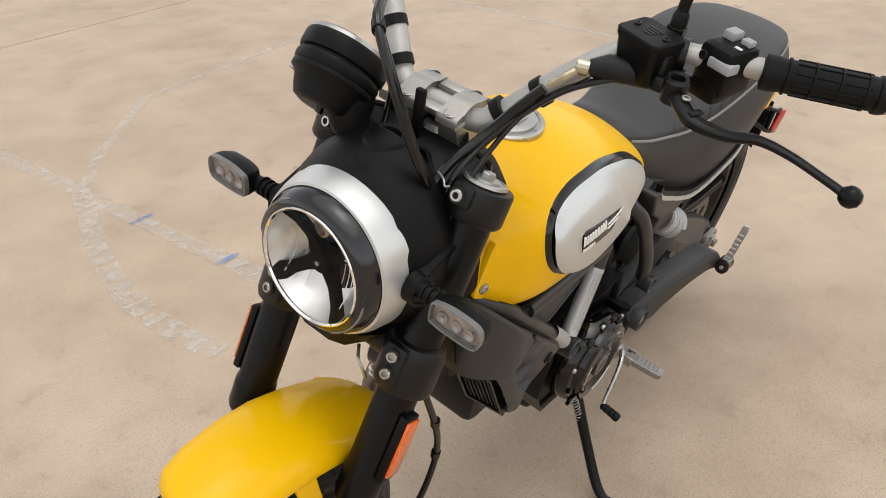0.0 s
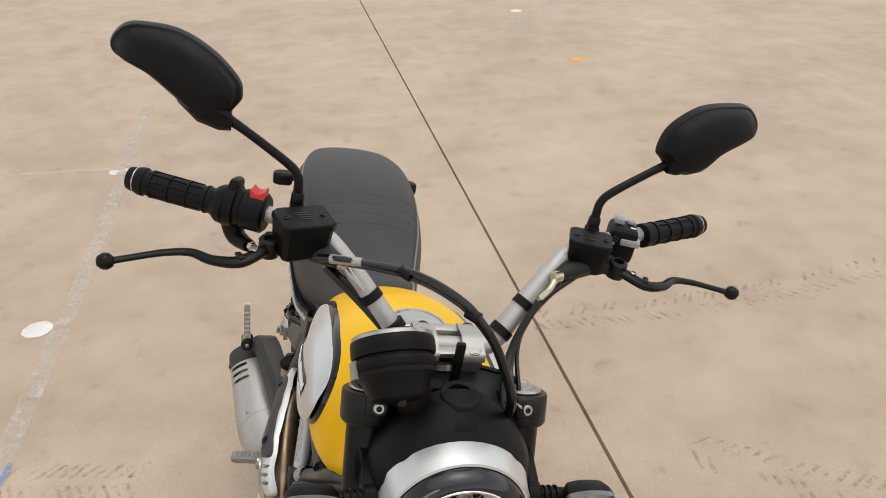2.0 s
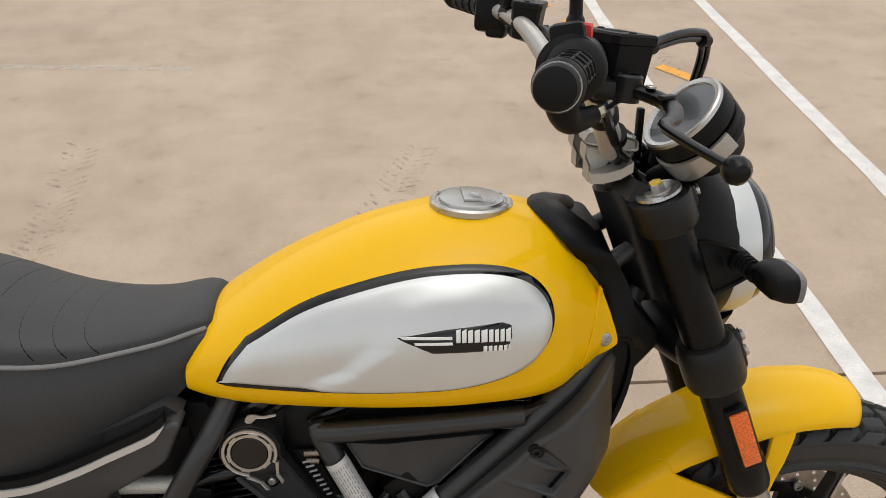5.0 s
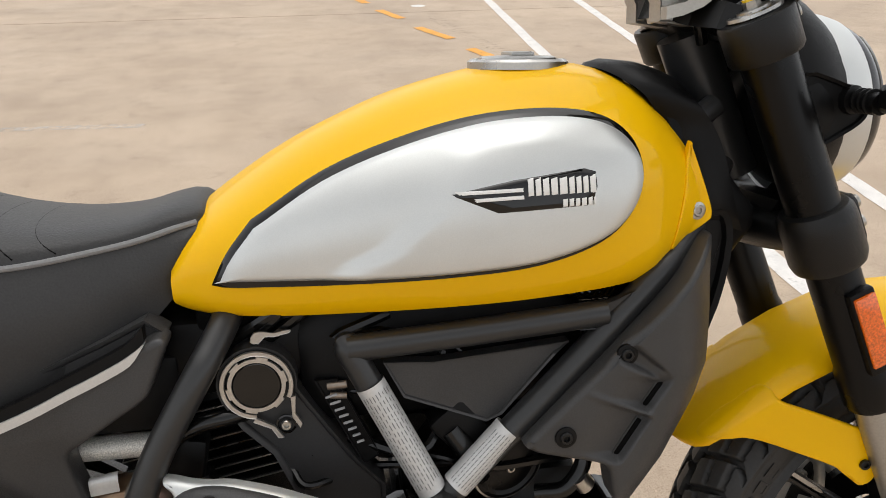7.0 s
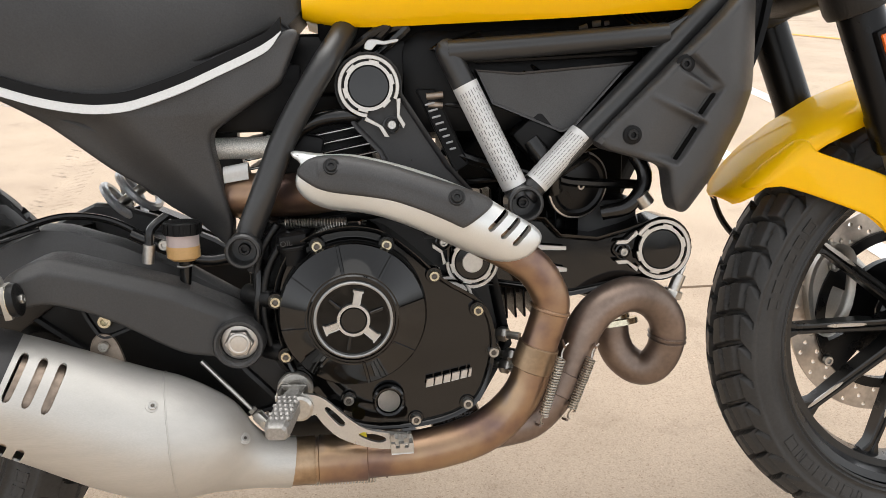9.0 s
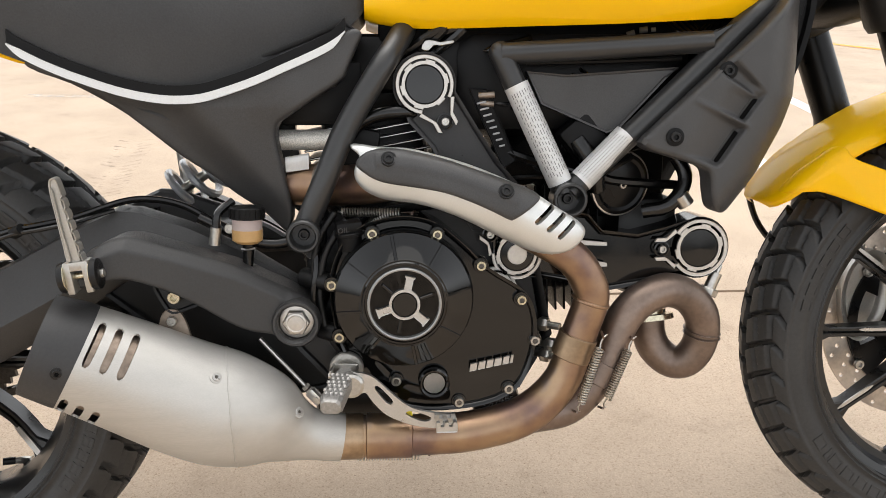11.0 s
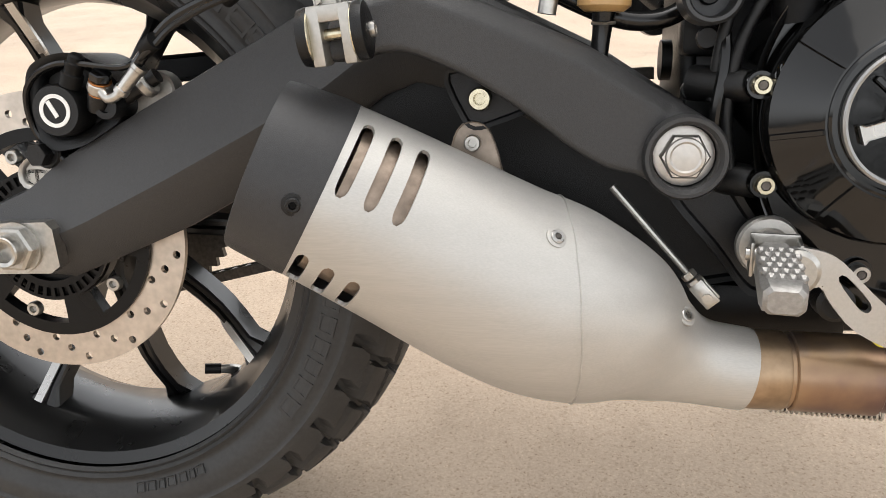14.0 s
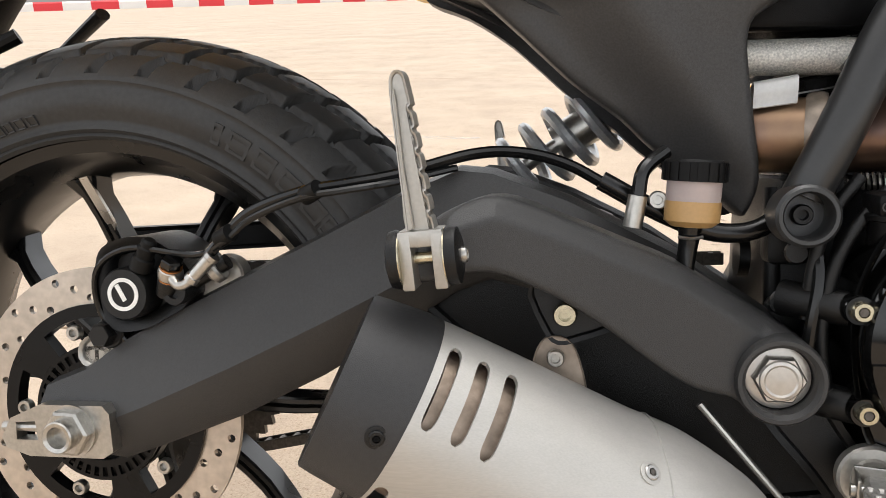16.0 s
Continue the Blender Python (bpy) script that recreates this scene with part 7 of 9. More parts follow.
guard = part("heat_shield", cut(slab(OUT, shield_side, 0.012, 0.0045, 16), cutters), SILVER, bike, "satin silver exhaust heat shield", sharp=40)
INS = [tuple(q) for q in spline([(0.583, 0.575), (0.584, 0.582), (0.595, 0.591), (0.612, 0.5945), (0.639, 0.593), (0.677, 0.5845), (0.711, 0.5735), (0.746, 0.5615), (0.771, 0.552), (0.782, 0.546), (0.785, 0.541), (0.778, 0.534), (0.756, 0.519), (0.749, 0.5185), (0.734, 0.526), (0.709, 0.537), (0.680, 0.547), (0.650, 0.552), (0.619, 0.556), (0.602, 0.561), (0.588, 0.570)], 3, True)]


def insert_side(x, z):
    """The insert stands over the shell, with a raised strip between its two screws."""
    line = np.interp(x, (0.60, 0.62, 0.66, 0.70, 0.745, 0.77), (0.585, 0.584, 0.5785, 0.568, 0.550, 0.537))
    e = abs(z - line) / 0.0085
    ridge = 0.0022 / (1 + e ** 6) if 0.605 < x < 0.760 else 0.0
    return shield_side(x, z) - 0.0045 - ridge


insert = part("shield_insert", grid_fill(INS, insert_side, 0.006, 0.0035, 0.0030), MATT, guard, "matt black insert on the heat shield", sharp=50)
for x, z in ((0.619, 0.584), (0.746, 0.550)):
    y = insert_side(x, z)
    part("shield_washer", lathe([(0.0088, -0.002), (0.0088, 0.0006), (0.0080, 0.0012), (0.006, 0.0006)], 24, axis_pose((x, y, z), (0, -1, 0.45))), CASTBLACK, guard)
    part("shield_screw", bolt_shape((x, y - 0.0002, z), (0, -1, 0.45), 0.0058, 0.0024), CASTBLACK, guard)

# wrapped pipe and bracket behind the frame tube
part("wrapped_pipe", tube([(0.47, -0.075, 0.600), (0.52, -0.077, 0.600), (0.575, -0.080, 0.600)], 0.0125, 14, 4), WRAP, bike, "silver heat-wrapped hose")
curl = []
for k in range(17):
    a = radians(200 - 150 * k / 16)
    r = 0.0300 + 0.0035 * math.sin(k * 0.7)
    curl.append([(x, -0.084 - 0.9 * r * math.cos(a - 0.9) + 0.004, 0.548 + r * math.sin(a - 0.25) + lift) for x, r, lift in ((0.498, r, 0.0), (0.5255, r * 1.05, 0.003), (0.5250, r * 1.05 - 0.0012, 0.003), (0.498, r - 0.0012, 0.0))])
part("foil_sleeve", loft(curl), LABEL, bike, "pale curled foil round the exhaust pipe", sharp=50)
part("pipe_collar", ring_lathe([(0.0272, 0.0), (0.0285, 0.003), (0.0285, 0.010), (0.0272, 0.013), (0.0245, 0.013), (0.0245, 0.0)], 32, axis_pose((0.536, -0.089, 0.547), (1, -0.30, 0.02))), TAN_STEEL, bike, "brownish collar on the exhaust pipe")

# ---- silencer ----
MP = [(0.2490, -0.2265, 0.3980), (0.2790, -0.220, 0.3840), (0.3320, -0.206, 0.3540), (0.3910, -0.191, 0.3195), (0.4300, -0.181, 0.3010), (0.4700, -0.172, 0.2835), (0.5000, -0.166, 0.2665), (0.5250, -0.162, 0.2565), (0.5580, -0.158, 0.2500)]
MR = [0.0540, 0.0570, 0.0610, 0.0652, 0.0655, 0.0560, 0.0390, 0.0300, 0.0285]


def silencer(r_off, i0, i1, n=8):
    path = spline(MP, n)
    rad = [float(q[0]) for q in spline([np.array([r]) for r in MR], n)]
    a, b = int(i0 * n), int(i1 * n)
    return tube(path[a:b + 1], [r + r_off for r in rad[a:b + 1]], 56, 1)


outer, hollow = silencer(0.0, 1, 8), silencer(-0.0024, 1.125, 7)
axis0 = (Vector(MP[2]) - Vector(MP[1])).normalized()
cutters = []


def slot(u, ang0, ang1, w):
    """A slot round the silencer at u metres behind its fore band, from ang0 to ang1 degrees (0 outward, 90 up)."""
    c = Vector(MP[1]) + axis0 * u
    up = (Vector((0, 0, 1)) - axis0 * axis0.z).normalized()
    outw = axis0.cross(up)
    outw = outw if outw.y < 0 else -outw
    rings = []
    n = 20
    for k in range(n + 1):
        a = radians(ang0 + (ang1 - ang0) * k / n)
        e = w * max(0.12, 1 - abs(2 * k / n - 1) ** 9) ** 0.5
        d = outw * math.cos(a) + up * math.sin(a)
        rings.append([tuple(c + d * r + axis0 * s) for r, s in ((0.046, -e), (0.046, e), (0.085, e), (0.085, -e))])
    return loft(rings)


for k in range(3):
    cutters.append(slot(0.0145 + 0.0175 * k, 10, 62, 0.0040))
    cutters.append(slot(0.013 + 0.0165 * k, -66, -31, 0.0040))
muffler = part("silencer", cut(outer, cutters + [hollow]), BRUSHED, bike, "brushed aluminium silencer with slots", sharp=40)
part("inner_canister", silencer(-0.0090, 1.25, 5), INNER, muffler, "bronze inner canister seen in the slots")
path = spline(MP, 8)
rad = [float(q[0]) for q in spline([np.array([r]) for r in MR], 8)]
capshape = tube([path[0] - (path[8] - path[0]) * 0.02, path[0], path[2], path[8], path[9]], [0.0525, 0.0540, 0.0552, 0.0578, 0.0576], 56, 1, False)
back = tube([path[0] - (path[8] - path[0]) * 0.02, path[0] + (path[8] - path[0]) * 0.25], [0.0505, 0.046], 56, 1, True)
end = part("end_cap", capshape, DARKGREY, muffler, "matt black silencer end cap", sharp=50)
part("outlet", back, CASTBLACK, end, sharp=50)
# upright joint between the barrel and its cone
joint_at, joint_way = Vector((0.4426, -0.2253, 0.3181)), Vector((0.984, 0.175, 0.035)).normalized()
dense = spline(MP, 48)
dense_r = [float(q[0]) for q in spline([np.array([r]) for r in MR], 48)]
joint = []
for k in range(72):
    a = 2 * math.pi * k / 72
    best = None
    for i in range(120, 270):
        t = Vector(dense[i + 1] - dense[i - 1]).normalized()
        u = (Vector((0, 0, 1)) - t * t.z).normalized()
        p = Vector(dense[i]) + (u * math.sin(a) + t.cross(u) * math.cos(a)) * (dense_r[i] + 0.0001)
        off = abs((p - joint_at).dot(joint_way))
        if best is None or off < best[0]:
            best = (off, p)
    joint.append(tuple(best[1]))
part("seam", tube(joint + joint[:1], 0.0009, 6, 1, False), BRUSHED, muffler, "joint round the silencer")
for p in ((0.426, -0.2290, 0.358), (0.507, -0.1930, 0.2965), (0.288, -0.283, 0.382)):
    # sunk screws
    c = min(path, key=lambda q: abs(q[0] - p[0] + 0.01))
    d = Vector(p) - Vector(c)
    d = (d - axis0 * d.dot(axis0)).normalized()
    k = min(range(len(path)), key=lambda q: np.linalg.norm(path[q] - np.array(p)))
    q = Vector(path[k]) + d * (rad[k] + 0.0002)
    black = p[0] < 0.3
    part("silencer_washer", lathe([(0.0066, -0.001), (0.0066, 0.0004), (0.0056, 0.0007)], 22, axis_pose(q, d)), CASTBLACK if black else BRUSHED, muffler)
    part("silencer_screw", bolt_shape(q, d, 0.0044, 0.0022), CASTBLACK if black else ALU, muffler)
    part("socket", socket_shape(q, d, 0.0038, 0.0022), SHADE_AND_PART_BLACK if black else CHAIN, muffler)
# hanger bracket of the silencer
hang = part("silencer_hanger", plate([tuple(q) for q in spline([(0.368, 0.418), (0.382, 0.418), (0.390, 0.405), (0.396, 0.380), (0.400, 0.350), (0.372, 0.352), (0.362, 0.385), (0.361, 0.404)], 3, True)], -0.180, -0.176, 0.001), TAN_STEEL, bike, "tan steel silencer hanger plate")
part("hanger_bolt", bolt_shape((0.380, -0.180, 0.434), (0, -1, 0), 0.0075, 0.007), ZINC_YELLOW, hang)
part("hanger_bolt", bolt_shape((0.375, -0.180, 0.406), (0, -1, 0), 0.0055, 0.004), STEEL, hang)
part("hanger_foot", plate([tuple(q) for q in spline([(0.358, 0.452), (0.405, 0.452), (0.428, 0.432), (0.408, 0.424), (0.392, 0.418), (0.376, 0.414), (0.366, 0.424)], 3, True)], -0.180, -0.150, 0.004), CASTBLACK, hang, "black cast hanger foot")


# ---- fork ----
FD = Vector((0.378, 0, -0.926)).normalized()
F0 = Vector((1.143, -0.102, 0.989))


def on_fork(s, dx=0.0, dy=0.0):
    """A point s metres down the right fork leg; dx ahead of it, dy to its left."""
    n = Vector((0.926, 0, 0.378)).normalized()
    return F0 + FD * s + n * dx + Vector((0, dy, 0))


for sgn in (1, -1):
    fix = (lambda s: s) if sgn > 0 else mirrored
    mf = axis_pose(F0, FD)
    leg = part("fork_leg", fix(lathe([(0.010, 0.002), (0.0262, 0.003), (0.0265, 0.008), (0.0265, 0.395), (0.0285, 0.402), (0.0285, 0.440), (0.0265, 0.446), (0.021, 0.447)], 40, mf)), SATIN, bike, "black upper fork tube")
    part("inner_tube", fix(lathe([(0.0205, 0.40), (0.0205, 0.66), (0.024, 0.67), (0.026, 0.70), (0.024, 0.735), (0.015, 0.74)], 32, mf)), CAST, leg, "grey lower fork tube")
    part("axle_lug", fix(join(tube([on_fork(0.66), (1.432, -0.100, 0.335), (1.447, -0.100, 0.316)], [0.022, 0.026, 0.028], 20), tube([(1.445, -0.118, 0.316), (1.445, -0.06, 0.316)], 0.016, 20, 1))), CAST, leg)
    mf = axis_pose(F0 + FD * 0.0145, FD)
    cap = part("fork_cap", fix(lathe([(0.0265, -0.012), (0.0255, -0.015), (0.0215, -0.0155), (0.0205, -0.0145), (0.016, -0.0145), (0.0155, -0.017), (0.0, -0.0175)], 40, mf)), ALU, leg, "bright machined fork cap")
    part("adjuster", fix(lathe([(0.0085, -0.016), (0.0085, -0.023), (0.0075, -0.024), (0.0, -0.024)], 6, mf)), ALU, cap)
    if sgn > 0:
        part("adjuster_top", lathe([(0.0075, -0.0238), (0.0072, -0.0262), (0.0, -0.0266)], 6, mf), surface("yellow_mark", (0.80, 0.55, 0.02), 0.4), cap, "yellow paint on the adjuster")
    for k in range(10):
        a = 2 * math.pi * k / 10
        part("cap_dot", fix(lathe([(0.0012, -0.0158), (0.0, -0.0162)], 8, mf @ Matrix.Translation((0.0185 * math.cos(a), 0.0185 * math.sin(a), 0)))), INK, cap)
    # upper clamp
    mf = axis_pose(F0 + FD * 0.008, FD)
    up = part("upper_clamp", fix(join(lathe([(0.0268, -0.004), (0.034, -0.003), (0.0355, 0.0), (0.0355, 0.034), (0.033, 0.038), (0.0268, 0.038)], 40, mf), moved(box((0, 0, 0), (0.022, 0.030, 0.028), 0.006), pose(*on_fork(0.019, 0.028, 0.004), 0, -22, 0)))), CASTBLACK, bike, "black upper fork clamp")
    part("clamp_washer", fix(lathe([(0.010, 0), (0.010, 0.002), (0.006, 0.002)], 20, axis_pose(on_fork(0.019, 0.0390, 0.006), (0.926, -0.1, 0.378)))), CASTBLACK, up)
    part("clamp_bolt", fix(bolt_shape(on_fork(0.019, 0.0392, 0.006), (0.926, -0.1, 0.378), 0.0072, 0.006)), STEEL, up)
    # lower clamp
    mf = axis_pose(F0, FD)
    low = part("lower_clamp", fix(join(lathe([(0.0268, 0.205), (0.033, 0.207), (0.037, 0.213), (0.0385, 0.225), (0.0385, 0.262), (0.036, 0.270), (0.0268, 0.272)], 40, mf), moved(box((0, 0, 0), (0.024, 0.034, 0.056), 0.008), pose(*on_fork(0.236, 0.030, 0.004), 0, -22, 0)))), CASTBLACK, bike, "black lower fork clamp")
    for s in (0.222, 0.245):
        part("clamp_washer", fix(lathe([(0.0095, 0), (0.0095, 0.0015), (0.006, 0.0015)], 20, axis_pose(on_fork(s, 0.0420, 0.003), (0.926, -0.15, 0.378)))), CASTBLACK, low)
        part("clamp_bolt", fix(bolt_shape(on_fork(s, 0.0422, 0.003), (0.926, -0.15, 0.378), 0.0070, 0.006)), STEEL, low)
    # reflector on its holder
    hold = part("reflector_holder", fix(moved(box((0, 0, 0), (0.028, 0.012, 0.098), 0.003), pose(*on_fork(0.345, 0.004, -0.029), 0, -22.2, 0))), PLASTIC, leg, "black reflector holder")
    part("reflector", fix(moved(box((0, 0, 0), (0.023, 0.005, 0.082), 0.0015), pose(*on_fork(0.342, 0.004, -0.0365), 0, -22.2, 0))), REFLECTOR, hold, "orange side reflector")
yoke = part("upper_yoke", plate([(1.112, -0.092), (1.125, -0.10), (1.165, -0.09), (1.165, -0.05), (1.140, -0.02), (1.140, 0.02), (1.165, 0.05), (1.165, 0.09), (1.125, 0.10), (1.112, 0.092), (1.102, 0.052), (1.078, 0.032), (1.078, -0.032), (1.102, -0.052)], 0.0, 0.026, 0.005), CASTBLACK, bike, "black upper fork yoke")
yoke.matrix_basis = pose(1.122, 0, 0.970, 0, 22, 0) @ pose(-1.122, 0, 0) @ Matrix(((1, 0, 0, 0), (0, 0, 1, 0), (0, 1, 0, 0), (0, 0, 0, 1)))
part("stem_nut", lathe([(0.019, 0), (0.019, 0.008), (0.016, 0.011), (0.011, 0.011), (0.010, 0.006), (0.0, 0.006)], 28, axis_pose((1.103, 0, 0.988), -FD)), ALU, bike, "bright steering stem nut")
part("lower_yoke", tube([on_fork(0.235, -0.01), Vector((1.208, 0, 0.765)), Vector((on_fork(0.235, -0.01).x, 0.102, on_fork(0.235).z))], [0.026, 0.034, 0.026], 20, 6, True, 0.75), CASTBLACK, bike, "black lower fork yoke")

# ---- front mudguard ----
def guard_ring(a, w, r):
    """Cross-section of the mudguard at wheel angle a."""
    out = []
    ca, sa = math.cos(radians(a)), math.sin(radians(a))
    for k in range(17):
        b = -1 + 2 * k / 16
        y = w * math.sin(b * math.pi / 2 * 0.98)
        rr = r - float(np.interp(a, (86, 120, 146), (0.040, 0.038, 0.016))) * (1 - math.cos(b * math.pi / 2)) ** 1.1
        out.append((FRONT[0] + rr * ca, y, FRONT[1] + rr * sa))
    inn = [(FRONT[0] + (x - FRONT[0]) * 0.988, y * 0.965, FRONT[1] + (z - FRONT[1]) * 0.988) for x, y, z in reversed(out)]
    return out + inn


rings = []
for a, w, r in ((80.6, 0.030, 0.342), (82, 0.048, 0.349), (84.5, 0.060, 0.354), (90, 0.067, 0.358), (99, 0.071, 0.361), (108, 0.073, 0.364), (118, 0.073, 0.367), (128, 0.073, 0.370), (136, 0.072, 0.372), (142, 0.067, 0.374), (146, 0.058, 0.376), (148, 0.042, 0.378), (148.8, 0.026, 0.378)):
    rings.append(guard_ring(a, w, r))
fender = part("front_mudguard", loft(rings), YELLOW, bike, "glossy yellow front mudguard", sharp=50)


def flank(x, z):
    """Side skirt: follows the guard behind, stands off towards the fork ahead."""
    r, a = math.hypot(x - FRONT[0], z - FRONT[1]), math.degrees(math.atan2(z - FRONT[1], x - FRONT[0]))
    top = float(np.interp(a, (108, 128, 142, 149), (0.364, 0.370, 0.374, 0.378)))
    drop = float(np.interp(a, (86, 120, 146), (0.040, 0.038, 0.016)))
    wide = float(np.interp(a, (108, 136, 142, 146, 149), (0.073, 0.072, 0.067, 0.058, 0.030)))
    k = min(1.0, max(0.0, (top - r) / drop)) ** 0.91
    y = -wide * math.sin(math.acos(1 - k)) - 0.0015
    return y - 0.021 * min(1, max(0, (x - 1.20) / 0.10)) ** 1.2


leg = [tuple(q) for q in spline([(1.140, 0.527), (1.158, 0.548), (1.178, 0.566), (1.196, 0.580), (1.207, 0.586), (1.214, 0.584), (1.217, 0.577), (1.226, 0.570), (1.250, 0.561), (1.285, 0.548), (1.318, 0.534), (1.336, 0.520), (1.338, 0.490), (1.330, 0.470), (1.314, 0.466), (1.300, 0.482), (1.280, 0.493), (1.245, 0.507), (1.210, 0.520), (1.186, 0.527), (1.166, 0.530), (1.150, 0.526)], 3, True)]
for sgn in (1, -1):
    fix = (lambda s: s) if sgn > 0 else mirrored
    part("mudguard_leg", fix(slab(leg, flank, 0.006, 0.003, 10)), YELLOW, fender, "yellow side leg of the mudguard", sharp=60)
    part("leg_bolt", fix(bolt_shape((1.317, -0.0955, 0.494), (0, -1, 0), 0.0062, 0.004)), CASTBLACK, fender)
    strut = [tuple(q) for q in spline([(1.322, 0.500), (1.338, 0.560), (1.347, 0.600), (1.352, 0.628), (1.362, 0.636), (1.382, 0.640), (1.384, 0.628), (1.376, 0.600), (1.362, 0.555), (1.345, 0.495)], 3, True)]
    part("mudguard_strut", fix(slab(strut, lambda x, z: -0.078 + 0.16 * max(0, z - 0.59), 0.006, 0.002, 6)), YELLOW, fender, "yellow front strut of the mudguard", sharp=60)
# front caliper on the left
cal = part("front_caliper", plate([tuple(q) for q in spline([(1.31, 0.40), (1.34, 0.425), (1.372, 0.405), (1.372, 0.33), (1.345, 0.285), (1.315, 0.295), (1.300, 0.35)], 4, True)], 0.045, 0.105, 0.012, 3), CAST, bike, "grey front brake caliper")
part("caliper_bolt", bolt_shape((1.335, 0.105, 0.39), (0, 1, 0), 0.008), STEEL, cal)
part("brake_hose", tube([(1.215, 0.085, 0.80), (1.225, 0.118, 0.735), (1.199, 0.130, 0.651), (1.180, 0.131, 0.585), (1.180, 0.131, 0.523), (1.205, 0.128, 0.45), (1.260, 0.115, 0.40), (1.325, 0.09, 0.40)], 0.0048, 10), HOSE, bike, "black front brake hose")
for z in (0.645, 0.56):
    part("hose_ring", tube([(1.197 if z > 0.6 else 1.1775, 0.1305, z + 0.006), (1.195 if z > 0.6 else 1.1775, 0.1305, z - 0.006)], 0.0068, 10, 1), HOSE, bike)

# ---- headlight ----
HC = Vector((1.264, 0, 0.8895))
HN = Vector((0.9985, 0, 0.054)).normalized()
mh = axis_pose(HC, HN)
mlamp = mh @ Matrix.Translation((0, 0, 0.009)) @ Matrix.Diagonal((1.085, 1.085, 1, 1))
bucket = part("headlight", lathe([(0.028, -0.075), (0.060, -0.060), (0.082, -0.035), (0.092, -0.010), (0.094, 0.0), (0.09, 0.002)], 56, mh), PLASTIC, bike, "round headlight with a silver trim ring")
# trim ring: wider and notched over its upper half
rim = []
for k in range(96):
    a = 2 * math.pi * k / 96
    yl, zl = math.cos(a), math.sin(a)
    upper = max(0.0, zl)
    step = 0.0
    ad = abs(math.degrees(math.atan2(yl, zl)))
    if ad < 66:
        step = 0.009 * min(1, (66 - ad) / 5)
    if ad < 44:
        step += 0.004 * min(1, (44 - ad) / 3)
    if ad < 17:
        step -= 0.008 * min(1, (17 - ad) / 3)
    back = -0.030 - step
    bulge_r = 0.0030 * min(1, max(0, (66 - ad) / 6)) - 0.0016 * math.exp(-((ad - 44) / 3.5) ** 2)
    prof = [(0.0855, 0.017), (0.0880, 0.0216), (0.0910, 0.0205), (0.0955, 0.009), (0.0978 + bulge_r, -0.010), (0.0985 + bulge_r, back), (0.0965 + bulge_r, back - 0.002), (0.094, back), (0.0925, 0.0), (0.0855, 0.012)]
    rim.append([tuple(HC + HN * h + Vector((0, -1, 0)) * (r * yl) + Vector((-HN.z, 0, HN.x)) * (r * zl)) for r, h in prof])
n = len(rim[0])
v, f = loft(rim, cap=False)
f += [((95) * n + j, 95 * n + (j + 1) % n, (j + 1) % n, j) for j in range(n)]
part("trim_ring", (v, f), SILVER, bucket, "satin silver headlight trim ring", sharp=45)
part("dark_ring", ring_lathe([(0.0872, 0.012), (0.0870, 0.022), (0.0852, 0.030), (0.0815, 0.0365), (0.0770, 0.0408), (0.0735, 0.0425), (0.0716, 0.0430), (0.0700, 0.0425), (0.0695, 0.034), (0.0760, 0.027), (0.0820, 0.014)], 72, mh), RING_GREY, bucket, "dark grey outer light ring")
part("chrome_bezel", ring_lathe([(0.0660, 0.0325), (0.0650, 0.0350), (0.0635, 0.0353), (0.0622, 0.033), (0.0630, 0.029)], 72, mlamp), CHROME, bucket, "thin chrome ring")
for a0, a1 in ((118, 178), (-62, -4)):
    arc = [tuple(mh @ Vector((0.0792 * math.cos(radians(a0 + (a1 - a0) * k / 14)), 0.0792 * math.sin(radians(a0 + (a1 - a0) * k / 14)), 0.0392))) for k in range(15)]
    part("light_guide", tube([Vector(p) for p in arc], [0.0006] + [0.0016] * 13 + [0.0006], 8, 1), LAMP_RIM, bucket, "clear daytime light guide")
part("reflector_bowl", ring_lathe([(0.0632, 0.033), (0.057, 0.012), (0.042, -0.006), (0.018, -0.014), (0.002, -0.015), (0.002, -0.018), (0.019, -0.017), (0.044, -0.009), (0.060, 0.010), (0.0645, 0.031)], 72, mlamp), BOWL, bucket, "mirror reflector bowl", sharp=60)
for k in range(4):
    a = (38, 128, 218, 308)[k]
    arm = loft([[(r, -w, h - 0.006), (r, w, h - 0.006), (r, w * 0.6, h + 0.003), (r, -w * 0.6, h + 0.003)] for r, w, h in ((0.004, 0.015, 0.010), (0.016, 0.0115, 0.011), (0.030, 0.0080, 0.013), (0.048, 0.0075, 0.020), (0.0615, 0.0115, 0.029))])
    part("cross_arm", moved(arm, mlamp @ pose(0, 0, 0, 0, 0, a)), SHADE_AND_PART_BLACK, bucket, "dark arm of the lamp cross")
part("lamp_hub", lathe([(0.013, -0.012), (0.015, 0.012), (0.012, 0.018), (0.004, 0.0200), (0, 0.0200)], 24, mlamp), SHADE_AND_PART_BLACK, bucket)
part("hub_screw", lathe([(0.0026, 0.020), (0.0024, 0.0216), (0, 0.0218)], 12, mlamp), STEEL, bucket)
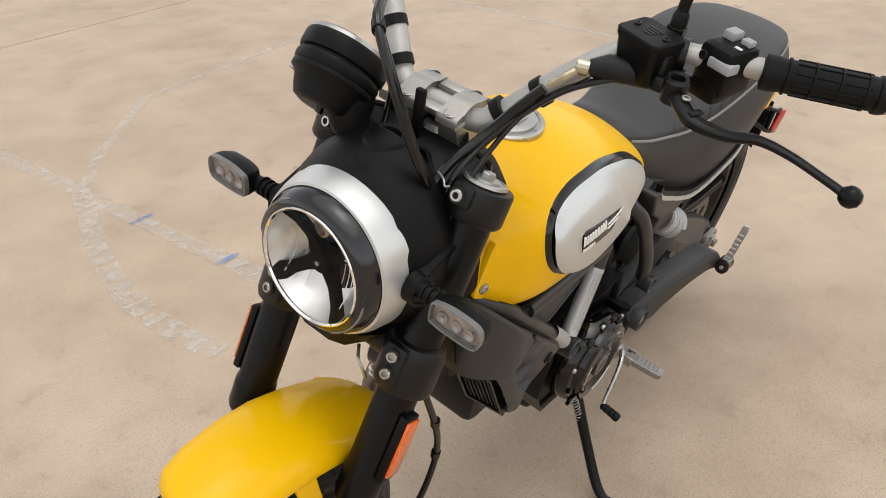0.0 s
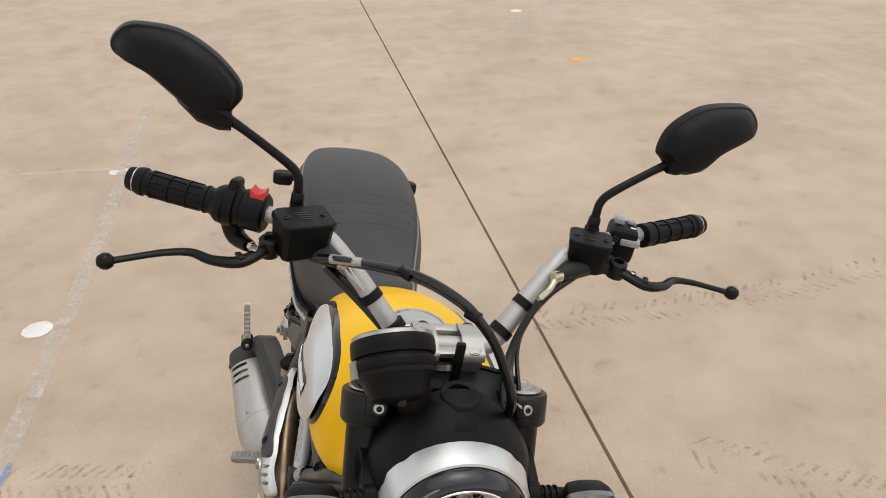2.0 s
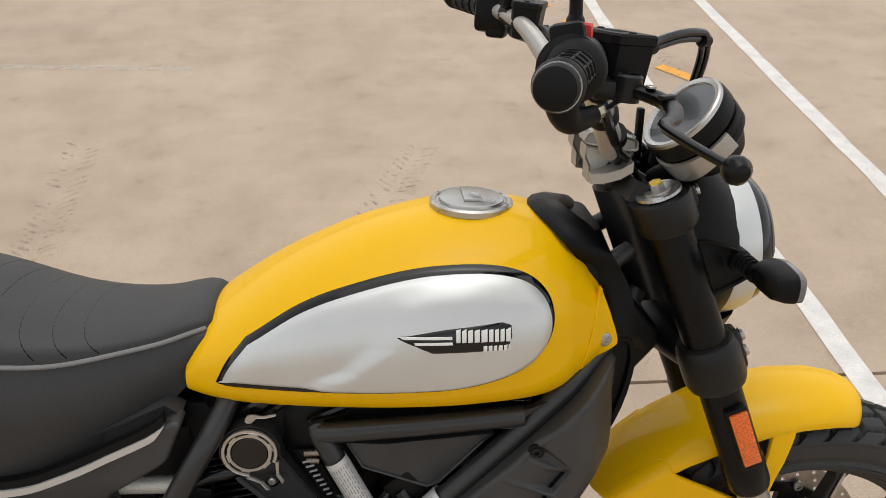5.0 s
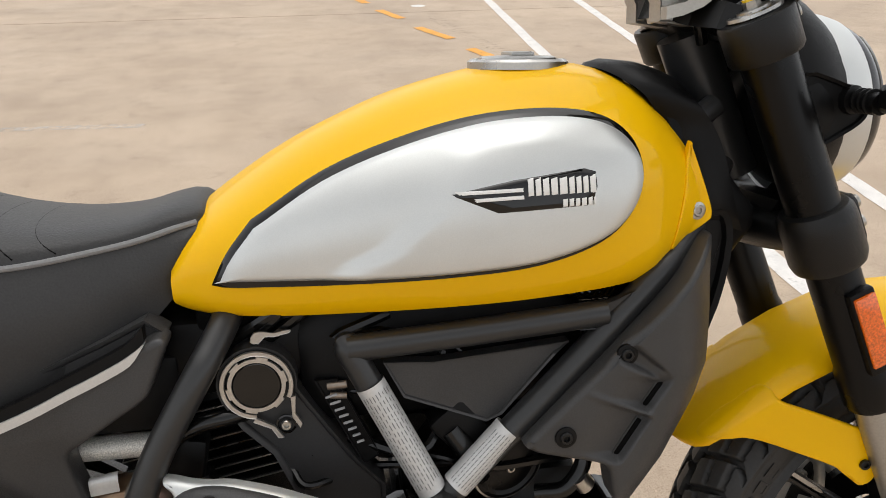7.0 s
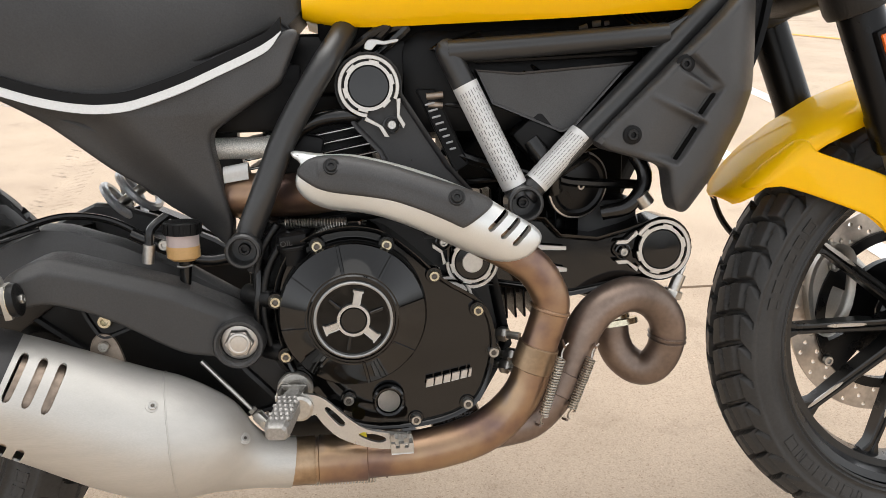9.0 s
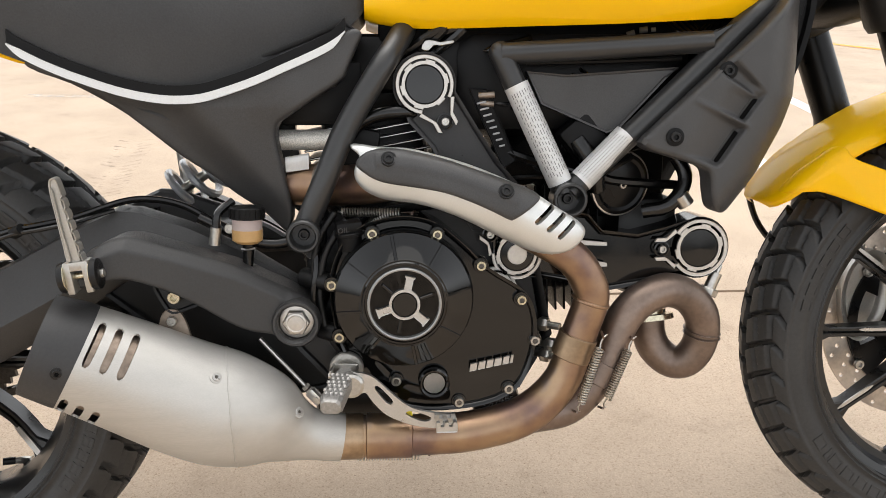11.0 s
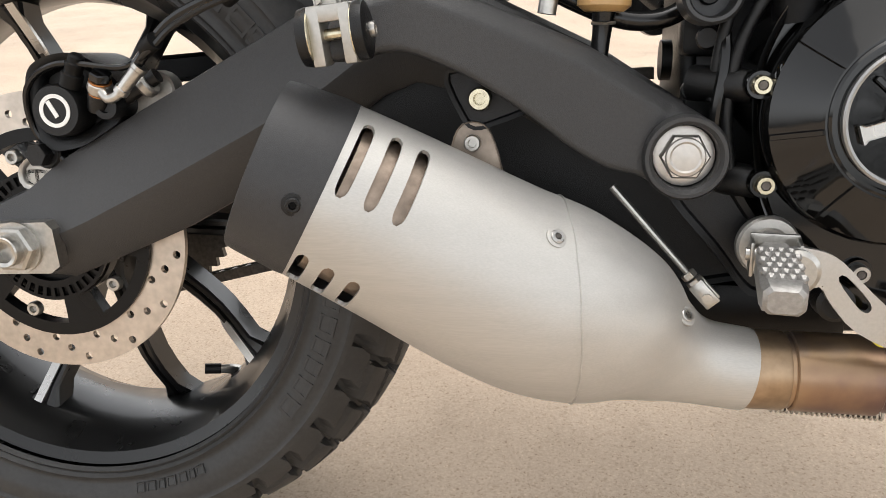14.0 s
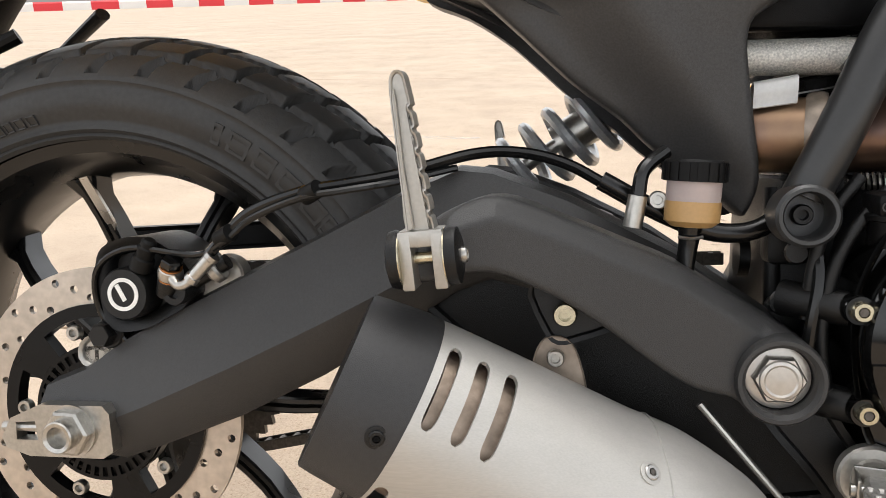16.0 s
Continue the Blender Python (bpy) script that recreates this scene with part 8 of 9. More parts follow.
# flutes of the reflector
for k in range(9):
    h = -0.040 + 0.010 * k
    if abs(h) < 0.011:
        continue
    w = math.sqrt(0.053 ** 2 - h * h)
    depth = -0.008 + 0.036 * (abs(h) / 0.06) ** 2
    part("reflector_flute", moved(tube([(-w * 0.9, h, depth + 0.018), (-w * 0.45, h, depth + 0.005), (0, h, depth + 0.002), (w * 0.45, h, depth + 0.005), (w * 0.9, h, depth + 0.018)], 0.0006, 6, 4), mlamp @ pose(0, 0, 0, 0, 0, 90)), BOWL, bucket)
lens_out = [(0.0708 * math.sin(radians(q)) / math.sin(radians(70)), 0.0425 + 0.013 * (math.cos(radians(q)) - math.cos(radians(70))) / (1 - math.cos(radians(70)))) for q in (70, 62, 54, 46, 38, 30, 22, 14, 7, 0.2)]
dome = lathe(lens_out, 72, mh)
lens = part("lens", (dome[0], [q for q in dome[1] if len(q) < 5]), LENS, bucket, "clear domed headlight lens", sharp=70)
lens.visible_shadow = False
# bulb under a small hood at the top, dark hollows beside the hub
part("bulb_hood", lathe([(0.0, -0.002), (0.009, -0.002), (0.010, 0.010), (0.0075, 0.012), (0.006, 0.006), (0.0, 0.006)], 20, Matrix.Translation((HN * 0.015) + Vector((0, 0, 0.046))) @ mh), TAN_STEEL, bucket, "bulb socket behind the lens")
# cowl over the lamp
rings = []
for x, r0, top, lowa in ((1.258, 0.0935, 0.0, -40), (1.248, 0.101, 0.002, -42), (1.232, 0.108, 0.008, -40), (1.212, 0.112, 0.014, -36), (1.190, 0.110, 0.018, -28), (1.178, 0.104, 0.016, -22)):
    ring = []
    for k in range(33):
        a = radians(lowa + (180 - 2 * lowa) * k / 32)
        r = r0 * (1 + 0.04 * max(0, math.sin(a)) * (top / 0.018))
        ring.append((x - 0.010 * math.sin(a) * 0, r * math.cos(a) * 1.0, 0.888 + r * math.sin(a) + top * max(0, math.sin(a)) ** 3))
    inn = [(x, y * 0.95, 0.888 + (z - 0.888) * 0.95) for x, y, z in reversed(ring)]
    rings.append(ring + inn)
cowl = part("headlight_cowl", loft(rings), PLASTIC, bike, "matt black cowl over the headlight", sharp=45)
part("cowl_collar", lathe([(0.029, -0.02), (0.027, 0.006), (0.024, 0.010), (0.017, 0.010), (0.015, 0.004), (0.0, 0.004)], 32, axis_pose((1.196, 0, 1.008), (0.10, 0, 1))), PLASTIC, cowl, "round collar on the cowl")
part("cowl_ridge", loft([[(1.262 - 0.066 * q, -w, 0.985 + 0.030 * q - 0.004), (1.262 - 0.066 * q, -w * 0.6, 0.989 + 0.034 * q), (1.262 - 0.066 * q, w * 0.6, 0.989 + 0.034 * q), (1.262 - 0.066 * q, w, 0.985 + 0.030 * q - 0.004)] for q, w in ((0.30, 0.019), (0.5, 0.024), (0.8, 0.028), (1, 0.030))]), PLASTIC, cowl, sharp=70)
part("horn_wire", tube([(1.275, 0.055, 0.792), (1.290, 0.068, 0.790), (1.292, 0.078, 0.780), (1.288, 0.080, 0.765)], 0.002, 8), STEEL, bucket, "bent wire clip under the lamp")
both("lamp_bracket", plate([tuple(q) for q in spline([(1.195, 0.93), (1.235, 0.92), (1.262, 0.905), (1.262, 0.885), (1.240, 0.870), (1.210, 0.86), (1.195, 0.89)], 3, True)], -0.112, -0.088, 0.004), PLASTIC, bike, "black lamp bracket")
part("lamp_chin", loft([[(x, -w, z + 0.02), (x, -w * 0.6, z - 0.012), (x, w * 0.6, z - 0.012), (x, w, z + 0.02)] for x, z, w in ((1.200, 0.780, 0.075), (1.240, 0.775, 0.070), (1.275, 0.786, 0.055), (1.290, 0.797, 0.035))]), PLASTIC, bike, "black chin panel under the lamp")

# front indicators
for sgn in (1, -1):
    fix = (lambda s: s) if sgn > 0 else mirrored
    ind = part("front_indicator", fix(tube([(1.246, -0.098, 0.903), (1.248, -0.112, 0.903), (1.250, -0.114, 0.903), (1.251, -0.146, 0.901)], [0.015, 0.014, 0.0095, 0.0105], 16, 1)), PLASTIC, bike, "black front indicator on a stalk")
    for y in (-0.119, -0.127, -0.135):
        part("stalk_rib", fix(lathe([(0.0085, -0.002), (0.0122, -0.001), (0.0122, 0.001), (0.0085, 0.002)], 16, axis_pose((1.2505, y, 0.9025), (0, 1, 0)))), RUBBER, ind)

    def cell(x, k, d=0.0):
        """Rounded outline of the lamp, wider towards its middle; d draws it in."""
        rim = [(-0.141, -0.0105), (-0.1415, 0.0095), (-0.147, 0.0150), (-0.168, 0.0192), (-0.194, 0.0182), (-0.204, 0.0145), (-0.2075, 0.0060), (-0.2070, -0.0060), (-0.203, -0.0140), (-0.192, -0.0175), (-0.166, -0.0175), (-0.147, -0.0155)]
        rim = inset([tuple(q) for q in spline(rim, 3, True)], d) if d else [np.array(q) for q in spline(rim, 3, True)]
        return [(x, -0.174 + (y + 0.174) * k, 0.907 + h * k) for y, h in ((q[0], q[1]) for q in rim)]
    part("lamp_body", fix(loft([cell(1.240, 0.50), cell(1.246, 0.80), cell(1.258, 0.97), cell(1.268, 1.0)])), PLASTIC, ind)
    part("lamp_plate", fix(loft([cell(1.2660, 1.0, 0.003), cell(1.2684, 1.0, 0.003)])), LAMP_INNER, ind, "pale reflector of the lamp")
    rim = [cell(1.2678, 1.0, 0.0004), cell(1.2745, 1.0, 0.0006), cell(1.2755, 1.0, 0.0016), cell(1.2745, 1.0, 0.0026), cell(1.2678, 1.0, 0.0028)]
    part("lamp_rim", fix(loft(rim, cap=False)), LAMP_RIM, ind, "clear moulded rim of the lens")
    ln = part("lamp_lens", fix(loft([cell(1.2738, 1.0, 0.0024), cell(1.2748, 1.0, 0.0030)])), LENS, ind, "clear indicator lens")
    ln.visible_shadow = False
    for y in (-0.156, -0.174, -0.191):
        part("lamp_diode", fix(ring_lathe([(0.0074, 0), (0.0070, 0.0022), (0.0062, 0.0026), (0.0030, 0.0006), (0.0020, 0.0)], 18, axis_pose((1.2684, y, 0.904), (1, 0, 0)))), LAMP_INNER, ind, "small round reflector of a diode")

# ---- handlebar ----
BAR = [(0.957, -0.398, 1.1615), (0.982, -0.320, 1.157), (1.016, -0.215, 1.150), (1.030, -0.173, 1.141), (1.050, -0.140, 1.114), (1.080, -0.092, 1.061), (1.098, -0.062, 1.029), (1.102, -0.030, 1.023), (1.102, 0, 1.023)]
BAR = BAR + [(x, -y, z) for x, y, z in reversed(BAR[:-1])]
bar = part("handlebar", tube(BAR, [0.011, 0.011, 0.011, 0.0115, 0.013, 0.0140, 0.0140, 0.0140, 0.0140] + [0.0140, 0.0140, 0.0140, 0.013, 0.0115, 0.011, 0.011, 0.011], 18, 6), BRUSHED, bike, "tapered silver handlebar")
for sgn in (1, -1):
    fix = (lambda s: s) if sgn > 0 else mirrored
    mb = pose(1.102, 0, 1.023, 0, 10, 0)
    lid = plate([tuple(q) for q in spline([(-0.030, 0.001), (-0.0315, 0.010), (-0.028, 0.0150), (-0.017, 0.0165), (-0.009, 0.0195), (0.0, 0.0208), (0.009, 0.0195), (0.017, 0.0165), (0.028, 0.0150), (0.0315, 0.010), (0.030, 0.001), (0.0, 0.001)], 3, True)], -0.0455, -0.0165, 0.003, 3)
    foot = plate([(-0.029, -0.001), (0.029, -0.001), (0.0275, -0.016), (0.021, -0.026), (0.019, -0.044), (-0.017, -0.044), (-0.020, -0.026), (-0.0275, -0.016)], -0.0445, -0.0175, 0.003, 3)
    cl = part("bar_clamp", fix(moved(join(lid, foot), mb)), CAST, bike, "cast aluminium handlebar clamp", sharp=40)
    for dx in (-0.0225, 0.0225):
        at = mb @ Vector((dx, -0.031, 0.0150))
        part("screw_well", fix(ring_lathe([(0.0086, -0.001), (0.0086, 0.0010), (0.0076, 0.0013), (0.0072, -0.001)], 24, axis_pose(at, (0.17, 0, 1)))), CAST, cl)
        part("clamp_screw", fix(join(lathe([(0.0072, -0.002), (0.0072, 0.0), (0.0040, 0.0002)], 24, axis_pose(at, (0.17, 0, 1))), socket_shape(at, (0.17, 0, 1), 0.0060, 0.0006))), CHAIN, cl, "dark sunk clamp screw")
    if sgn > 0:
        part("clamp_bridge", moved(join(box((-0.022, 0, 0.0095), (0.014, 0.036, 0.009), 0.002), box((0.022, 0, 0.0095), (0.014, 0.036, 0.009), 0.002), box((0, 0, 0.004), (0.04, 0.036, 0.004), 0.001)), mb), CAST, cl, "bridge between the handlebar clamps")
    # clips that hold the cables
    for y, x, z in ((-0.074, 1.094, 1.045), (-0.106, 1.073, 1.076)):
        t = Vector((-0.024, -0.05, 0.058)).normalized()
        part("cable_strap", fix(tube([Vector((x, y, z)) - t * 0.006, Vector((x, y, z)) + t * 0.006], 0.0165, 14, 1)), RUBBER, bar, "black rubber cable strap")
    g = Vector((0.948, -0.424, 1.163))
    d = (Vector((1.022, -0.215, 1.150)) - g).normalized()
    g = g + d * 0.022
    mg = axis_pose(g, d) @ Matrix.Diagonal((1, 1, 0.93, 1))
    grip = part("grip", fix(lathe([(0.012, -0.004), (0.0165, -0.002), (0.0185, 0.004), (0.0185, 0.010), (0.0165, 0.0115), (0.0165, 0.098), (0.0175, 0.108), (0.0225, 0.114), (0.0250, 0.119), (0.0250, 0.126), (0.012, 0.127)] if sgn > 0 else [(0.012, -0.004), (0.0165, -0.002), (0.0185, 0.004), (0.0185, 0.010), (0.0165, 0.0115), (0.0165, 0.104), (0.0180, 0.112), (0.0180, 0.122), (0.012, 0.124)], 28, mg)), RUBBER, bike, "black ribbed rubber grip")
    for k in range(4):
        part("grip_band", fix(lathe([(0.016, -0.0014), (0.0182, -0.001), (0.0182, 0.001), (0.016, 0.0014)], 28, axis_pose(g + d * (0.020 + 0.024 * k), d))), RUBBER, grip)
    for k in range(10):
        part("grip_rib", fix(moved(box((0.0168, 0, 0.055), (0.0022, 0.0022, 0.074), 0.0006, seg=1), mg @ pose(0, 0, 0, 0, 0, 36 * k))), RUBBER, grip)
    e = part("bar_end", fix(lathe([(0.0, -0.016), (0.010, -0.0155), (0.0145, -0.013), (0.0160, -0.008), (0.0160, -0.004), (0.012, -0.003)], 28, mg)), RUBBER, grip, "black bar end plug")
    part("bar_end_ring", fix(lathe([(0.0168, -0.0032), (0.0168, -0.0015), (0.010, -0.0015)], 28, mg)), ALU, grip)
    # lever
    L = [(1.048, -0.232, 1.131), (1.072, -0.255, 1.125), (1.082, -0.275, 1.120), (1.074, -0.305, 1.117), (1.056, -0.330, 1.117), (1.054, -0.360, 1.115), (1.060, -0.395, 1.111), (1.066, -0.421, 1.108)]
    if sgn > 0:
        L = [(x + 0.010 * max(0, (-0.30 - y) / 0.12), y, z) for x, y, z in L]
    lever = part("lever", fix(tube(L, [0.009, 0.0092, 0.0090, 0.0074, 0.0062, 0.0054, 0.0050, 0.0052], 12, 5, True, 0.72)), SATIN, bike, "black brake or clutch lever")
    part("lever_ball", fix(lathe([(0.001, -0.0105), (0.006, -0.009), (0.0098, -0.004), (0.0105, 0.0), (0.0098, 0.004), (0.006, 0.009), (0.001, 0.0105)], 16, axis_pose((L[-1][0], -0.424, 1.108), (0, -1, 0)))), SATIN, lever)
    part("lever_pivot", fix(join(lathe([(0.013, -0.012), (0.013, 0.010), (0.011, 0.012), (0.0075, 0.012), (0.007, 0.005), (0, 0.005)], 20, axis_pose((1.054, -0.238, 1.130), (0.1, 0, 1))), box((1.040, -0.226, 1.128), (0.035, 0.036, 0.018), 0.005))), CASTBLACK, lever)
    part("pivot_screw", fix(bolt_shape((1.070, -0.256, 1.1325), (0.1, 0, 1), 0.0048, 0.002)), STEEL, lever)
    part("lever_adjuster", fix(moved(box((0, 0, 0), (0.016, 0.008, 0.004), 0.0015), pose(1.079, -0.272, 1.1275, 0, 0, 25))), CASTBLACK, lever)
    # fluid reservoir and its clamp
    mr = pose(1.050, -0.199, 1.150, 0, 6, 20) if sgn > 0 else pose(1.041, -0.194, 1.148, 0, 6, 20) @ Matrix.Diagonal((0.86, 0.84, 0.92, 1))
    tank_m = part("fluid_reservoir", fix(moved(loft([[(sx * a, sy * b, z) for sx, sy in ((-1, -0.8), (-0.8, -1), (0.8, -1), (1, -0.8), (1, 0.8), (0.8, 1), (-0.8, 1), (-1, 0.8))] for z, a, b in ((-0.030, 0.018, 0.026), (-0.026, 0.021, 0.030), (0.014, 0.0235, 0.0335), (0.015, 0.025, 0.035), (0.022, 0.025, 0.035), (0.024, 0.0235, 0.0335))]), mr)), PLASTIC, bike, "black brake fluid reservoir")
    for dy in (-0.024, 0.024):
        part("lid_screw", fix(bolt_shape(mr @ Vector((0, dy, 0.024)), (0.1, 0, 1), 0.0036, 0.0015)), CASTBLACK, tank_m)
    for k in range(4):
        part("lid_mark", fix(moved(box((-0.008 + 0.005 * k, 0, 0.0243), (0.0018, 0.022 - 0.003 * k, 0.0006), 0), mr)), DARKGREY, tank_m)
    part("master_cylinder", fix(tube([(1.030, -0.235, 1.128), (1.058, -0.165, 1.124), (1.066, -0.150, 1.120)], [0.013, 0.014, 0.009], 16, 1)), CASTBLACK, tank_m)
    part("bar_bracket", fix(join(tube([Vector((1.022, -0.215, 1.150)) - d * 0.012, Vector((1.022, -0.215, 1.150)) + d * 0.012], 0.0165, 20, 1), box((1.040, -0.210, 1.146), (0.030, 0.026, 0.022), 0.004))), CASTBLACK, tank_m)
    fitting = part("banjo", fix(join(lathe([(0.0085, 0), (0.0085, 0.012), (0.006, 0.014), (0, 0.014)], 14, axis_pose((1.068, -0.150, 1.120), (0.4, 0.9, 0))), tube([(1.075, -0.142, 1.118), (1.086, -0.132, 1.108), (1.090, -0.120, 1.096)], 0.0042, 10))), ZINC_YELLOW if sgn < 0 else STEEL, tank_m, "plated hose fitting")
    # mirror
    arm = part("mirror", fix(tube([(1.012, -0.206, 1.160), (1.012, -0.206, 1.195), (1.010, -0.209, 1.210), (1.008, -0.222, 1.224), (1.004, -0.270, 1.256), (1.002, -0.298, 1.273)], [0.0070, 0.0062, 0.0060, 0.0060, 0.0058, 0.0065], 12, 5)), SATIN, bike, "black rear-view mirror")
    part("mirror_nut", fix(join(hex_nut((1.012, -0.206, 1.163), (0, 0, 1), 0.0105, 0.010), lathe([(0.009, 0), (0.0085, 0.012), (0.0065, 0.016)], 16, axis_pose((1.012, -0.206, 1.173), (0, 0, 1))))), SATIN, arm)
    right = sgn > 0
    if right:
        MO = [(-0.281, 1.303), (-0.287, 1.321), (-0.318, 1.347), (-0.359, 1.363), (-0.407, 1.362), (-0.427, 1.352), (-0.436, 1.336), (-0.430, 1.323), (-0.398, 1.311), (-0.361, 1.288), (-0.338, 1.273), (-0.318, 1.268), (-0.303, 1.271), (-0.286, 1.292)]
    else:
        MO = [(-0.275, 1.291), (-0.286, 1.321), (-0.321, 1.347), (-0.353, 1.357), (-0.400, 1.361), (-0.418, 1.354), (-0.430, 1.337), (-0.425, 1.321), (-0.374, 1.292), (-0.340, 1.263), (-0.306, 1.262), (-0.283, 1.279)]
    MO = [tuple(q) for q in spline(MO, 4, True)]
    turn_m = radians(0 if right else 3)
    piv = np.array((-0.290, 1.280))

    def head(y, z):
        """The left head is turned up a little more and a little smaller."""
        dy, dz = (y - piv[0]) * (1 if right else 0.97), (z - piv[1]) * (1 if right else 0.97)
        return piv[0] + dy * math.cos(turn_m) + dz * math.sin(turn_m), piv[1] - dy * math.sin(turn_m) + dz * math.cos(turn_m)

    c = np.mean(np.array(MO), axis=0)

    def shell_point(y, z, k, xo):
        yy, zz = c[0] + (y - c[0]) * k, c[1] + (z - c[1]) * k
        return (0.994 + xo + (1.315 - zz) * 0.18 + (0.30 if right else 0.12) * (yy + 0.30), yy, zz)

    rings = [[shell_point(y, z, k, xo) for y, z in MO] for xo, k in ((-0.010, 0.95), (-0.007, 1.0), (0.002, 1.0), (0.008, 0.975), (0.010, 0.92), (0.020, 0.85), (0.027, 0.70), (0.031, 0.45), (0.0325, 0.12))]
    part("mirror_shell", fix(loft(rings)), PLASTIC, arm, "matt black mirror shell", sharp=28)
    face = [shell_point(y, z, 0.93, -0.0105) for y, z in MO]
    part("mirror_glass", fix((face, [tuple(range(len(face)))])), CHROME, arm, "mirror glass", flip=False)
    nk = [head(y, z) for y, z in ((-0.292, 1.272), (-0.306, 1.276), (-0.332, 1.284), (-0.356, 1.296))]
    part("mirror_neck", fix(loft([[(1.006 + (0.3 if right else 0.12) * (y + 0.30) + sx * 0.013 * k, y, z + sz * 0.012 * k) for sx, sz in ((-1, -0.6), (-0.6, -1), (0.6, -1), (1, -0.6), (1, 0.6), (0.6, 1), (-0.6, 1), (-1, 0.6))] for (y, z), k in zip(nk, (0.85, 1.3, 1.45, 0.9))])), PLASTIC, arm)
    ridge = [head(y, z) for y, z in ((-0.292, 1.296), (-0.312, 1.318), (-0.350, 1.334), (-0.385, 1.336), (-0.408, 1.330), (-0.380, 1.312))]
    part("mirror_ridge", fix(tube([shell_point(y, z, 1.0, 0.0225) for y, z in ridge], [0.0008, 0.0016, 0.0018, 0.0018, 0.0014, 0.0006], 8, 5)), PLASTIC, arm)
# right: throttle, kill switch; left: switch box
d = (Vector((1.022, -0.215, 1.150)) - Vector((0.948, -0.424, 1.163))).normalized()
msr = axis_pose(Vector((0.998, -0.268, 1.153)), d)
swr = part("throttle_housing", join(lathe([(0.0, -0.030), (0.022, -0.030), (0.028, -0.026), (0.028, -0.012), (0.024, -0.010), (0.024, -0.004), (0.026, -0.002), (0.026, 0.024), (0.022, 0.028), (0.0, 0.028)], 28, msr), moved(box((0.022, 0, -0.018), (0.030, 0.030, 0.014), 0.006), msr @ pose(0, 0, 0, 0, 0, 80))), PLASTIC, bike, "black throttle housing")
part("kill_switch", moved(loft([[(0.022, -0.010, z0 - h), (0.032 + e, -0.008, z0 - h * 0.8), (0.032 + e, 0.008, z0 - h * 0.8), (0.022, 0.010, z0 - h)] for z0, h, e in ((0.006, 0.0, 0.002), (0.012, 0.0, -0.003), (0.018, 0.0, -0.002), (0.024, 0.0, 0.003))]), msr @ pose(0, 0, 0, 0, 0, 96)), RED, swr, "red engine stop switch")
part("throttle_elbow", tube([(0.984, -0.286, 1.140), (0.987, -0.284, 1.122), (0.995, -0.278, 1.111), (1.010, -0.268, 1.110), (1.020, -0.262, 1.1115)], [0.0150, 0.0140, 0.0125, 0.0100, 0.0085], 16), PLASTIC, swr, "black throttle cable elbow")
part("throttle_cable", tube([(1.020, -0.262, 1.1115), (1.036, -0.250, 1.115), (1.050, -0.238, 1.120)], 0.0026, 8), HOSE, swr)
part("cable_nut", hex_nut((1.021, -0.2615, 1.112), (0.6, 0.45, 0.15), 0.0062, 0.010), ZINC_YELLOW, swr)
msl = pose(0.998, 0.262, 1.150, 0, 4, -19)
swl = part("switch_box", moved(join(box((0.002, 0, -0.002), (0.046, 0.042, 0.052), 0.008), box((0.012, -0.002, -0.024), (0.030, 0.036, 0.022), 0.006)), msl), PLASTIC, bike, "black handlebar switch box")
part("switch_key", moved(box((0.020, 0.010, 0.008), (0.016, 0.028, 0.010), 0.002), msl), LIGHT_GREY, swl, "pale grey switch key")
part("switch_key", moved(box((-0.006, -0.008, 0.027), (0.016, 0.014, 0.010), 0.002), msl), LIGHT_GREY, swl, "pale grey switch key")
part("switch_key", moved(box((-0.008, 0.010, 0.026), (0.010, 0.012, 0.006), 0.0015), msl), LIGHT_GREY, swl, "pale grey switch key")
part("switch_screw", bolt_shape(msl @ Vector((0.024, -0.012, 0.010)), (0.9, -0.3, 0.2), 0.005, 0.003), CASTBLACK, swl)
part("lamp_symbol", moved(box((0.008, 0.012, 0.0243), (0.004, 0.008, 0.0006), 0), msl), WHITE, swl)

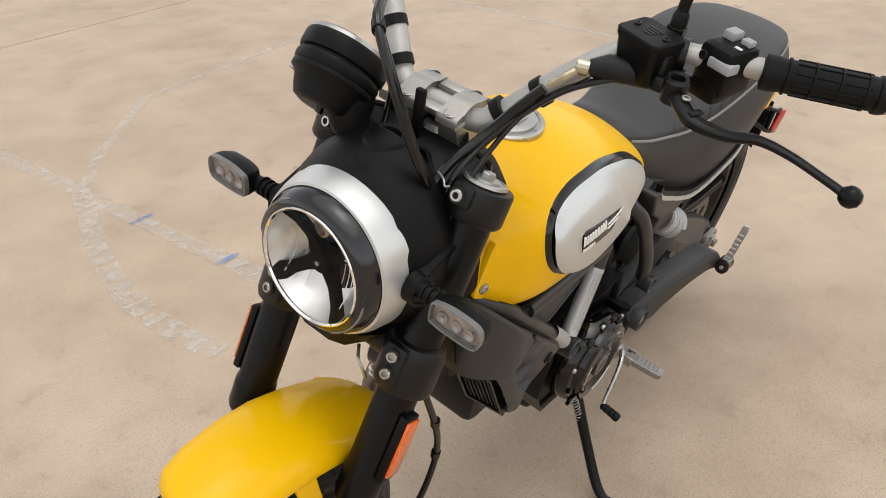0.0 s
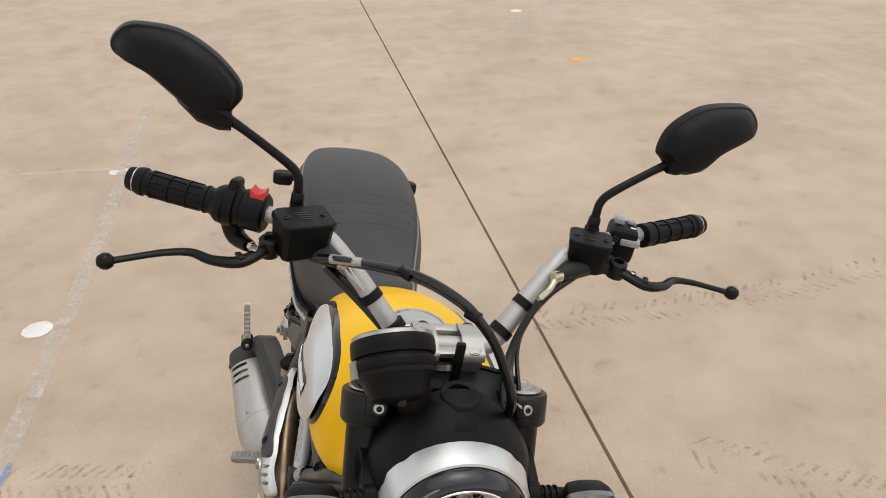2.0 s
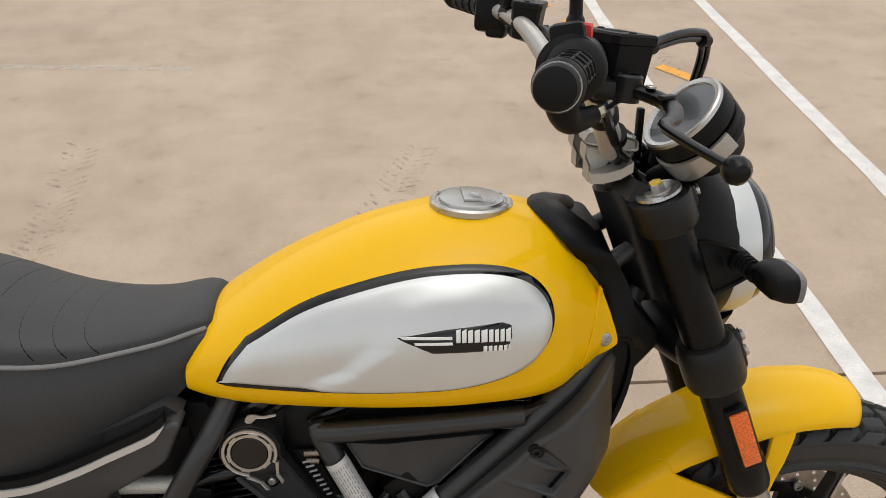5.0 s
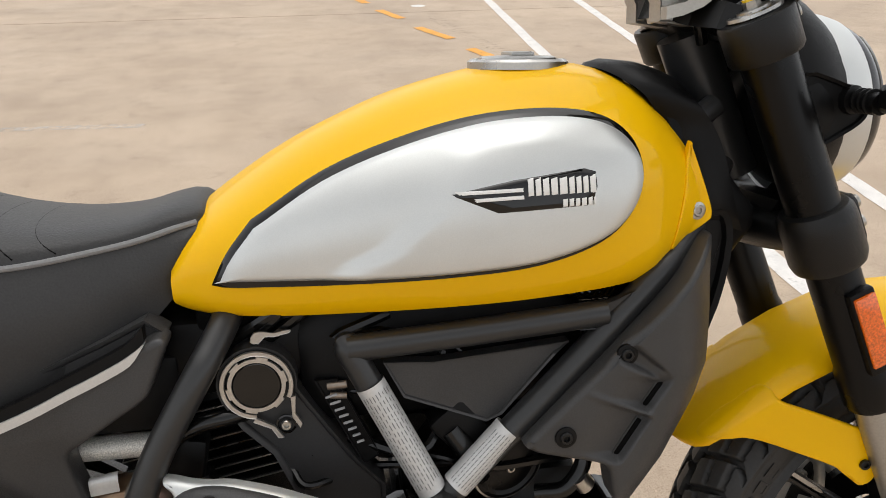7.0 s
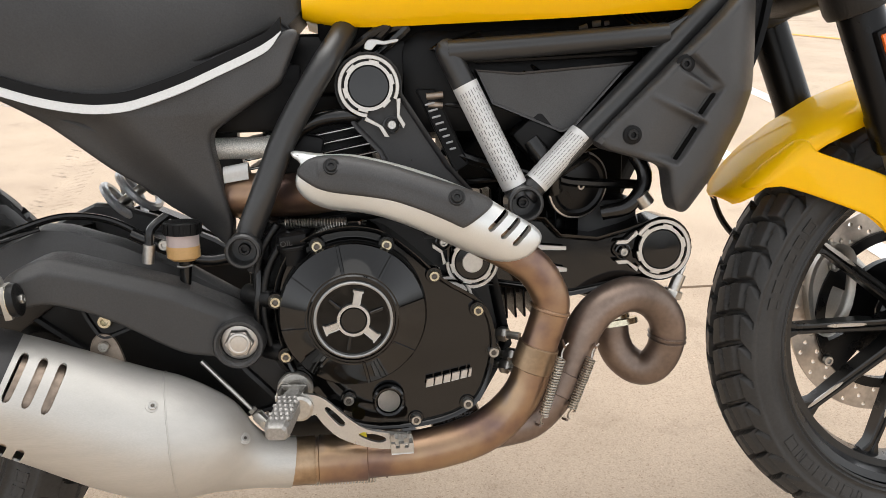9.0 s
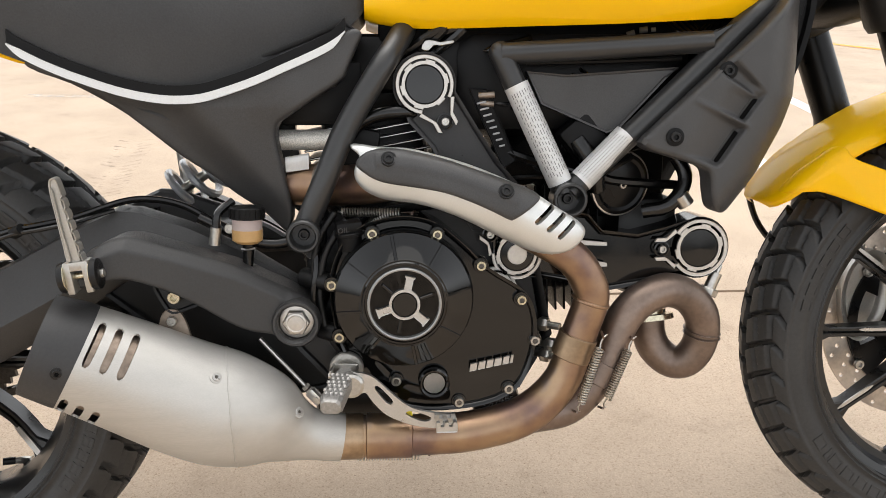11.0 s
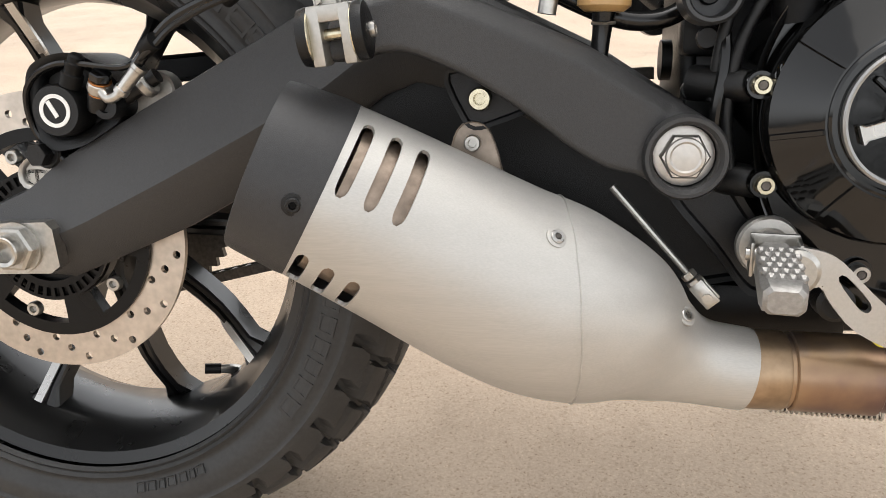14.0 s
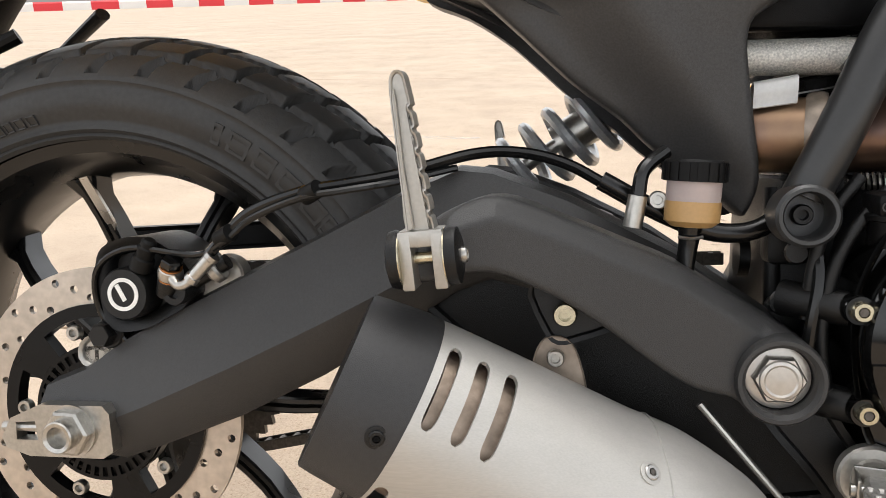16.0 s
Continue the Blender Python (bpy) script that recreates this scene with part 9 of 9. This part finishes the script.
# cables
CABLES = [
    ([(1.072, -0.178, 1.128), (1.091, -0.150, 1.137), (1.110, -0.105, 1.142), (1.130, -0.072, 1.146), (1.165, -0.048, 1.152), (1.195, -0.028, 1.152), (1.214, -0.012, 1.145), (1.226, 0.015, 1.115), (1.226, 0.040, 1.070), (1.220, 0.058, 1.030), (1.205, 0.066, 0.995), (1.180, 0.060, 0.950)], 0.0048),
    ([(1.030, -0.236, 1.120), (1.066, -0.175, 1.124), (1.104, -0.108, 1.134), (1.128, -0.074, 1.139), (1.163, -0.049, 1.145), (1.192, -0.028, 1.145), (1.209, -0.012, 1.138), (1.219, 0.016, 1.108), (1.219, 0.040, 1.064), (1.213, 0.057, 1.025), (1.200, 0.064, 0.990), (1.178, 0.050, 0.940)], 0.0040),
    ([(1.092, 0.118, 1.092), (1.108, 0.098, 1.062), (1.130, 0.080, 1.030), (1.165, 0.068, 1.005), (1.190, 0.062, 0.975), (1.182, 0.05, 0.92)], 0.0055),
    ([(1.060, 0.180, 1.120), (1.078, 0.135, 1.092), (1.100, 0.100, 1.052), (1.135, 0.082, 1.020), (1.175, 0.078, 0.990), (1.180, 0.07, 0.93)], 0.0042),
    ([(1.068, 0.155, 1.110), (1.092, 0.112, 1.068), (1.118, 0.094, 1.030), (1.170, 0.092, 0.985), (1.186, 0.090, 0.940), (1.175, 0.08, 0.90)], 0.0032),
    ([(1.052, -0.165, 1.105), (1.080, -0.110, 1.062), (1.100, -0.075, 1.030), (1.115, -0.045, 1.000), (1.130, -0.03, 0.96)], 0.0060),
    ([(1.048, -0.170, 1.112), (1.074, -0.118, 1.075), (1.096, -0.082, 1.036), (1.125, -0.060, 1.005), (1.150, -0.05, 0.96)], 0.0040),
]
for pts, r in CABLES:
    part("cable", tube(pts, r, 10, 7), HOSE, bike, "black control cable")
for p in ((1.126, -0.077, 1.1430), (1.212, -0.012, 1.1415)):
    part("cable_band", tube([(p[0] - 0.006, p[1] - 0.006, p[2]), (p[0] + 0.006, p[1] + 0.006, p[2] - 0.002)], 0.0072, 12, 1), RUBBER, bike)
part("cable_sleeve", tube([(1.082, -0.164, 1.1325), (1.101, -0.127, 1.1400)], 0.0060, 12, 1), CAST, bike, "grey crimp sleeve of the hose")
part("cable_clip", tube([(1.186, 0.066, 1.000), (1.192, 0.078, 1.000), (1.196, 0.084, 0.996), (1.190, 0.086, 0.994)], 0.0014, 6), STEEL, bike, "small wire clip")
part("bracket_mast", box((1.150, 0.004, 1.030), (0.008, 0.012, 0.06), 0.002), PLASTIC, bike)

# ---- instrument ----
GN = Vector((-0.722, -0.100, 0.684)).normalized()
GC = Vector((1.1655, -0.0895, 1.0725))
mi = axis_pose(GC, GN) @ Matrix.Diagonal((0.97, 0.97, 1, 1))
pod = part("instrument", lathe([(0.0, -0.074), (0.026, -0.074), (0.033, -0.071), (0.038, -0.062), (0.0425, -0.051), (0.0465, -0.0475), (0.0500, -0.0445), (0.0503, -0.0405), (0.0488, -0.0385), (0.0512, -0.0350), (0.0518, -0.0290), (0.0508, -0.0265), (0.0470, -0.0255), (0.0470, -0.0228), (0.0515, -0.0218), (0.0528, -0.0190), (0.0530, -0.006), (0.0520, -0.002), (0.049, 0.001)], 64, mi), PLASTIC, bike, "round black instrument pod")
part("bezel", ring_lathe([(0.0512, -0.002), (0.0508, 0.003), (0.0488, 0.0045), (0.0435, 0.0030), (0.0425, 0.001), (0.046, -0.002)], 64, mi), ALU, pod, "silver instrument bezel")
part("display", lathe([(0.0440, 0.0012), (0.0, 0.0014)], 48, mi), surface("display_glass", (0.035, 0.038, 0.038), 0.15, coat=0.4), pod, "dark grey display")
part("pod_stem", tube([(1.185, -0.068, 1.035), (1.190, -0.055, 1.000), (1.165, -0.03, 0.975)], [0.030, 0.022, 0.018], 20), PLASTIC, pod)
part("pod_slot", moved(box((0, 0, 0), (0.006, 0.010, 0.020), 0.002), pose(1.2195, -0.077, 1.0275, 0, -20, -10)), GLOSS, pod)
pod_u = (Vector((0, -1, 0)) - GN * Vector((0, -1, 0)).dot(GN)).normalized()
pod_w = GN.cross(pod_u)
rings = []
for k in range(15):
    a = radians(-112 + 128 * k / 14)
    d = pod_u * math.cos(a) + pod_w * math.sin(a)
    foot = -0.046 - 0.006 * math.sin(math.pi * min(1, k / 10))
    rings.append([tuple(GC + d * r + GN * h) for r, h in ((0.0500, -0.0245), (0.0535, -0.0255), (0.0535, foot), (0.0480, foot))])
pod_bracket = part("pod_bracket", loft(rings), CAST, bike, "pale cast instrument bracket", sharp=40)
part("bracket_arm", loft([[(x, y - w, z), (x, y + w, z), (x, y + w, z + 0.012), (x, y - w, z + 0.012)] for x, y, z, w in ((1.078, -0.046, 0.984, 0.013), (1.092, -0.052, 0.987, 0.014), (1.108, -0.060, 0.994, 0.014), (1.120, -0.068, 1.004, 0.012))]), CAST, pod_bracket, sharp=40)

# ---- stand, footrests, pedals ----
part("side_stand", join(tube([(0.640, 0.120, 0.265), (0.652, 0.150, 0.225), (0.668, 0.200, 0.155), (0.688, 0.255, 0.088), (0.700, 0.290, 0.071)], [0.013, 0.012, 0.011, 0.011, 0.010], 14), moved(box((0, 0, 0), (0.055, 0.040, 0.006), 0.002), pose(0.705, 0.298, 0.0665, LEAN, 0, 0))), SATIN, bike, "black side stand")
part("stand_spring", coil((0.668, 0.125, 0.275), (0.660, 0.165, 0.200), 0.007, 0.0016, 12), STEEL, bike, "steel stand spring")
for sgn in (1, -1):
    fix = (lambda s: s) if sgn > 0 else mirrored
    m = axis_pose((0.566, -0.178, 0.338), (-0.17, -1, -0.10)) @ Matrix.Diagonal((0.92, 0.92, 0.84, 1))
    peg = part("rider_footrest", fix(moved(loft([[(a * 0.0135 * k, b * 0.010 * k, z) for a, b in ((-1, -0.6), (-0.7, -1), (0.7, -1), (1, -0.6), (1, 0.6), (0.7, 1), (-0.7, 1), (-1, 0.6))] for z, k in ((0.0, 0.7), (0.012, 0.85), (0.030, 1.0), (0.088, 1.0), (0.096, 0.9), (0.099, 0.7))]), m)), PEG_GREY, bike, "cast aluminium rider footrest with studs")
    studs = []
    for k in range(6):
        for j in range(4):
            studs.append(moved(lathe([(0.0032, 0), (0.0014, 0.0030), (0.0, 0.0032)], 6), m @ Matrix.Translation((-0.0095 + 0.006 * j + (0.003 if k % 2 else 0) - 0.001, 0.0098, 0.030 + 0.0105 * k))))
            studs.append(moved(lathe([(0.0032, 0), (0.0014, 0.0030), (0.0, 0.0032)], 6, Matrix.Rotation(math.pi, 4, "X")), m @ Matrix.Translation((-0.009 + 0.006 * j, -0.0098, 0.030 + 0.0105 * k))))
    part("studs", fix(join(*studs)), PEG_GREY, peg, "rows of pointed studs")
    part("footrest_hub", fix(lathe([(0.020, 0), (0.020, 0.006), (0.0185, 0.008), (0.013, 0.0085), (0.012, 0.011), (0.0, 0.011)], 32, axis_pose((0.566, -0.158, 0.338), (0, -1, 0)))), CAST, peg, "round cast hub behind the footrest")
    part("footrest_hinge", fix(moved(join(box((0, 0, -0.001), (0.032, 0.026, 0.003), 0.001), box((0.0150, 0, 0.010), (0.0026, 0.024, 0.024), 0.0008), box((-0.0150, 0, 0.010), (0.0026, 0.024, 0.024), 0.0008), lathe([(0.0042, -0.019), (0.0042, 0.019)], 14, pose(0, 0.002, 0.014, 0, 90, 0))), m)), STEEL, peg, "folded steel hinge of the footrest")
PED = [(0.560, 0.332), (0.568, 0.345), (0.585, 0.345), (0.600, 0.338), (0.620, 0.318), (0.642, 0.301), (0.670, 0.294), (0.690, 0.291), (0.690, 0.277), (0.668, 0.276), (0.640, 0.281), (0.612, 0.294), (0.596, 0.311), (0.588, 0.322), (0.575, 0.318)]
fine = [tuple(q) for q in spline(PED, 3, True)]
slots = [[tuple(q) for q in spline([(0.599, 0.326), (0.603, 0.329), (0.618, 0.313), (0.618, 0.307), (0.612, 0.309)], 3, True)], [tuple(q) for q in spline([(0.634, 0.294), (0.640, 0.298), (0.660, 0.291), (0.662, 0.286), (0.652, 0.285)], 3, True)]]
pedal = part("brake_pedal", holed(fine, slots, -0.200, -0.195), ALU, bike, "silver rear brake pedal with slots")
pad = [(0.0, 0.0), (0.004, 0.004), (0.008, 0.0), (0.012, 0.004), (0.016, 0.0), (0.020, 0.004), (0.024, 0.0), (0.024, -0.010), (0.0, -0.010)]
for y0 in (-0.203, -0.226):
    part("pedal_tooth_plate", plate([(0.666 + x, 0.290 + z) for x, z in [(0.0, 0.0), (0.001, 0.005), (0.005, 0.005), (0.006, 0.0), (0.0095, 0.0), (0.0105, 0.005), (0.0145, 0.005), (0.0155, 0.0), (0.019, 0.0), (0.020, 0.005), (0.024, 0.005), (0.025, 0.0), (0.024, -0.007), (0.001, -0.007)]], y0 - 0.003, y0 + 0.003, 0.001), ALU, pedal)
part("pedal_foot", box((0.6785, -0.214, 0.2845), (0.006, 0.026, 0.005), 0.0015), ALU, pedal)
part("pedal_foot", box((0.689, -0.214, 0.2855), (0.004, 0.026, 0.007), 0.0015), ALU, pedal)
part("pedal_pivot", lathe([(0.014, 0), (0.014, 0.006), (0.011, 0.008), (0, 0.008)], 24, axis_pose((0.573, -0.199, 0.332), (0, -1, 0))), STEEL, pedal)
part("brake_rod", tube([(0.466, -0.152, 0.374), (0.492, -0.156, 0.345), (0.518, -0.161, 0.3165)], [0.0026, 0.0026, 0.0022], 10, 1), STEEL, pedal, "thin steel brake rod")
mrod = axis_pose((0.5165, -0.1605, 0.318), (0.66, -0.12, -0.72)) @ pose(0, 0, 0, 0, 0, 90)
part("rod_fork", moved(join(hex_nut((0, 0, 0), (0, 0, 1), 0.0052, 0.005), hex_nut((0, 0, 0.006), (0, 0, 1), 0.0058, 0.004), box((0, 0.0042, 0.018), (0.011, 0.0022, 0.019), 0.001), box((0, -0.0042, 0.018), (0.011, 0.0022, 0.019), 0.001), box((0, 0, 0.0105), (0.010, 0.0105, 0.004), 0.001), lathe([(0.0034, -0.0075), (0.0034, 0.0075)], 14, pose(0, 0, 0.021, 90, 0, 0))), mrod), STEEL, pedal, "zinc rod fork with its pin")
part("switch_plug", lathe([(0.012, 0), (0.012, 0.014), (0.009, 0.016), (0, 0.016)], 20, axis_pose((0.606, -0.165, 0.305), (0, -1, 0))), CASTBLACK, bike)
part("paint_dot", lathe([(0.008, 0), (0.008, 0.001), (0, 0.001)], 20, axis_pose((0.634, -0.186, 0.288), (0, -1, 0))), surface("yellow_dot", (0.72, 0.62, 0.05), 0.5), bike, "yellow paint dot")
shift = part("gear_lever", tube([(0.575, 0.172, 0.352), (0.600, 0.184, 0.345), (0.632, 0.192, 0.318), (0.655, 0.196, 0.288), (0.662, 0.200, 0.276)], [0.006, 0.005, 0.0045, 0.0045, 0.005], 12), ALU, bike, "silver gear lever")
part("lever_rubber", lathe([(0.004, -0.004), (0.0085, 0.0), (0.0085, 0.004), (0.0075, 0.006), (0.0088, 0.008), (0.0088, 0.014), (0.0078, 0.016), (0.0092, 0.018), (0.0092, 0.024), (0.0082, 0.026), (0.0096, 0.028), (0.0096, 0.036), (0.008, 0.040), (0.003, 0.041)], 18, axis_pose((0.662, 0.198, 0.276), (-0.10, 1, -0.30))), RUBBER, shift, "black rubber toe piece")

# ---- rear brake: caliper, hoses, master cylinder, reservoir ----
cal = part("rear_caliper", plate([tuple(q) for q in spline([(0.016, 0.448), (0.030, 0.462), (0.058, 0.466), (0.084, 0.453), (0.097, 0.436), (0.092, 0.416), (0.075, 0.404), (0.055, 0.394), (0.030, 0.392), (0.016, 0.412)], 4, True)], -0.113, -0.052, 0.012, 3), CASTBLACK, bike, "black rear brake caliper")
mcal = axis_pose((0.046, -0.112, 0.423), (0, -1, 0))
part("caliper_piston_cap", lathe([(0.0205, -0.01), (0.0205, 0.010), (0.0190, 0.013), (0.0, 0.0132)], 36, mcal), CASTBLACK, cal)
part("maker_mark", ring_lathe([(0.0128, 0.0130), (0.0128, 0.0138), (0.0098, 0.0138), (0.0098, 0.0130)], 40, mcal), WHITE, cal, "white ring mark")
part("maker_mark", moved(box((-0.001, 0.002, 0.0135), (0.0034, 0.014, 0.0008), 0), mcal @ pose(0, 0, 0, 0, 0, 30)), WHITE, cal)
part("bleed_nipple", lathe([(0.0085, -0.006), (0.0085, 0.004), (0.0068, 0.005), (0.0068, 0.009), (0.0074, 0.010), (0.0074, 0.013), (0.0060, 0.014), (0.0060, 0.018), (0.0042, 0.020), (0.0, 0.020)], 18, axis_pose((0.058, -0.117, 0.447), (0.42, -0.12, 0.90))), RUBBER, cal, "black rubber cap on the bleed nipple")
part("caliper_bolt", hex_nut((0.020, -0.108, 0.388), (0, -1, 0), 0.0100, 0.012), CASTBLACK, cal)
part("bolt_collar", lathe([(0.0125, 0), (0.0125, 0.014), (0.011, 0.016)], 24, axis_pose((0.022, -0.094, 0.388), (0, -1, 0))), CASTBLACK, cal)
mban = axis_pose((0.082, -0.120, 0.436), (0.34, -0.34, 0.88))
part("banjo_seat", lathe([(0.0088, -0.014), (0.0088, -0.001), (0.0080, 0.0)], 20, mban), CASTBLACK, cal)
part("banjo_ring", lathe([(0.0070, 0.0), (0.0090, 0.0015), (0.0098, 0.005), (0.0090, 0.0085), (0.0070, 0.010)], 24, mban), STEEL, cal, "bright hose union")
for h in (-0.0006, 0.0098):
    part("copper_washer", lathe([(0.0084, h), (0.0084, h + 0.0012), (0.004, h + 0.0012)], 24, mban), surface("copper_washer", (0.50, 0.22, 0.08), 0.35, metal=0.9), cal, "copper washer")
part("banjo_bolt", moved(hex_nut((0, 0, 0.011), (0, 0, 1), 0.0082, 0.007), mban), GLOSS, cal, "black union bolt")
part("banjo_pipe", tube([(0.088, -0.126, 0.437), (0.094, -0.129, 0.4325), (0.100, -0.129, 0.434), (0.104, -0.128, 0.438)], [0.0046, 0.0040, 0.0038, 0.0040], 12), STEEL, cal)
part("hose_crimp", tube([(0.103, -0.128, 0.4365), (0.106, -0.128, 0.4395), (0.1065, -0.128, 0.440), (0.119, -0.128, 0.453), (0.1195, -0.128, 0.4535), (0.122, -0.128, 0.456)], [0.0058, 0.0058, 0.0050, 0.0054, 0.0060, 0.0060], 16, 1), STEEL, cal, "crimped steel hose end")
part("caliper_carrier", plate([tuple(q) for q in spline([(-0.012, 0.376), (0.010, 0.388), (0.040, 0.386), (0.080, 0.410), (0.098, 0.440), (0.112, 0.452), (0.128, 0.447), (0.130, 0.430), (0.100, 0.405), (0.060, 0.370), (0.020, 0.355), (-0.010, 0.358)], 3, True)], -0.098, -0.084, 0.004, 3), CAST, cal, "cast aluminium caliper carrier")
part("slide_lug", lathe([(0.0105, 0), (0.0105, 0.030), (0.0095, 0.032), (0.005, 0.032), (0.0045, 0.029), (0, 0.029)], 24, axis_pose((0.087, -0.092, 0.426), (0, -1, 0))), CASTBLACK, cal, "black lug of the caliper")
part("slide_pin", lathe([(0.0062, 0), (0.0062, 0.040)], 16, axis_pose((0.088, -0.106, 0.428), (0.86, 0.02, 0.52))), CASTBLACK, cal)
part("guide_collar", lathe([(0.0095, 0), (0.0110, 0.002), (0.0110, 0.007), (0.0095, 0.009), (0.007, 0.009)], 24, axis_pose((0.108, -0.104, 0.440), (0.86, 0.02, 0.52))), CAST, cal)
part("brake_hose", tube([(0.118, -0.128, 0.456), (0.130, -0.130, 0.468), (0.154, -0.132, 0.489), (0.195, -0.140, 0.504), (0.227, -0.142, 0.510), (0.262, -0.132, 0.517), (0.310, -0.108, 0.5315), (0.345, -0.105, 0.533), (0.378, -0.105, 0.525), (0.412, -0.110, 0.507), (0.440, -0.118, 0.496), (0.470, -0.120, 0.488)], 0.0042, 10), HOSE, bike, "black rear brake hose")
part("sensor_cable", tube([(0.040, -0.104, 0.376), (0.018, -0.112, 0.405), (0.020, -0.118, 0.440), (0.050, -0.120, 0.458), (0.105, -0.124, 0.455), (0.135, -0.136, 0.468), (0.156, -0.138, 0.484), (0.197, -0.147, 0.500), (0.229, -0.149, 0.506), (0.262, -0.138, 0.512), (0.300, -0.112, 0.522)], 0.0026, 8), HOSE, bike, "thin sensor cable")
for x, y, z in ((0.134, -0.133, 0.471), (0.204, -0.144, 0.5040)):
    part("hose_band", tube([(x - 0.006, y + 0.003, z - 0.003), (x + 0.006, y - 0.003, z + 0.003)], 0.0066, 14, 1), RUBBER, bike)
part("hose_end", tube([(0.420, -0.150, 0.486), (0.423, -0.150, 0.506)], 0.0062, 14, 1), STEEL, bike, "crimped steel hose end")
part("hose_pipe", tube([(0.423, -0.150, 0.506), (0.426, -0.148, 0.522), (0.440, -0.135, 0.534)], 0.0048, 10), HOSE, bike)
mres = axis_pose((0.4565, -0.146, 0.4875), (0.03, 0, 1))
res = part("brake_fluid_reservoir", lathe([(0.0, 0.0), (0.012, 0.0), (0.0165, 0.003), (0.0170, 0.030), (0.0, 0.030)], 28, mres), CLOUDY, bike, "small translucent brake fluid reservoir half full")
part("fluid", lathe([(0.0, -0.0006), (0.0125, -0.0006), (0.0172, 0.003), (0.0174, 0.0155), (0.0, 0.0155)], 28, mres), AMBER, res, "amber brake fluid")
part("reservoir_lid", lathe([(0.0195, 0.028), (0.0195, 0.040), (0.018, 0.0415), (0.0, 0.0415)], 24, mres), PLASTIC, res, "black screw lid")
for k in range(18):
    part("lid_rib", moved(box((0.0195, 0, 0.034), (0.0016, 0.0024, 0.011), 0), mres @ pose(0, 0, 0, 0, 0, 20 * k)), PLASTIC, res)
part("reservoir_neck", tube([(0.4570, -0.140, 0.488), (0.4560, -0.140, 0.474), (0.4540, -0.140, 0.455)], [0.008, 0.0062, 0.0062], 12), HOSE, res)
part("spring_clip", tube([(0.449, -0.146, 0.480), (0.4565, -0.149, 0.4795), (0.464, -0.144, 0.4802)], 0.0012, 6), STEEL, res)
part("breather_hose", tube([(0.40, -0.130, 0.515), (0.44, -0.128, 0.494), (0.475, -0.125, 0.482), (0.505, -0.120, 0.486), (0.53, -0.11, 0.51)], 0.0065, 12), HOSE, bike, "black rubber hose")
part("wire", tube([(0.530, -0.125, 0.500), (0.534, -0.146, 0.462), (0.530, -0.150, 0.425), (0.530, -0.140, 0.380)], 0.0042, 10), HOSE, bike)
part("reservoir_bolt", bolt_shape((0.436, -0.138, 0.503), (0, -1, 0), 0.006, 0.005), STEEL, bike)
for text, h in (("MAX", 0.5130), ("MIN", 0.5025)):
    part("level_mark", words(text, 0.0040, pose(0.4452, -0.1527, h, 90, 0, -44)), WHITE, res, "pale level mark on the reservoir", flip=False)
part("filter_words", words("Oil Filter", 0.0092, pose(0.7480, -0.1502, 0.2815, 90, -13, 0)), DARKGREY, bike, "dark raised words on the filter housing", flip=False)
